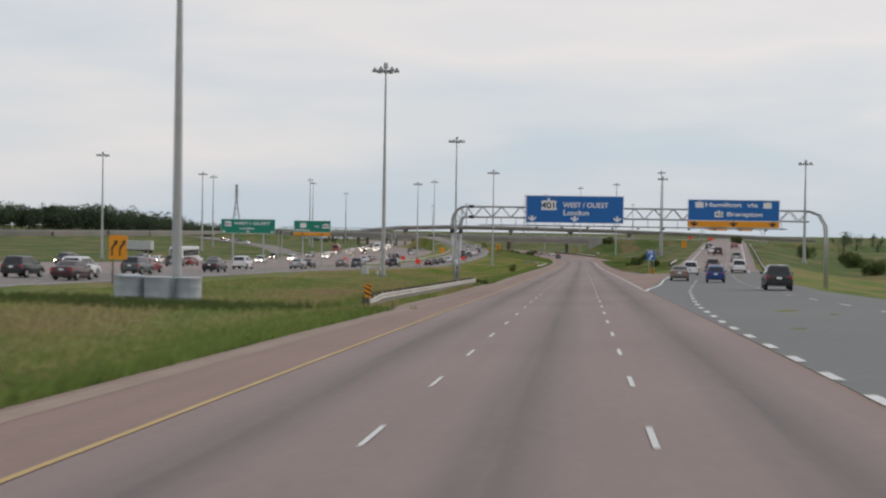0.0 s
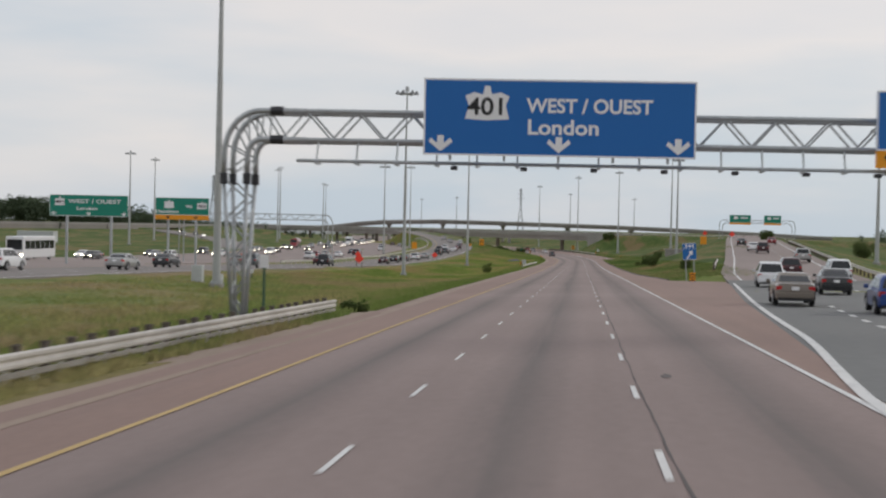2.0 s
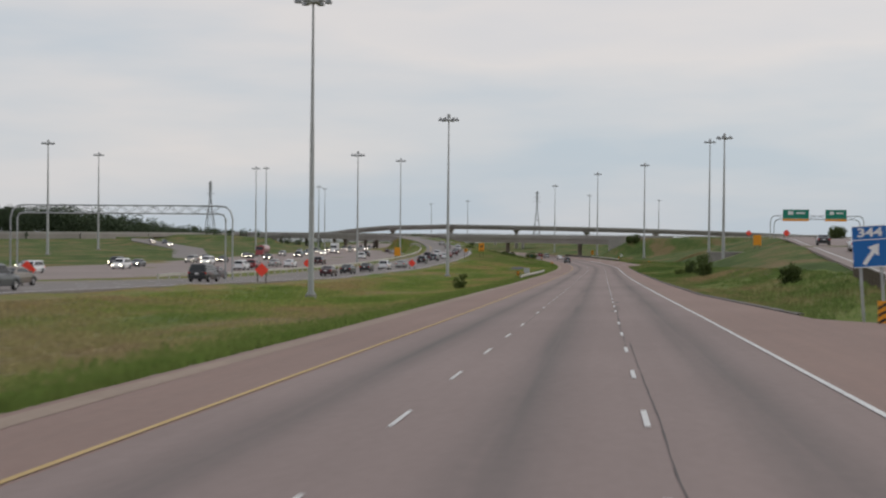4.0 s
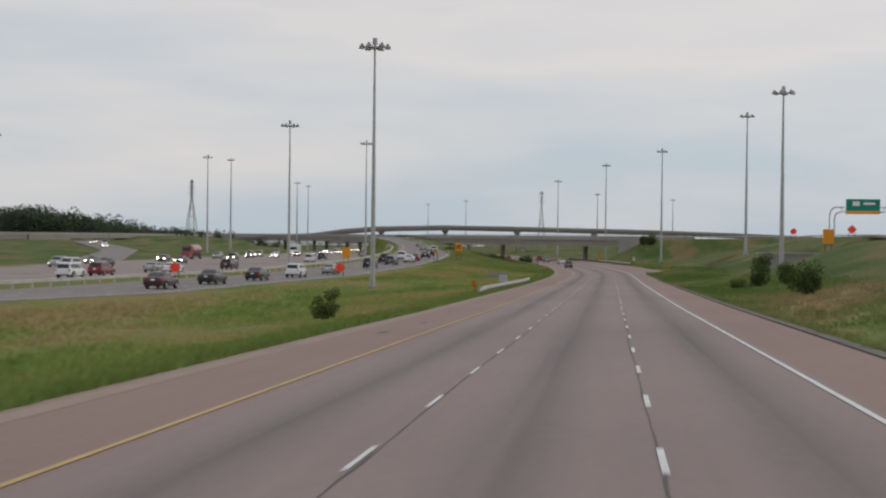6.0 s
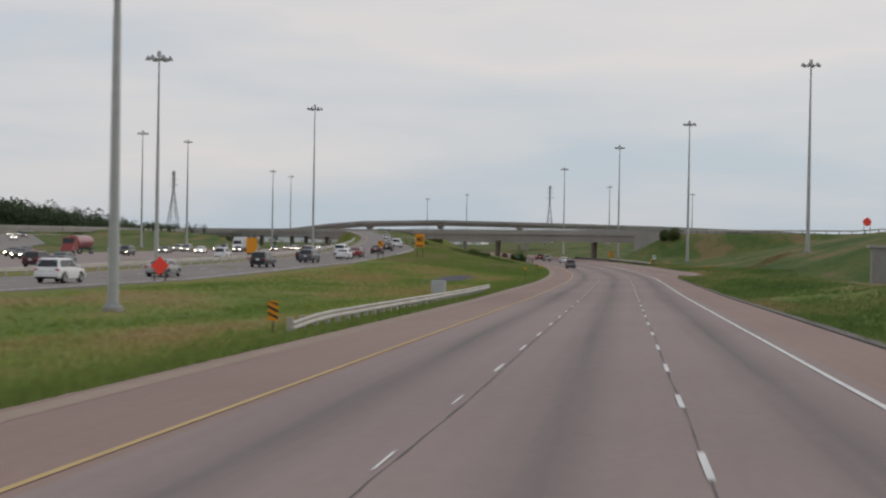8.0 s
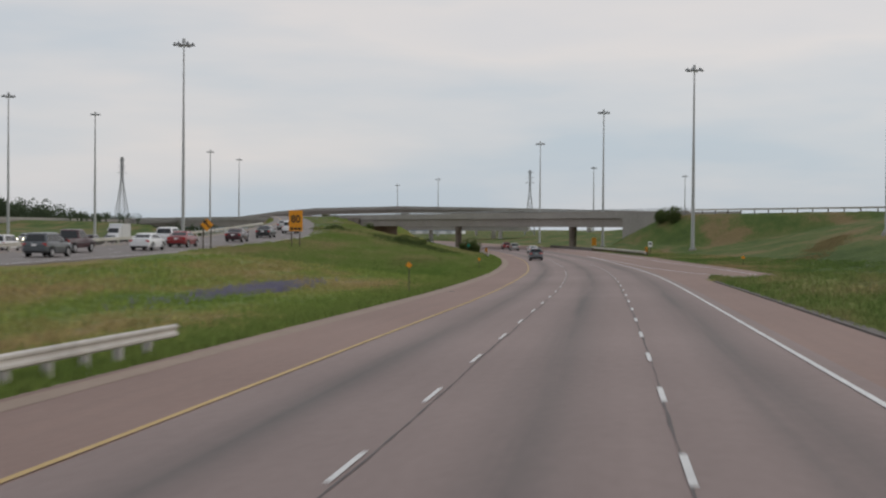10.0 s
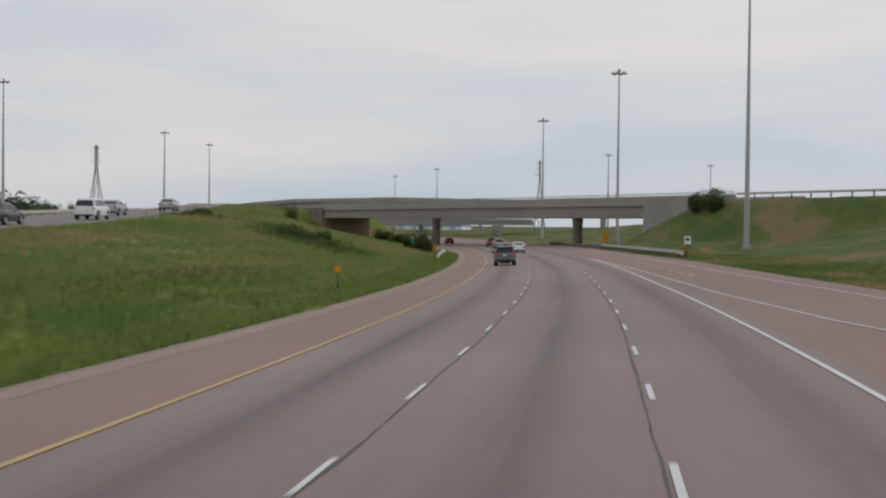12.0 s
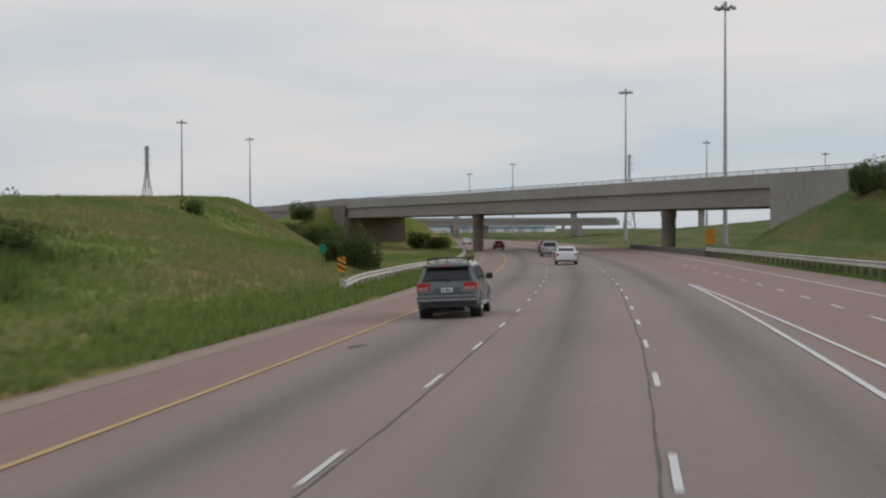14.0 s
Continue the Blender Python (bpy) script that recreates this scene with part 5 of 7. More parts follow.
# low kerb wall at the foot of the right pier
pts = [(road_x(y) + 13.0, y) for y in range(658, 725, 5)]
wall = thing("barrier_wall", "low dark concrete barrier beside the merging lane", "barrier", kind="structure")
for (xa, ya), (xb, yb) in zip(pts, pts[1:]):
    bm2 = bmesh.new()
    slab(bm2, ((xa, ya), (xa + 0.5, ya)), ((xb, yb - 0.03), (xb + 0.5, yb - 0.03)), road_z(ya) - 0.4, road_z(ya) + 0.95)
    part("segment", bm2, M_KERB, wall)

# far flyover in a long curve
flyover = thing("flyover", "long curved concrete flyover on slender piers", "bridge", kind="structure")
FLY = [(-215, 980, -3.0), (-190, 984, -1.8), (-166, 988, -0.6), (-148, 990, 2.0), (-131, 992, 3.6), (-93, 996, 4.7), (-55, 1000, 4.4), (-20, 1003, 3.9), (20, 1008, 3.3), (71, 1014, 2.0), (120, 1022, 0.4), (170, 1032, -1.5)]
for (xa, ya, za), (xb, yb, zb) in zip(FLY, FLY[1:]):
    bm = bmesh.new()
    slab(bm, ((xa, ya), (xa, ya + 12)), ((xb, yb), (xb, yb + 12)), za - 1.4, za, zb - 1.4, zb)
    part("parapet", bm, M_CONCRETE, flyover)
    bm = bmesh.new()
    slab(bm, ((xa, ya + 0.9), (xa, ya + 11)), ((xb, yb + 0.9), (xb, yb + 11)), za - 2.9, za - 1.4, zb - 2.9, zb - 1.4)
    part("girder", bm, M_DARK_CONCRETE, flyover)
for x in (-128, -92, -51.7, -8.5, 34, 74):
    z = lerp(x, [p[0] for p in FLY], [p[2] for p in FLY]) - 2.9
    y = lerp(x, [p[0] for p in FLY], [p[1] for p in FLY]) + 6
    bm = bmesh.new()
    tube(bm, (x, y, ground_z(x, y) - 1), (x, y, z - 1.5), 1.1, 1.1, 14)
    tube(bm, (x, y, z - 1.5), (x, y, z), 1.1, 2.2, 14)
    part("pier", bm, M_PALE_CONCRETE, flyover, smooth=True)

# low bridge further down the road and a last one beyond it
for x0, x1, y, z0, z1, nm in ((-150, -33, 948, -6.0, -4.4, "concrete road bridge far down the carriageway"), (-300, -60, 1250, -5.6, -4.6, "pale distant road bridge")):
    b = thing("distant_bridge", nm, "bridge", kind="structure")
    bm = bmesh.new()
    slab(bm, ((x0, y), (x0, y + 11)), ((x1, y + 8), (x1, y + 19)), z0, z1)
    part("deck", bm, M_CONCRETE, b)
    bm = bmesh.new()
    slab(bm, ((x0, y - 0.3), (x0, y)), ((x1, y + 7.7), (x1, y + 8)), z1 - 0.2, z1 + 0.8)
    part("parapet", bm, M_CONCRETE, b)
    for k in range(4):
        x = x0 + (k + 0.6) * (x1 - x0) / 4
        bm = bmesh.new()
        tube(bm, (x, y + 8, -12), (x, y + 8, z0), 0.9, 0.9, 12)
        part("pier", bm, M_CONCRETE, b)

# pale sheds far down the road
for x0, x1, y, top, nm in ((-330, -175, 1420, -5.0, "long white distribution shed with a blue band"), (-168, -112, 1400, -5.8, "low white shed with a blue band")):
    b = thing("warehouse", nm, "building", "distant sheds", at=Matrix.Translation((x0, y, ground_z(x0, y))))
    h, w = top - ground_z(x0, y), x1 - x0
    bm = bmesh.new()
    box(bm, 0, w, 0, 60, -0.5, h)
    part("wall", bm, M_SHED, b)
    bm = bmesh.new()
    box(bm, -0.2, w + 0.2, -0.25, 60.2, h - 1.3, h + 0.2)
    part("roof_band", bm, M_SHED_BLUE, b, "blue roof band")
    for k in range(int(w / 9)):
        bm = bmesh.new()
        box(bm, 3 + 9 * k, 7 + 9 * k, -0.1, 0.0, 0.2, 2.6)
        part("dock_door", bm, M_CABINET, b)

# concrete end wall on the bank beside the merging slip road
ob = thing("retaining_wall", "grey concrete retaining wall with a pale coping", "wall", kind="structure")
bm = bmesh.new()
slab(bm, ((21.8, 423), (21.8, 424)), ((36, 425), (36, 426)), -8.2, -4.05)
part("wall", bm, M_CONCRETE, ob)
bm = bmesh.new()
slab(bm, ((21.5, 422.8), (21.5, 424.2)), ((36, 424.8), (36, 426.2)), -4.05, -3.85)
part("coping", bm, M_PALE_CONCRETE, ob)


# ---------------------------------------------------------------- vehicles
def loft(bm, sections, caps=True):
    rings = [[bm.verts.new(p) for p in s] for s in sections]
    n = len(rings[0])
    for a, b in zip(rings, rings[1:]):
        for i in range(n):
            bm.faces.new((a[i], a[(i + 1) % n], b[(i + 1) % n], b[i]))
    if caps:
        bm.faces.new(rings[0][::-1])
        bm.faces.new(rings[-1])
    bmesh.ops.recalc_face_normals(bm, faces=bm.faces)
    return bm


def hull_ring(y, zb, zt, w):
    """Rounded cross-section of a car's lower body."""
    m = zb + (zt - zb) * 0.55
    half = [(w * 0.90, zb), (w * 0.98, zb + 0.07), (w, m - 0.12), (w * 1.0, m), (w * 0.975, zt - 0.10), (w * 0.93, zt - 0.025), (w * 0.80, zt)]
    return [(x, y, z) for x, z in half] + [(-x, y, z) for x, z in half[::-1]]


# kind: length, half-width, hull stations (y, bottom, top), belt height, roof height, cabin bottom rear/front, cabin top rear/front, wheel radius, axles
KINDS = {
    "sedan": (4.7, 0.90, ((-2.35, 0.42, 0.70), (-2.30, 0.30, 0.98), (-1.6, 0.24, 1.04), (-0.6, 0.22, 0.98), (0.9, 0.22, 0.97), (1.5, 0.24, 0.93), (2.1, 0.28, 0.80), (2.35, 0.36, 0.62)), 0.96, 1.45, -1.85, 1.25, -1.05, 0.35, 0.325, (-1.38, 1.40)),
    "suv": (4.75, 0.93, ((-2.36, 0.48, 0.85), (-2.30, 0.36, 1.06), (-1.6, 0.30, 1.10), (-0.6, 0.28, 1.07), (0.9, 0.28, 1.06), (1.5, 0.30, 1.02), (2.15, 0.34, 0.92), (2.37, 0.42, 0.70)), 1.05, 1.70, -2.22, 1.20, -1.95, 0.35, 0.355, (-1.42, 1.40)),
    "van": (4.95, 0.97, ((-2.47, 0.42, 0.85), (-2.40, 0.30, 1.02), (-1.6, 0.26, 1.05), (-0.6, 0.24, 1.03), (1.0, 0.24, 1.02), (1.7, 0.26, 0.98), (2.25, 0.30, 0.84), (2.47, 0.40, 0.62)), 1.01, 1.76, -2.36, 1.65, -2.15, 0.75, 0.335, (-1.50, 1.52)),
    "hatch": (4.0, 0.86, ((-2.0, 0.42, 0.78), (-1.95, 0.30, 0.98), (-1.4, 0.26, 1.0), (-0.4, 0.24, 0.98), (0.8, 0.24, 0.97), (1.3, 0.26, 0.93), (1.8, 0.30, 0.78), (2.0, 0.38, 0.60)), 0.96, 1.53, -1.90, 1.15, -1.55, 0.30, 0.315, (-1.22, 1.24)),
    "pickup": (5.6, 0.98, ((-2.8, 0.52, 0.95), (-2.75, 0.46, 1.12), (-1.6, 0.40, 1.14), (-0.6, 0.38, 1.14), (0.9, 0.38, 1.13), (1.6, 0.40, 1.10), (2.5, 0.42, 1.02), (2.8, 0.50, 0.78)), 1.12, 1.84, -0.75, 1.55, -0.55, 0.70, 0.39, (-1.75, 1.75)),
}


def wheel(parent, x, y, r, rim_mat=None):
    side = 1 if x > 0 else -1
    bm = bmesh.new()
    w = 0.11
    prof = ((-w, r * 0.66), (-w, r * 0.93), (-w * 0.75, r), (w * 0.75, r), (w, r * 0.93), (w, r * 0.66))
    n = 20
    rings = [[bm.verts.new((u, q * math.cos(6.28319 * i / n), q * math.sin(6.28319 * i / n))) for i in range(n)] for u, q in prof]
    for a, b in zip(rings, rings[1:]):
        for i in range(n):
            bm.faces.new((a[i], a[(i + 1) % n], b[(i + 1) % n], b[i]))
    bm.faces.new(rings[0][::-1])
    bm.faces.new(rings[-1])
    bmesh.ops.recalc_face_normals(bm, faces=bm.faces)
    tyre = part("wheel", bm, M_TYRE, parent, smooth=False)
    tyre.location = (x, y, r)
    bm = bmesh.new()
    tube(bm, (side * (w - 0.02), 0, 0), (side * (w + 0.012), 0, 0), r * 0.64, r * 0.60, 18)
    rim = part("rim", bm, rim_mat or M_RIM, tyre)
    for k in range(5):
        bm = bmesh.new()
        a = 6.28319 * k / 5
        c, s = math.cos(a), math.sin(a)
        tube(bm, (side * (w + 0.016), r * 0.1 * c, r * 0.1 * s), (side * (w + 0.016), r * 0.58 * c, r * 0.58 * s), r * 0.10, r * 0.07, 6)
        part("spoke", bm, M_RIM_DARK if k % 2 else M_RIM, tyre)
    return tyre


def quad_panel(name, pts, mat, parent, thick=0.012, label=""):
    """A thin plate through four corners, raised along its own normal."""
    p = [Vector(q) for q in pts]
    nrm = (p[1] - p[0]).cross(p[3] - p[0]).normalized() * thick
    bm = bmesh.new()
    a = [bm.verts.new(q) for q in p]
    b = [bm.verts.new(q + nrm) for q in p]
    m = len(p)
    bm.faces.new(a[::-1])
    bm.faces.new(b)
    for i in range(m):
        bm.faces.new((a[i], a[(i + 1) % m], b[(i + 1) % m], b[i]))
    bmesh.ops.recalc_face_normals(bm, faces=bm.faces)
    return part(name, bm, mat, parent, label)


def build_car(kind, paint, label, lights=False, name=None):
    length, w, hull, belt, roof, crb, cfb, crt, cft, wr, axles = KINDS[kind]
    car = thing(name or {"sedan": "sedan_car", "suv": "suv_car", "van": "minivan", "hatch": "hatchback_car", "pickup": "pickup_truck"}[kind], label, "car", "traffic")
    bm = bmesh.new()
    secs = []
    for y, zb, zt in hull:
        k = 1 - 0.10 * (abs(y) / (length / 2)) ** 4
        secs.append(hull_ring(y, zb, zt, w * k))
    loft(bm, secs)
    part("body", bm, paint, car, smooth=False)
    wb, wt = w * 0.93, w * 0.74
    bm = bmesh.new()

    def ring(z, y0, y1, hw, r=0.10):
        return [(-hw, y0 + r, z), (-hw + r, y0, z), (hw - r, y0, z), (hw, y0 + r, z), (hw, y1 - r, z), (hw - r, y1, z), (-hw + r, y1, z), (-hw, y1 - r, z)]
    loft(bm, [ring(belt - 0.08, crb - 0.03, cfb + 0.05, wb), ring(belt + 0.02, crb, cfb, wb * 0.985), ring(roof - 0.09, crt, cft, wt), ring(roof - 0.02, crt + 0.12, cft - 0.12, wt * 0.92), ring(roof, crt + 0.35, cft - 0.3, wt * 0.72)])
    part("cabin", bm, paint, car, smooth=False)

    def on(z, end):
        k = (z - belt) / (roof - 0.09 - belt)
        return (crb + (crt - crb) * k) if end < 0 else (cfb + (cft - cfb) * k)

    def half(z):
        k = (z - belt) / (roof - 0.09 - belt)
        return wb * 0.985 + (wt - wb * 0.985) * k
    z0, z1 = belt + 0.05, roof - 0.14
    h0, h1 = half(z0) - 0.10, half(z1) - 0.10
    quad_panel("rear_window", [(-h0, on(z0, -1) - 0.004, z0), (h0, on(z0, -1) - 0.004, z0), (h1, on(z1, -1) - 0.004, z1), (-h1, on(z1, -1) - 0.004, z1)], M_CAR_GLASS, car)
    quad_panel("windscreen", [(h0, on(z0, 1) + 0.004, z0), (-h0, on(z0, 1) + 0.004, z0), (-h1, on(z1, 1) + 0.004, z1), (h1, on(z1, 1) + 0.004, z1)], M_CAR_GLASS, car)
    for sd in (1, -1):
        y_rb, y_rt, y_fb, y_ft = on(z0, -1) + 0.22, on(z1, -1) + 0.2, on(z0, 1) - 0.26, on(z1, 1) - 0.16
        cuts = (0.0, 0.5, 1.0) if kind in ("sedan", "hatch", "pickup") else (0.0, 0.30, 0.62, 1.0)
        for a, b in zip(cuts, cuts[1:]):
            ya0, yb0 = y_rb + (y_fb - y_rb) * a + 0.03, y_rb + (y_fb - y_rb) * b - 0.03
            ya1, yb1 = y_rt + (y_ft - y_rt) * a + 0.03, y_rt + (y_ft - y_rt) * b - 0.03
            q = [(sd * (half(z0) + 0.003), ya0, z0), (sd * (half(z0) + 0.003), yb0, z0), (sd * (half(z1) + 0.003), yb1, z1), (sd * (half(z1) + 0.003), ya1, z1)]
            quad_panel("side_window", q if sd > 0 else q[::-1], M_CAR_GLASS, car)
        for y in axles:
            wheel(car, sd * (w - 0.12), y, wr)
            bm = bmesh.new()
            n = 12
            out, inn = [], []
            for k in range(n + 1):
                a = math.pi * k / n
                out.append(bm.verts.new((sd * (w + 0.012), y + (wr + 0.10) * math.cos(a), wr + (wr + 0.10) * math.sin(a))))
                inn.append(bm.verts.new((sd * (w + 0.012), y + (wr + 0.03) * math.cos(a), wr + (wr + 0.03) * math.sin(a))))
            for k in range(n):
                bm.faces.new((out[k], out[k + 1], inn[k + 1], inn[k]))
            g = bmesh.ops.extrude_face_region(bm, geom=list(bm.faces))
            bmesh.ops.translate(bm, verts=[v for v in g["geom"] if isinstance(v, bmesh.types.BMVert)], vec=(-sd * 0.12, 0, 0))
            bmesh.ops.recalc_face_normals(bm, faces=bm.faces)
            part("wheel_arch", bm, M_TRIM, car)
        bm = bmesh.new()
        box(bm, sd * w + (0 if sd > 0 else -0.18), sd * w + (0.18 if sd > 0 else 0), cfb - 0.62, cfb - 0.50, belt - 0.02, belt + 0.14, 0.02)
        part("wing_mirror", bm, paint, car)
        yb = hull[0][0]
        bm = bmesh.new()
        zt = hull[1][2] - 0.08
        box(bm, sd * (w * 0.78) - 0.13, sd * (w * 0.78) + 0.13, yb + 0.01, yb + 0.16, zt - 0.20, zt, 0.02)
        part("tail_light", bm, M_TAIL_LIT if lights else M_TAIL, car)
        yf = hull[-1][0]
        bm = bmesh.new()
        box(bm, sd * (w * 0.68) - 0.17, sd * (w * 0.68) + 0.17, yf - 0.20, yf - 0.02, 0.58, 0.74, 0.02)
        part("headlight", bm, M_HEAD_LIT if lights else M_HEAD, car)
    bm = bmesh.new()
    box(bm, -w * 0.88, w * 0.88, hull[0][0] - 0.07, hull[0][0] + 0.08, hull[0][1] - 0.04, hull[0][1] + 0.20, 0.03)
    part("rear_bumper", bm, paint, car)
    bm = bmesh.new()
    box(bm, -w * 0.80, w * 0.80, hull[0][0] - 0.04, hull[0][0] + 0.2, hull[0][1] - 0.16, hull[0][1] - 0.04, 0.02)
    part("valance", bm, M_TRIM, car)
    bm = bmesh.new()
    box(bm, -w * 0.88, w * 0.88, hull[-1][0] - 0.1, hull[-1][0] + 0.05, hull[-1][1] - 0.04, hull[-1][1] + 0.18, 0.03)
    part("front_bumper", bm, paint, car)
    bm = bmesh.new()
    zp = hull[0][1] + 0.30
    box(bm, -0.16, 0.16, hull[0][0] - 0.02, hull[0][0] + 0.02, zp, zp + 0.15)
    part("number_plate", bm, M_SIGN_WHITE, car)
    if kind == "pickup":
        bm = bmesh.new()
        box(bm, -w * 0.8, w * 0.8, -2.68, -0.85, 1.10, 1.16)
        part("bed_cover", bm, M_TRIM, car)
    return car


def paint(name, c, metal=0.35):
    m, nt, b = node_mat("paint_" + name, 0.32, metal)
    b.inputs["Base Color"].default_value = (*c, 1)
    b.inputs["Coat Weight"].default_value = 0.6
    b.inputs["Coat Roughness"].default_value = 0.08
    return m


PAINTS = {"white": paint("white", (0.72, 0.73, 0.74), 0.0), "silver": paint("silver", (0.34, 0.34, 0.33), 0.6), "black": paint("black", (0.012, 0.013, 0.015), 0.2), "grey": paint("grey", (0.09, 0.10, 0.11), 0.5),
          "red": paint("red", (0.22, 0.012, 0.015), 0.2), "maroon": paint("maroon", (0.05, 0.010, 0.014), 0.3), "blue": paint("blue", (0.012, 0.05, 0.22), 0.3), "gold": paint("gold", (0.20, 0.17, 0.14), 0.5)}
WORDS = {"sedan": "sedan", "suv": "sport-utility vehicle", "van": "minivan", "hatch": "hatchback", "pickup": "pickup truck"}
made = {}


def park(kind, colour, x, y, z, heading=0.0, lit=False, where="on the highway"):
    key = (kind, colour, lit)
    m = Matrix.Translation((x, y, z)) @ pose(0, 0, 0, 0, 0, heading)
    if key not in made:
        made[key] = build_car(kind, PAINTS[colour], f"{colour} {WORDS[kind]} {where}", lit)
        made[key].matrix_basis = m
        return made[key]
    return copy_thing(made[key], m)


def turn_of(fn, y):
    return math.degrees(math.atan2(-(fn(y + 2) - fn(y - 2)), 4))


# traffic on the collector road
for kind, colour, off, y in (("suv", "black", -9.8, 104.7), ("suv", "white", -6.0, 107), ("sedan", "maroon", -3.6, 99), ("suv", "grey", -7.6, 126), ("sedan", "red", -10.4, 138), ("sedan", "black", -6.4, 149),
                             ("suv", "white", -10.0, 176), ("sedan", "silver", -6.0, 192), ("sedan", "black", -9.4, 216), ("suv", "grey", -4.0, 232), ("sedan", "gold", -9.6, 248), ("van", "black", -4.4, 280), ("sedan", "maroon", -9.0, 300),
                             ("sedan", "maroon", -4.0, 340), ("sedan", "black", -4.2, 356), ("sedan", "black", -4.4, 374), ("suv", "white", -4.2, 392), ("sedan", "silver", -4.4, 414), ("suv", "black", -4.6, 447), ("suv", "grey", -4.8, 470), ("pickup", "maroon", -7.9, 482), ("sedan", "white", -4.4, 490),
                             ("sedan", "red", -4.6, 501), ("suv", "white", -8.2, 509), ("sedan", "maroon", -4.4, 522), ("sedan", "black", -4.6, 540), ("suv", "white", -4.4, 560), ("sedan", "silver", -7.4, 578), ("sedan", "silver", -8.0, 610)):
    z = left_z(y) + 0.01
    ob = park(kind, colour, left_x(y) + off, y, z, turn_of(left_x, y), where="on the collector road")
    ob.rotation_euler.x = math.atan2(left_z(y + 2) - left_z(y - 2), 4)
# the wide far carriageways: some going away, more coming with their headlights on
for kind, colour, off, y in (("suv", "grey", -4, 196), ("sedan", "red", -7, 214), ("suv", "white", -4, 372), ("suv", "red", -5, 384), ("sedan", "white", -4, 408), ("sedan", "silver", -8, 412), ("suv", "maroon", -4, 436), ("sedan", "grey", -8, 452), ("van", "white", -5, 520), ("suv", "black", -8, 560), ("sedan", "silver", -5, 640), ("sedan", "maroon", -9, 690), ("suv", "grey", -5, 760)):
    park(kind, colour, far_x(y) + off, y, far_z(y) + 0.01, turn_of(far_x, y), where="on the far carriageway")
rnd = random.Random(11)
y = 205.0
lane = 0
while y < 915:
    off = (-24, -32, -28, -36)[lane % 4]
    kind = rnd.choice(("sedan", "sedan", "suv", "van"))
    park(kind, rnd.choice(("white", "grey", "silver", "black")), far_x(y) + off, y, far_z(y) + 0.01, 180 + turn_of(far_x, y), True, "coming with headlights on")
    y += rnd.uniform(9, 20)
    lane += rnd.choice((1, 1, 2))
for kind, colour, k, side in (("sedan", "white", 0.25, -1.8), ("suv", "grey", 0.55, 1.6), ("sedan", "silver", 0.62, -2.0), ("sedan", "black", 0.85, 1.2)):
    (xa, ya, za), (xb, yb, zb) = WEST_RAMP[2], WEST_RAMP[3]
    park(kind, colour, xa + (xb - xa) * k + side * 0.9, ya + (yb - ya) * k + side * 0.4, za + (zb - za) * k + 0.02, 180 + math.degrees(math.atan2(xa - xb, yb - ya)), True, "coming with headlights on")
# traffic on the exit ramp
for kind, colour, off, y in (("sedan", "gold", 1.9, 138), ("van", "white", 2.6, 174), ("hatch", "blue", 5.2, 130), ("sedan", "black", 5.4, 156), ("van", "white", 8.9, 190), ("suv", "maroon", 5.6, 197), ("suv", "silver", 9.2, 244), ("suv", "maroon", 5.6, 290), ("sedan", "black", 3.0, 346), ("sedan", "white", 4.4, 303), ("sedan", "red", 9.2, 362), ("suv", "black", 8.6, 96)):
    x = ramp_left(y) + off
    park(kind, colour, x, y, ramp_z(x, y) + 0.035, turn_of(ramp_left, y), False, "climbing the exit ramp")
# cars ahead on the main carriageway
for kind, colour, off, y in (("sedan", "white", -0.2, 642), ("suv", "silver", -0.5, 682), ("sedan", "red", -3.7, 762), ("suv", "red", 0.3, 708), ("sedan", "white", -3.6, 850)):
    x = road_x(y) + off
    park(kind, colour, x, y, surface_z(x, y) + 0.01, turn_of(road_x, y), False, "driving ahead on the carriageway")


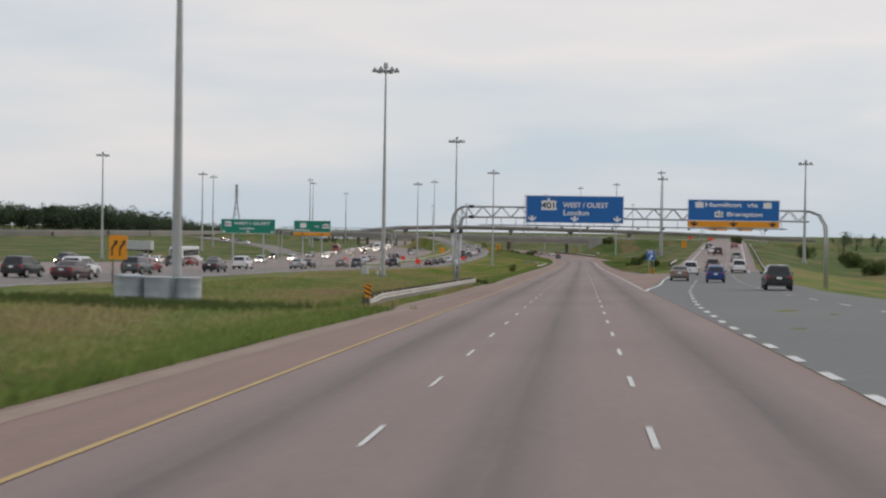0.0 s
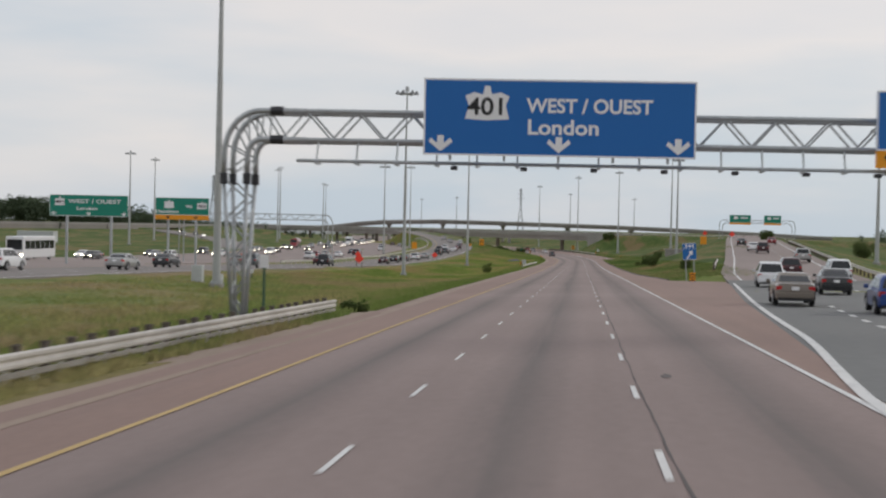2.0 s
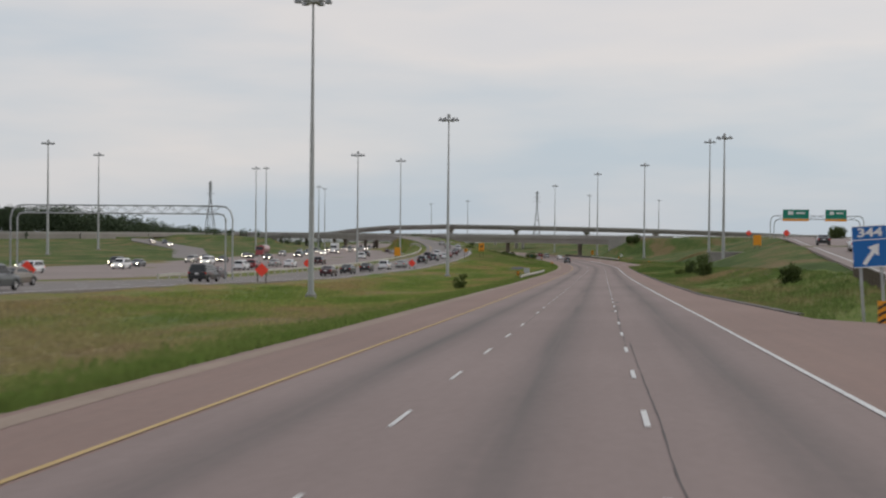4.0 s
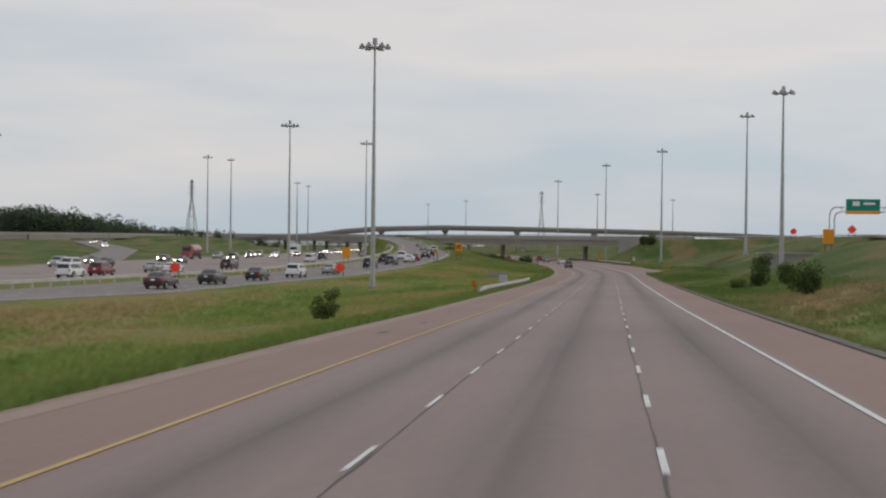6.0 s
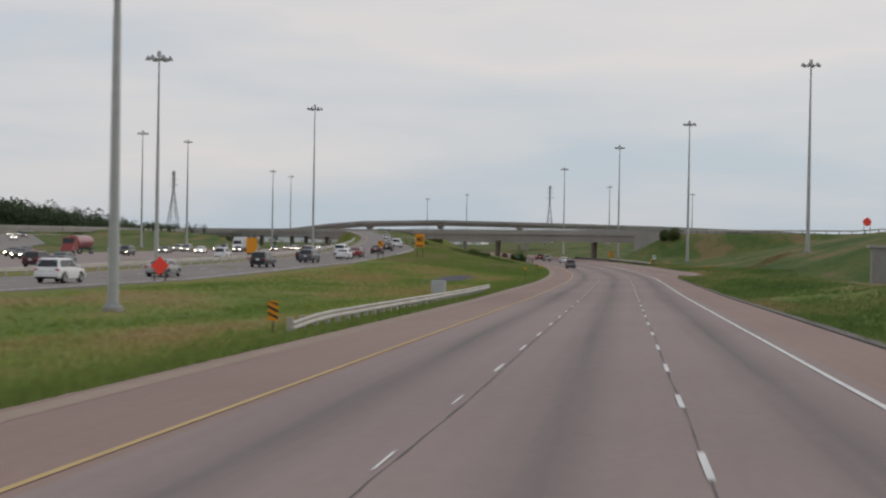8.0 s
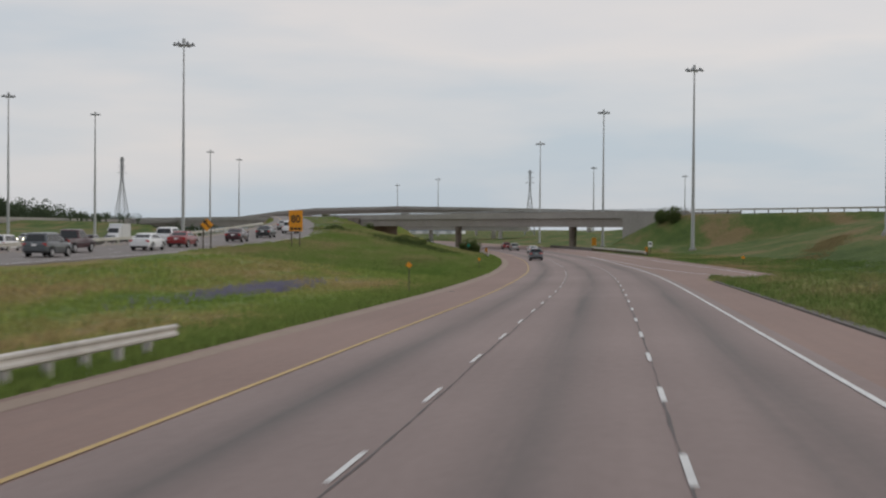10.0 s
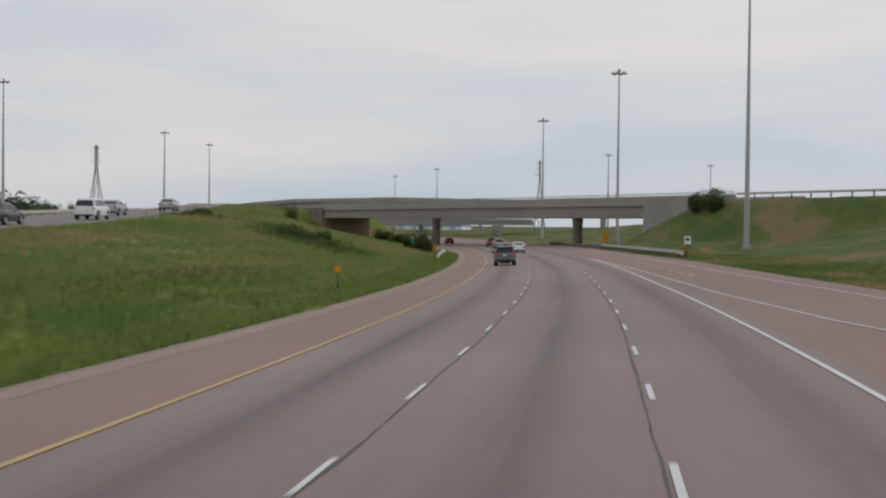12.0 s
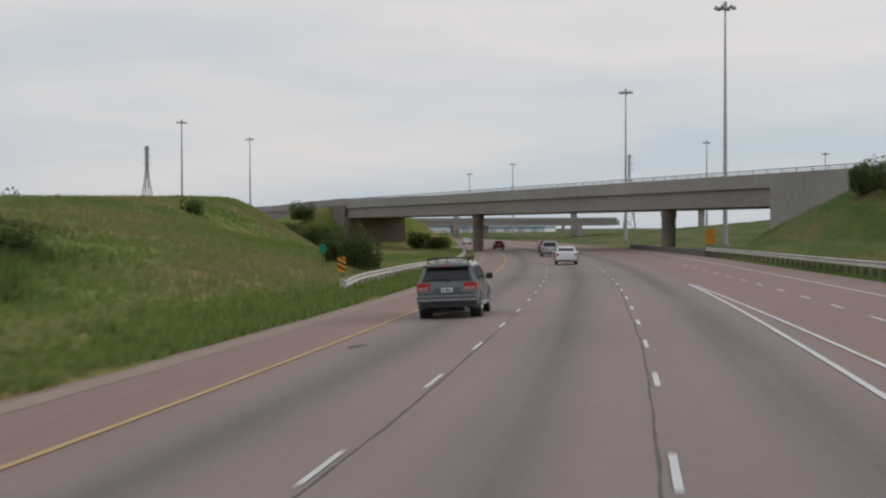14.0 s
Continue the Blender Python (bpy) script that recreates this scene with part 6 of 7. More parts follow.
# ---------------------------------------------------------------- the grey crossover in the left lane
def build_crossover():
    car = thing("crossover_car", "dark grey metallic crossover with black roof bars", "car")
    P = M_CROSSOVER
    W = 0.92
    bm = bmesh.new()
    st = ((-2.43, 0.52, 0.80, 0.84), (-2.40, 0.40, 0.98, 0.88), (-2.34, 0.34, 1.12, 0.905), (-1.9, 0.30, 1.13, 0.92), (-1.0, 0.27, 1.10, 0.92), (0.2, 0.26, 1.08, 0.92), (1.0, 0.26, 1.06, 0.92), (1.5, 0.28, 1.03, 0.91), (2.0, 0.32, 0.96, 0.88), (2.3, 0.38, 0.82, 0.82), (2.42, 0.46, 0.66, 0.72))
    loft(bm, [hull_ring(y, a, b, w) for y, a, b, w in st])
    part("body", bm, P, car)
    bm = bmesh.new()

    def ring(z, y0, y1, hw, r=0.12):
        return [(-hw, y0 + r, z), (-hw + r, y0 + 0.02, z), (0, y0, z), (hw - r, y0 + 0.02, z), (hw, y0 + r, z), (hw, y1 - r, z), (hw - r, y1, z), (0, y1 + 0.03, z), (-hw + r, y1, z), (-hw, y1 - r, z)]
    loft(bm, [ring(1.0, -2.36, 1.35, 0.885), ring(1.12, -2.33, 1.24, 0.875), ring(1.36, -2.22, 0.82, 0.80), ring(1.56, -2.10, 0.42, 0.715), ring(1.64, -2.00, 0.25, 0.65), ring(1.675, -1.80, 0.05, 0.52)])
    part("cabin", bm, P, car)
    # tailgate glass, side glass
    quad_panel("rear_window", [(-0.74, -2.335, 1.14), (0.74, -2.335, 1.14), (0.62, -2.165, 1.50), (-0.62, -2.165, 1.50)], M_CAR_GLASS, car, 0.02)
    quad_panel("windscreen", [(0.75, 1.20, 1.14), (-0.75, 1.20, 1.14), (-0.60, 0.50, 1.54), (0.60, 0.50, 1.54)], M_CAR_GLASS, car, 0.02)
    for sd in (1, -1):
        for ya, yb, yc, yd in ((-2.05, -1.38, -1.36, -1.92), (-1.30, -0.42, -0.40, -1.26), (-0.33, 0.86, 0.34, -0.31)):
            q = [(sd * 0.868, ya, 1.15), (sd * 0.868, yb, 1.15), (sd * 0.742, yc, 1.50), (sd * 0.742, yd, 1.50)]
            quad_panel("side_window", q if sd > 0 else q[::-1], M_CAR_GLASS, car, 0.014)
        # lights
        bm = bmesh.new()
        box(bm, sd * 0.70 - 0.20, sd * 0.70 + 0.19, -2.44, -2.22, 0.84, 1.09, 0.03)
        tl = part("tail_light", bm, M_TAIL, car, "red tail light cluster")
        for z in (0.87, 0.925):
            bm = bmesh.new()
            box(bm, sd * 0.70 - 0.18, sd * 0.70 + 0.15, -2.452, -2.44, z, z + 0.025)
            part("reverse_lens", bm, M_LENS, tl, "pale clear lens")
        bm = bmesh.new()
        box(bm, sd * 0.70 - 0.015, sd * 0.70 + 0.0, -2.452, -2.44, 0.85, 1.08)
        part("divider", bm, M_TRIM, tl)
        bm = bmesh.new()
        box(bm, sd * 0.62 - 0.2, sd * 0.62 + 0.2, 2.16, 2.36, 0.68, 0.82, 0.03)
        part("headlight", bm, M_HEAD, car)
        bm = bmesh.new()
        box(bm, (0.92 if sd > 0 else -1.13), (1.13 if sd > 0 else -0.92), 0.60, 0.76, 1.06, 1.25, 0.04)
        part("wing_mirror", bm, M_TRIM, car)
        for y in (-1.45, 1.44):
            wheel(car, sd * 0.81, y, 0.36)
            bm = bmesh.new()
            n = 16
            out, inn = [], []
            for k in range(n + 1):
                a = math.pi * (k / n * 1.12 - 0.06)
                out.append(bm.verts.new((sd * 0.945, y + 0.50 * math.cos(a), 0.37 + 0.50 * math.sin(a))))
                inn.append(bm.verts.new((sd * 0.945, y + 0.41 * math.cos(a), 0.37 + 0.41 * math.sin(a))))
            for k in range(n):
                bm.faces.new((out[k], out[k + 1], inn[k + 1], inn[k]))
            g = bmesh.ops.extrude_face_region(bm, geom=list(bm.faces))
            bmesh.ops.translate(bm, verts=[v for v in g["geom"] if isinstance(v, bmesh.types.BMVert)], vec=(-sd * 0.2, 0, 0))
            bmesh.ops.recalc_face_normals(bm, faces=bm.faces)
            part("wheel_arch", bm, M_CROSSOVER, car)
            bm = bmesh.new()
            tube(bm, (sd * 0.60, y, 0.37), (sd * 0.935, y, 0.37), 0.405, 0.405, 20)
            part("arch_liner", bm, M_TRIM, car)
        for y in (-0.95, 0.10):
            bm = bmesh.new()
            box(bm, sd * 0.925 - 0.02, sd * 0.925 + 0.02, y - 0.10, y + 0.10, 0.985, 1.02, 0.01)
            part("door_handle", bm, M_RIM, car)
        bm = bmesh.new()
        box(bm, sd * 0.915 - 0.03, sd * 0.915 + 0.03, -0.93, 0.93, 0.30, 0.40, 0.02)
        part("sill_strip", bm, M_RIM, car)
        for y in (-0.40,):
            bm = bmesh.new()
            box(bm, sd * 0.921 - 0.006, sd * 0.921 + 0.003, y - 0.006, y + 0.006, 0.42, 1.06)
            part("door_gap", bm, M_TRIM, car)
        bm = bmesh.new()
        sweep(bm, [(sd * 0.60, -1.85, 1.66), (sd * 0.61, -1.75, 1.735), (sd * 0.60, -0.9, 1.745), (sd * 0.58, 0.0, 1.73), (sd * 0.56, 0.12, 1.66)], 0.022, 8)
        part("roof_rail", bm, M_TRIM, car)
    for y in (-1.62, -0.55):
        bm = bmesh.new()
        box(bm, -0.66, 0.66, y - 0.035, y + 0.035, 1.775, 1.80, 0.01)
        for sd in (1, -1):
            box(bm, sd * 0.60 - 0.05, sd * 0.60 + 0.05, y - 0.07, y + 0.07, 1.72, 1.80, 0.02)
        part("cross_bar", bm, M_TRIM, car)
    bm = bmesh.new()
    box(bm, -0.70, 0.70, -2.34, -2.0, 1.545, 1.60, 0.02)
    part("spoiler", bm, M_CROSSOVER, car)
    bm = bmesh.new()
    box(bm, -0.16, 0.16, -2.352, -2.335, 1.545, 1.58)
    part("brake_light", bm, M_TAIL, car)
    bm = bmesh.new()
    tube(bm, (0.0, -1.9, 1.66), (0.0, -2.05, 1.86), 0.02, 0.006, 6)
    part("antenna", bm, M_TRIM, car)
    bm = bmesh.new()
    tube(bm, (0.02, -2.36, 1.17), (-0.42, -2.345, 1.20), 0.012, 0.008, 6)
    tube(bm, (0.02, -2.40, 1.13), (0.02, -2.34, 1.13), 0.035, 0.03, 8)
    part("rear_wiper", bm, M_TRIM, car)
    bm = bmesh.new()
    loft(bm, [[(-0.86, -2.47, 0.46), (0.86, -2.47, 0.46), (0.86, -2.20, 0.46), (-0.86, -2.20, 0.46)], [(-0.90, -2.52, 0.52), (0.90, -2.52, 0.52), (0.92, -2.15, 0.52), (-0.92, -2.15, 0.52)], [(-0.90, -2.53, 0.66), (0.90, -2.53, 0.66), (0.925, -2.15, 0.66), (-0.925, -2.15, 0.66)], [(-0.86, -2.47, 0.72), (0.86, -2.47, 0.72), (0.91, -2.2, 0.72), (-0.91, -2.2, 0.72)]])
    part("rear_bumper", bm, P, car)
    bm = bmesh.new()
    box(bm, -0.80, 0.80, -2.50, -2.2, 0.34, 0.46, 0.03)
    part("valance", bm, M_TRIM, car)
    bm = bmesh.new()
    box(bm, -0.88, 0.88, -2.541, -2.531, 0.565, 0.60)
    part("bumper_strip", bm, M_RIM, car)
    bm = bmesh.new()
    box(bm, -0.40, 0.40, -2.452, -2.42, 0.80, 0.94, 0.01)
    pl = part("plate_recess", bm, M_CROSSOVER, car)
    bm = bmesh.new()
    box(bm, -0.17, 0.17, -2.470, -2.452, 0.80, 0.93)
    part("number_plate", bm, M_SIGN_WHITE, pl)
    for k in range(5):
        bm = bmesh.new()
        box(bm, -0.13 + 0.055 * k, -0.095 + 0.055 * k, -2.474, -2.470, 0.83, 0.90)
        part("text_bar", bm, M_BLACK, pl)
    bm = bmesh.new()
    tube(bm, (0.55, -2.50, 0.33), (0.55, -2.2, 0.33), 0.035, 0.035, 10)
    part("exhaust", bm, M_STEEL, car)
    bm = bmesh.new()
    box(bm, -0.45, 0.45, -2.1, 2.0, 0.20, 0.30)
    part("underbody", bm, M_TRIM, car)
    return car


y = 570.0
x = road_x(y) - 3.9
crossover = build_crossover()
crossover.matrix_basis = Matrix.Translation((x, y + 2.4, surface_z(x, y) + 0.005)) @ pose(0, 0, 0, 0, math.degrees(-math.atan(CROSS)), turn_of(road_x, y))


# ---------------------------------------------------------------- coach, trucks and trailer on the far side
def lorry(name, label, x, y, z, heading, tank=None, box_mat=None, length=10.0, cab=True):
    ob = thing(name, label, "truck", at=Matrix.Translation((x, y, z)) @ pose(0, 0, 0, 0, 0, heading))
    if tank is not None:
        bm = bmesh.new()
        for a, b, r0, r1 in ((-length / 2, -length / 2 + 0.35, 0.8, 1.15), (-length / 2 + 0.35, length / 2 - 0.35, 1.15, 1.15), (length / 2 - 0.35, length / 2, 1.15, 0.8)):
            tube(bm, (0, a, 2.15), (0, b, 2.15), r0, r1, 20)
        part("tank", bm, tank, ob, smooth=False)
        bm = bmesh.new()
        box(bm, -0.2, 0.2, -length / 2 + 1, length / 2 - 1, 3.28, 3.36)
        part("walkway", bm, M_STEEL, ob)
    if box_mat is not None:
        bm = bmesh.new()
        box(bm, -1.27, 1.27, -length / 2, length / 2, 1.05, 3.7, 0.05)
        part("cargo_box", bm, box_mat, ob)
        bm = bmesh.new()
        for k in range(int(length / 1.2)):
            for sd in (-1, 1):
                box(bm, sd * 1.285 - 0.012, sd * 1.285 + 0.012, -length / 2 + 0.5 + k * 1.2, -length / 2 + 0.58 + k * 1.2, 1.1, 3.6)
        part("side_rib", bm, box_mat, ob)
    bm = bmesh.new()
    box(bm, -0.5, 0.5, -length / 2 + 0.2, length / 2 + 1.2, 0.75, 1.05)
    part("chassis", bm, M_TRIM, ob)
    if cab:
        bm = bmesh.new()
        c = length / 2 + 0.3
        loft(bm, [[(-1.2, c, 0.6), (1.2, c, 0.6), (1.2, c, 3.0), (-1.2, c, 3.0)], [(-1.2, c + 1.5, 0.6), (1.2, c + 1.5, 0.6), (1.15, c + 1.3, 3.0), (-1.15, c + 1.3, 3.0)], [(-1.1, c + 2.6, 0.6), (1.1, c + 2.6, 0.6), (1.0, c + 1.9, 1.75), (-1.0, c + 1.9, 1.75)]])
        part("cab", bm, PAINTS["white"] if tank is None else PAINTS["red"], ob)
        quad_panel("windscreen", [(1.0, c + 1.80, 1.9), (-1.0, c + 1.80, 1.9), (-1.0, c + 1.42, 2.8), (1.0, c + 1.42, 2.8)], M_CAR_GLASS, ob, 0.03)
    for yy in (-length / 2 + 0.9, -length / 2 + 2.1, length / 2 - 0.6, length / 2 + 2.0):
        for sd in (-1, 1):
            wheel(ob, sd * 1.05, yy, 0.5)
    return ob


lorry("tanker_truck", "red tanker truck on the far carriageway", far_x(540) - 36, 540, far_z(540), 180 + turn_of(far_x, 540), PAINTS["red"], length=9)
lorry("box_truck", "white box truck coming under the overpass", far_x(640) - 26, 640, far_z(640), 180 + turn_of(far_x, 640), None, PAINTS["white"], 7)
lorry("trailer", "pale grey parked box trailer on the far verge", -131, 400, ground_z(-131, 400), 85, None, M_CABINET, 9.5, False)


def coach(x, y, z, heading):
    ob = thing("coach", "white motor coach coming with headlights on", "bus", at=Matrix.Translation((x, y, z)) @ pose(0, 0, 0, 0, 0, heading))
    bm = bmesh.new()
    box(bm, -1.27, 1.27, -5.8, 5.8, 0.35, 3.35, 0.15)
    part("body", bm, PAINTS["white"], ob)
    quad_panel("windscreen", [(1.1, 5.805, 1.5), (-1.1, 5.805, 1.5), (-1.05, 5.805, 2.9), (1.05, 5.805, 2.9)], M_CAR_GLASS, ob, 0.02)
    for sd in (1, -1):
        for k in range(6):
            y0 = -5.2 + k * 1.75
            q = [(sd * 1.275, y0, 1.6), (sd * 1.275, y0 + 1.6, 1.6), (sd * 1.275, y0 + 1.6, 2.75), (sd * 1.275, y0, 2.75)]
            quad_panel("side_window", q if sd > 0 else q[::-1], M_CAR_GLASS, ob, 0.015)
        for yy in (-3.8, 3.9):
            wheel(ob, sd * 1.12, yy, 0.5)
        bm = bmesh.new()
        box(bm, sd * 0.95 - 0.2, sd * 0.95 + 0.2, 5.79, 5.85, 0.65, 0.9)
        part("headlight", bm, M_HEAD_LIT, ob)


coach(far_x(262) - 22, 262, far_z(262), 180 + turn_of(far_x, 262))


# ---------------------------------------------------------------- lattice towers
def pylon(x, y, z1, half, label):
    z0 = ground_z(x, y)
    ob = thing("transmission_tower", label, "power pylon", "pylons", at=Matrix.Translation((x, y, z0)))
    h = z1 - z0
    lev = [0, 0.2, 0.36, 0.5, 0.62, 0.72, 0.81, 0.89, 0.95, 1.0]

    def corner(k, i):
        w = half * max(0.12, 1 - 1.25 * k) if k < 0.7 else half * 0.13
        return Vector((w * (1, 1, -1, -1)[i % 4], w * (1, -1, -1, 1)[i % 4], h * k))
    for i in range(4):
        bm = bmesh.new()
        for a, b in zip(lev, lev[1:]):
            tube(bm, corner(a, i), corner(b, i), 0.22, 0.2, 6)
        part("leg", bm, M_PYLON, ob)
        bm = bmesh.new()
        for a, b in zip(lev, lev[1:]):
            tube(bm, corner(a, i), corner(b, i + 1), 0.10, 0.10, 5)
            tube(bm, corner(a, i + 1), corner(b, i), 0.10, 0.10, 5)
            tube(bm, corner(b, i), corner(b, i + 1), 0.08, 0.08, 5)
        part("lattice_side", bm, M_PYLON, ob)
    for k, w in ((0.80, 3.2), (0.88, 2.6), (0.96, 2.0)):
        bm = bmesh.new()
        tube(bm, (-w, 0, h * k), (w, 0, h * k), 0.13, 0.13, 6)
        tube(bm, (-w, 0, h * k), (0, 0, h * k + 1.2), 0.08, 0.08, 5)
        tube(bm, (w, 0, h * k), (0, 0, h * k + 1.2), 0.08, 0.08, 5)
        part("cross_arm", bm, M_PYLON, ob)


pylon(-322.3, 1268, 40.5, 5.2, "grey lattice transmission tower on the skyline")
pylon(-54.9, 1343.5, 36.0, 3.6, "grey lattice transmission tower behind the flyover")


# ---------------------------------------------------------------- trees, shrubs and grasses
def leaf_cloud(rnd, centres, count, size, flat=1.0):
    verts, faces = [], []
    for _ in range(count):
        c, r = rnd.choice(centres)
        d = Vector((rnd.gauss(0, 1), rnd.gauss(0, 1), rnd.gauss(0, 1) * flat)).normalized() * r * rnd.uniform(0.55, 1.06)
        p = Vector(c) + d
        u = Vector((rnd.gauss(0, 1), rnd.gauss(0, 1), rnd.gauss(0, 0.7))).normalized()
        v = u.cross(Vector((rnd.gauss(0, 1), rnd.gauss(0, 1), rnd.gauss(0, 1)))).normalized()
        s = size * rnd.uniform(0.5, 1.3)
        k = len(verts)
        verts += [p - u * s, p + v * s * 0.55, p + u * s, p - v * s * 0.55]
        faces.append((k, k + 1, k + 2, k + 3))
    return verts, faces


def shrub(x, y, w, h, seed, label, mat=None, leaves=1400, lean=0.0, group="shrubs"):
    rnd = random.Random(seed)
    ob = thing("shrub", label, "shrub", group, at=Matrix.Translation((x, y, ground_z(x, y) - 0.05)))
    centres = []
    bm = bmesh.new()
    for k in range(7):
        a, q = rnd.uniform(0, 6.28), rnd.uniform(0.1, 0.8)
        top = Vector((w * 0.5 * q * math.cos(a) + lean, w * 0.5 * q * math.sin(a), h * rnd.uniform(0.35, 0.82)))
        tube(bm, (0.1 * math.cos(a), 0.1 * math.sin(a), -0.1), top, 0.035, 0.012, 5)
        centres.append((tuple(top), w * rnd.uniform(0.16, 0.30)))
        centres.append(((top.x * 0.9, top.y * 0.9, top.z * 0.5), w * rnd.uniform(0.14, 0.26)))
    part("stem", bm, M_BARK, ob)
    verts, faces = leaf_cloud(rnd, centres, leaves, 0.048 * max(w, h) ** 0.5 + 0.015, 0.8)
    verts = [v if v[2] > 0.02 else Vector((v[0], v[1], 0.02)) for v in verts]
    me = bpy.data.meshes.new("foliage")
    me.from_pydata(verts, [], faces)
    me.materials.append(mat or M_LEAF)
    f = new("foliage", me)
    f.parent = ob
    return ob


SHRUBS = [(-14.3, 299.7, 1.5, 2.0, "feathery young sapling in the median grass", M_LEAF_LIGHT), (-21.4, 606, 3.6, 2.3, "dark rounded bush at the foot of the bank", M_LEAF), (-23.0, 607.5, 2.6, 1.7, "dark rounded bush at the foot of the bank", M_LEAF),
          (13.0, 655, 4.6, 3.4, "dense bush beside the bridge wing wall", M_LEAF), (11.0, 658, 3.4, 2.8, "dense bush beside the bridge wing wall", M_LEAF),
          (-77, 790, 6.5, 4.0, "thicket on the bank below the overpass", M_LEAF), (-83, 795, 6.5, 4.4, "thicket on the bank below the overpass", M_LEAF), (-89, 802, 6.0, 4.2, "thicket on the bank below the overpass", M_LEAF), (-90, 790, 5.0, 3.0, "thicket on the bank below the overpass", M_LEAF),
          (-53, 779, 5.0, 2.6, "bushes beside the pier", M_LEAF), (-58, 787, 5.0, 3.0, "bushes beside the pier", M_LEAF),
          (-81.5, 800.5, 6.0, 4.2, "dark thicket in front of the bridge abutment", M_LEAF), (-86.5, 806, 6.0, 4.4, "dark thicket in front of the bridge abutment", M_LEAF),
          (-28.6, 572, 3.0, 1.0, "dark sprawling bush in a hollow of the slope", M_LEAF), (-26.0, 568, 2.4, 0.8, "dark sprawling bush in a hollow of the slope", M_LEAF), (-26.2, 576, 2.0, 0.9, "dark sprawling bush in a hollow of the slope", M_LEAF), (-23.0, 564.5, 1.8, 0.5, "dark sprawling bush in a hollow of the slope", M_LEAF), (-40.5, 584, 2.6, 0.7, "dark sprawling bush in a hollow of the slope", M_LEAF),
          (-45, 640, 2.6, 1.3, "low shrub on the grassy bank", M_LEAF),
          (13.3, 340, 2.2, 2.0, "young bush on the grassy bank", M_LEAF), (14.5, 333, 1.8, 1.7, "young bush on the grassy bank", M_LEAF), (13.0, 311, 2.2, 2.2, "young bush on the grassy bank", M_LEAF), (18, 381, 2.4, 2.0, "young bush on the grassy bank", M_LEAF), (12, 346, 1.6, 1.2, "young bush on the grassy bank", M_LEAF_LIGHT), (22, 395, 2.4, 1.9, "young bush on the grassy bank", M_LEAF), (13.2, 240, 1.8, 1.4, "young bush on the gore bank", M_LEAF),
          (-8.9, 133.5, 1.2, 0.45, "dark low weeds at the end of the guard rail", M_LEAF), (-9.4, 135.5, 0.9, 0.35, "dark low weeds at the end of the guard rail", M_LEAF),
          (47, 430, 4.5, 3.2, "bush beside the exit ramp", M_LEAF), (58, 300, 5.0, 3.0, "bush beside the exit ramp", M_LEAF), (54, 260, 5.0, 3.0, "bush beside the exit ramp", M_LEAF), (62, 330, 5.0, 3.4, "bush beside the exit ramp", M_LEAF), (56, 350, 5.0, 3.2, "bush beside the exit ramp", M_LEAF)]
for i, (x, y, w, h, label, mat) in enumerate(SHRUBS):
    shrub(x, y, w, h, 100 + i, label, mat, 2300 if w < 3.2 else 5200)


def woods(name, label, spots, seed, per=300, mat=None):
    """A far belt of trees: trunks and thousands of leaf clumps in uneven crowns."""
    rnd = random.Random(seed)
    verts, faces = [], []
    for x, y, h in spots:
        z = ground_z(x, y) - 0.5
        k = len(verts)
        for dx, dy in ((0.4, 0), (0, 0.4), (-0.4, 0), (0, -0.4)):
            verts += [(x + dx, y + dy, z), (x + dx * 0.4, y + dy * 0.4, z + h * 0.7)]
        for i in range(4):
            a, b = k + 2 * i, k + 2 * ((i + 1) % 4)
            faces.append((a, b, b + 1, a + 1))
        cs = []
        for _ in range(6):
            cs.append(((x + rnd.gauss(0, h * 0.16), y + rnd.gauss(0, h * 0.16), z + h * rnd.uniform(0.35, 0.88)), h * rnd.uniform(0.12, 0.24)))
        v, f = leaf_cloud(rnd, cs, per, h * 0.036)
        k = len(verts)
        verts += [tuple(q) for q in v]
        faces += [tuple(k + i for i in q) for q in f]
    me = bpy.data.meshes.new(name)
    me.from_pydata(verts, [], faces)
    me.materials.append(mat or M_WOODS)
    return tagged(new(name, me), label, "trees", kind="stuff")


rnd = random.Random(5)
spots = []
for k in range(430):
    x = -900 + 606 * (k / 430) ** 0.8
    tall = lerp(x, (-900, -560, -480, -420, -370, -330, -294), (29, 29, 31, 24, 16, 12, 8))
    spots.append((x + rnd.uniform(-6, 6), 1340 + rnd.uniform(-35, 35), tall * rnd.uniform(0.72, 1.06)))
woods("woodland", "dark belt of broadleaf trees on the horizon", spots, 3, 420)
spots = [(rnd.uniform(90, 260), rnd.uniform(240, 700), rnd.uniform(4, 8)) for _ in range(90)]
woods("hedge_trees", "scattered small trees on the open ground", spots, 6, 260)
# the bp row is added: its dark foliage stands in for the span's shade
spots = [(rnd.uniform(-246, -222), rnd.uniform(960, 1050), rnd.uniform(3, 5.5)) for _ in range(26)] + [(*bp(q, -5 + rnd.uniform(-2, 2)), rnd.uniform(3.2, 5.2)) for q in range(330, 458, 5)] + [(x, y, h) for x, y, h in ((-285, 812, 4), (-292, 806, 5), (-160, 930, 6), (-168, 936, 5), (-175, 945, 6), (-184, 950, 7), (-196, 960, 6), (-205, 965, 5), (-214, 972, 6), (-225, 980, 5))]
woods("hedge_trees", "bushes at the end of the overpass and an added row for its underside shade", spots, 8, 500)


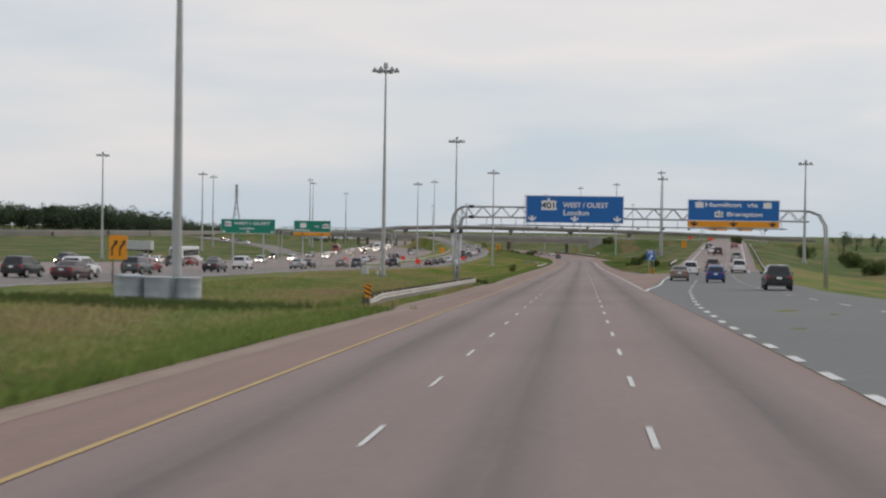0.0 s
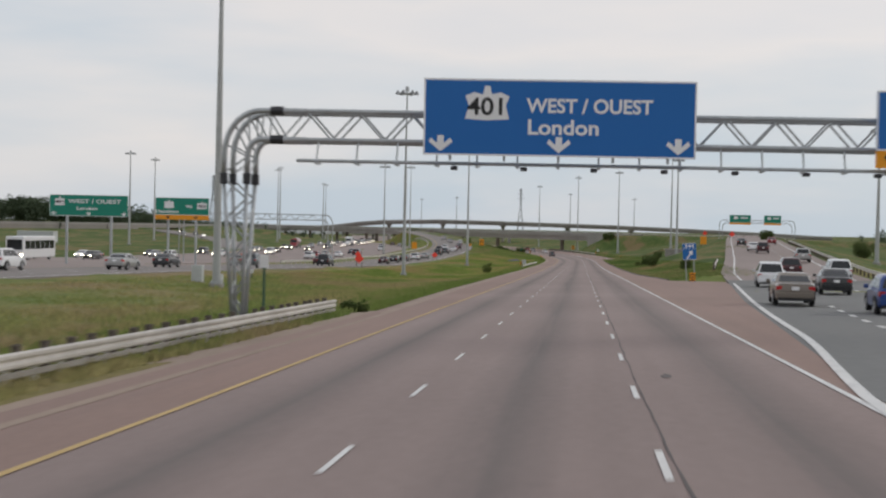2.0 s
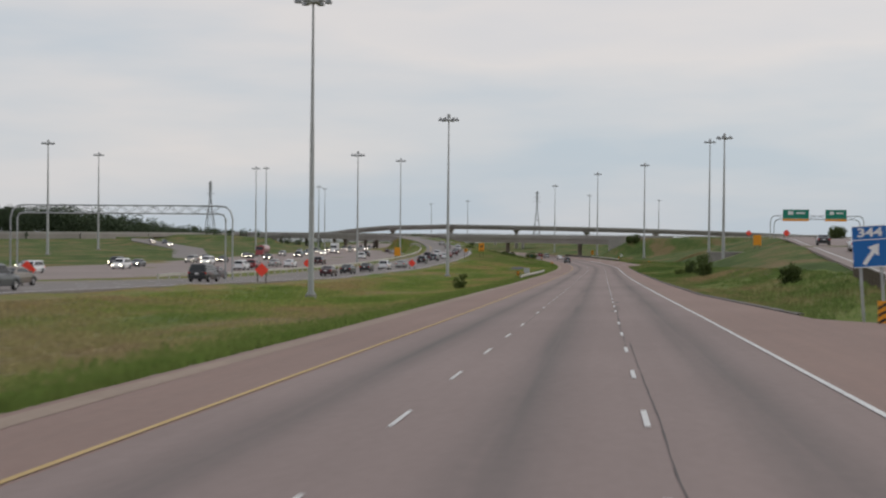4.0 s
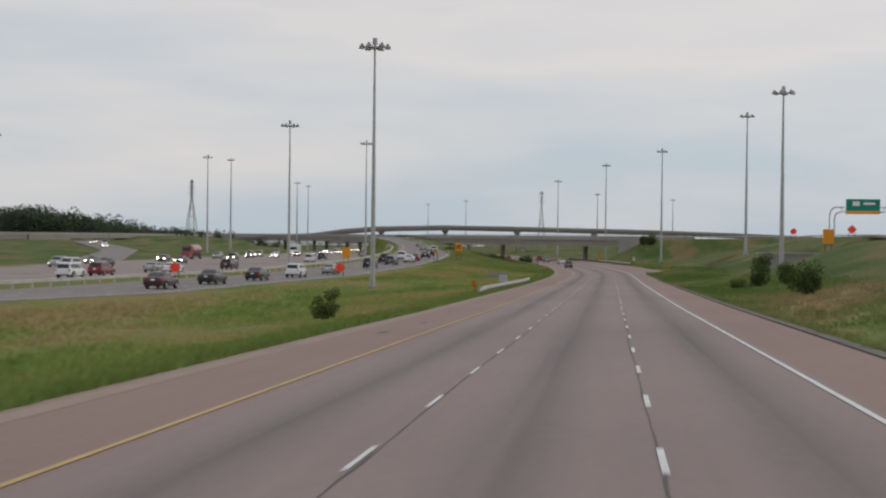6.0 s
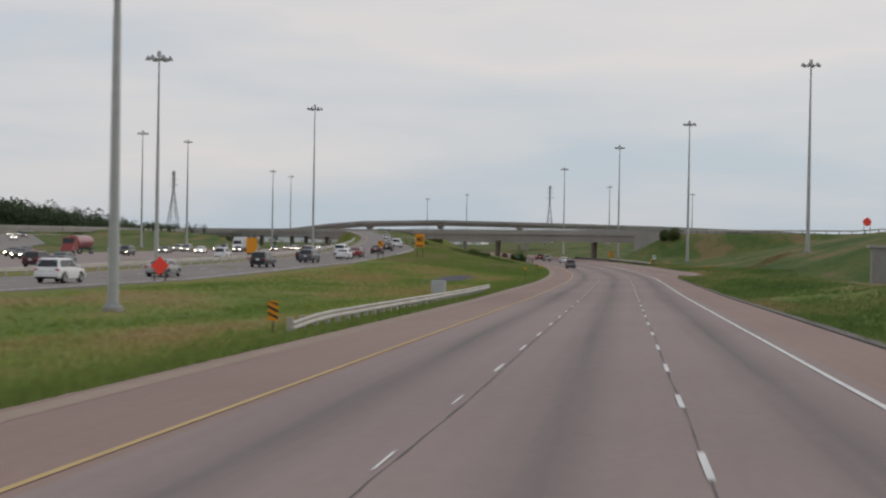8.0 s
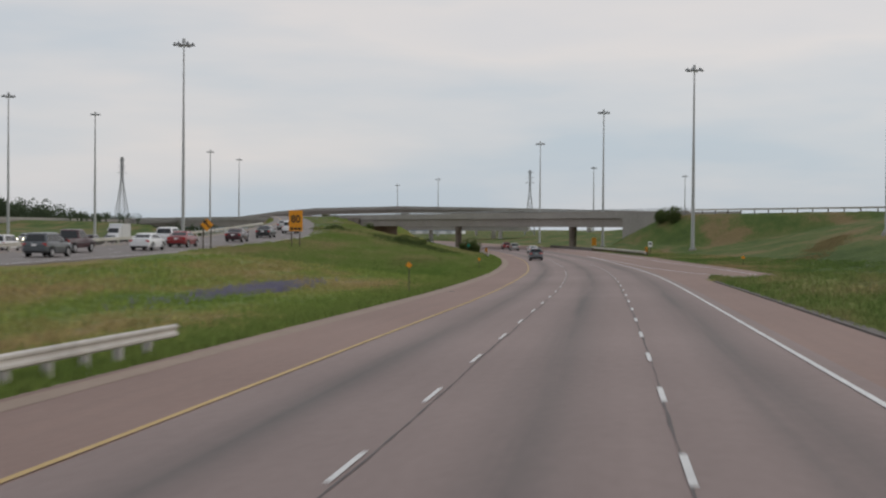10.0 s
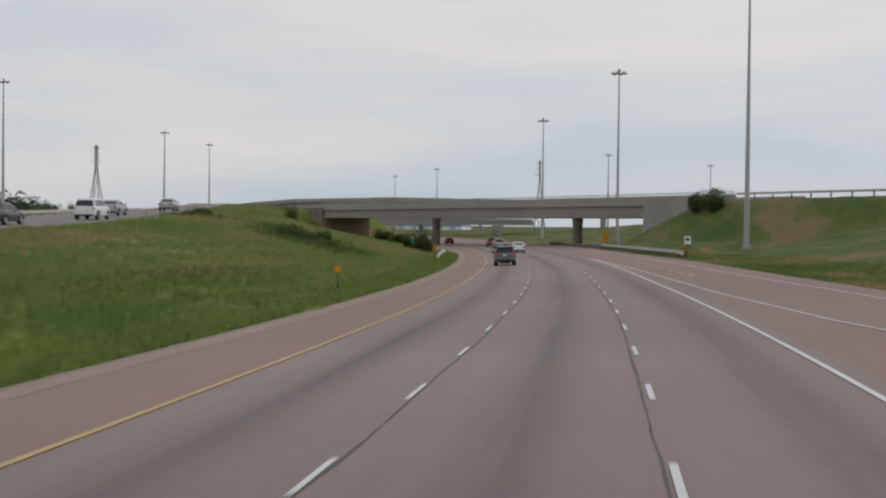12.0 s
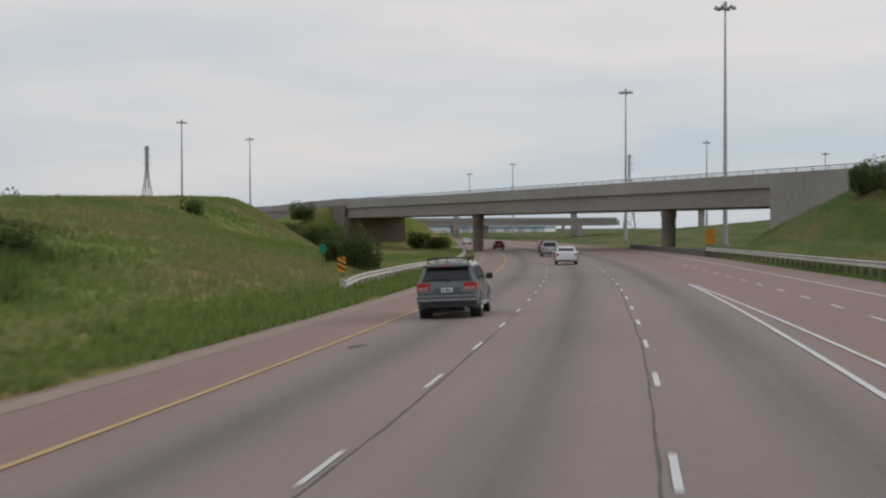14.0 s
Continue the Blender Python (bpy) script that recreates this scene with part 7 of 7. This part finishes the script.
def tufts(name, label, count, place, seed, mat, height, blades=4):
    """Loose grass blades scattered over the verge."""
    rnd = random.Random(seed)
    verts, faces = [], []
    for _ in range(count):
        x, y = place(rnd)
        z = ground_z(x, y) - 0.03
        hh = height * rnd.uniform(0.5, 1.35)
        for _b in range(blades):
            a = rnd.uniform(-1.3, 1.3)
            r = rnd.uniform(-0.22, 0.22)
            bx, by = x + r * math.cos(a), y + r * math.sin(a)
            w = 0.022 + 0.02 * rnd.random()
            tx, ty = rnd.gauss(0, 0.22) * hh, rnd.gauss(0, 0.22) * hh
            c, s = math.cos(a) * w, math.sin(a) * w
            k = len(verts)
            verts += [(bx - c, by - s, z), (bx + c, by + s, z), (bx + tx, by + ty, z + hh)]
            faces.append((k, k + 1, k + 2))
    me = bpy.data.meshes.new(name)
    me.from_pydata(verts, [], faces)
    me.materials.append(mat)
    me.normals_split_custom_set_from_vertices([(0.0, -0.25, 0.968)] * len(verts))
    return tagged(new(name, me), label, "grass", kind="stuff")


def left_verge(r):
    y = r.uniform(8, 640)
    return left_edge(y) - (2.4 if 66 < y < 134 else 0.15) - abs(r.gauss(0, 1.3)), y


def left_meadow(r):
    y = 215 + 270 * r.random()
    return left_edge(y) - 1.0 - 20 * r.random() ** 1.5, y


def dry_meadow(r):
    y = 15 + 220 * r.random()
    return left_edge(y) - 1.0 - 20 * r.random() ** 1.5, y


def left_slope(r):
    y = 485 + 225 * r.random()
    return left_edge(y) - 2.4 - (21 + 0.11 * max(0.0, y - 540)) * r.random(), y


def right_meadow(r):
    y = r.uniform(200, 640)
    return right_edge(y) + 0.3 + 9 * r.random() ** 1.5, y


tufts("verge_grass", "tall green grass along the paved edge", 38000, left_verge, 21, M_BLADE, 0.27, 5)
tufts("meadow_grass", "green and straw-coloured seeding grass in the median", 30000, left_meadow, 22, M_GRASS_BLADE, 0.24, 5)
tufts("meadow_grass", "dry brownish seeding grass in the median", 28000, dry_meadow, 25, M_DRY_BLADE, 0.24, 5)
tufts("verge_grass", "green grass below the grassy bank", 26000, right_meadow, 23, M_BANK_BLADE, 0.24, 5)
tufts("weeds", "dark straggling weeds round the mast foot", 1500, lambda r: (-21 + r.gauss(0, 4.5), 64.5 + r.gauss(0, 1.6)), 31, M_SCRUB_DARK, 0.42, 5)
tufts("wild_flowers", "patch of violet wild flowers in the grass", 700, lambda r: (-16.9 + r.gauss(0, 0.55), 447 + r.gauss(0, 6)), 24, M_FLOWER, 0.30, 4)
tufts("meadow_grass", "dark green lush grass at the foot of the slope", 1900, lambda r: (-17.6 + r.gauss(0, 1.2), 511 + r.gauss(0, 8.0)), 26, M_LUSH, 0.28, 4)
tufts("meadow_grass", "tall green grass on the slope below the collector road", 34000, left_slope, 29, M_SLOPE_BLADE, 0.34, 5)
tufts("meadow_grass", "strip of brown withered grass slanting up the bank", 2400, lambda r: (lambda k: (19.0 + 10.5 * k + r.gauss(0, 1.1), 514 + 42 * k + r.gauss(0, 2.0)))(r.random()), 27, M_WITHERED, 0.13, 3)
SCRUB = ((-33, 586, 1.2), (-31, 578, 1.3), (-29, 573, 1.2), (-27, 570, 1.3), (-25.4, 567, 1.2), (-26.2, 575, 1.2), (-23.5, 565, 1.1), (-21.2, 562, 1.0), (-41, 583, 1.6))


def scrub_spot(r):
    x, y, w = r.choice(SCRUB)
    return x + r.gauss(0, w * 1.0), y + r.gauss(0, w * 1.8)


tufts("scrub", "low dark green scrub in patches on the grassy bank", 2300, scrub_spot, 28, M_SCRUB_DARK, 0.5, 5)
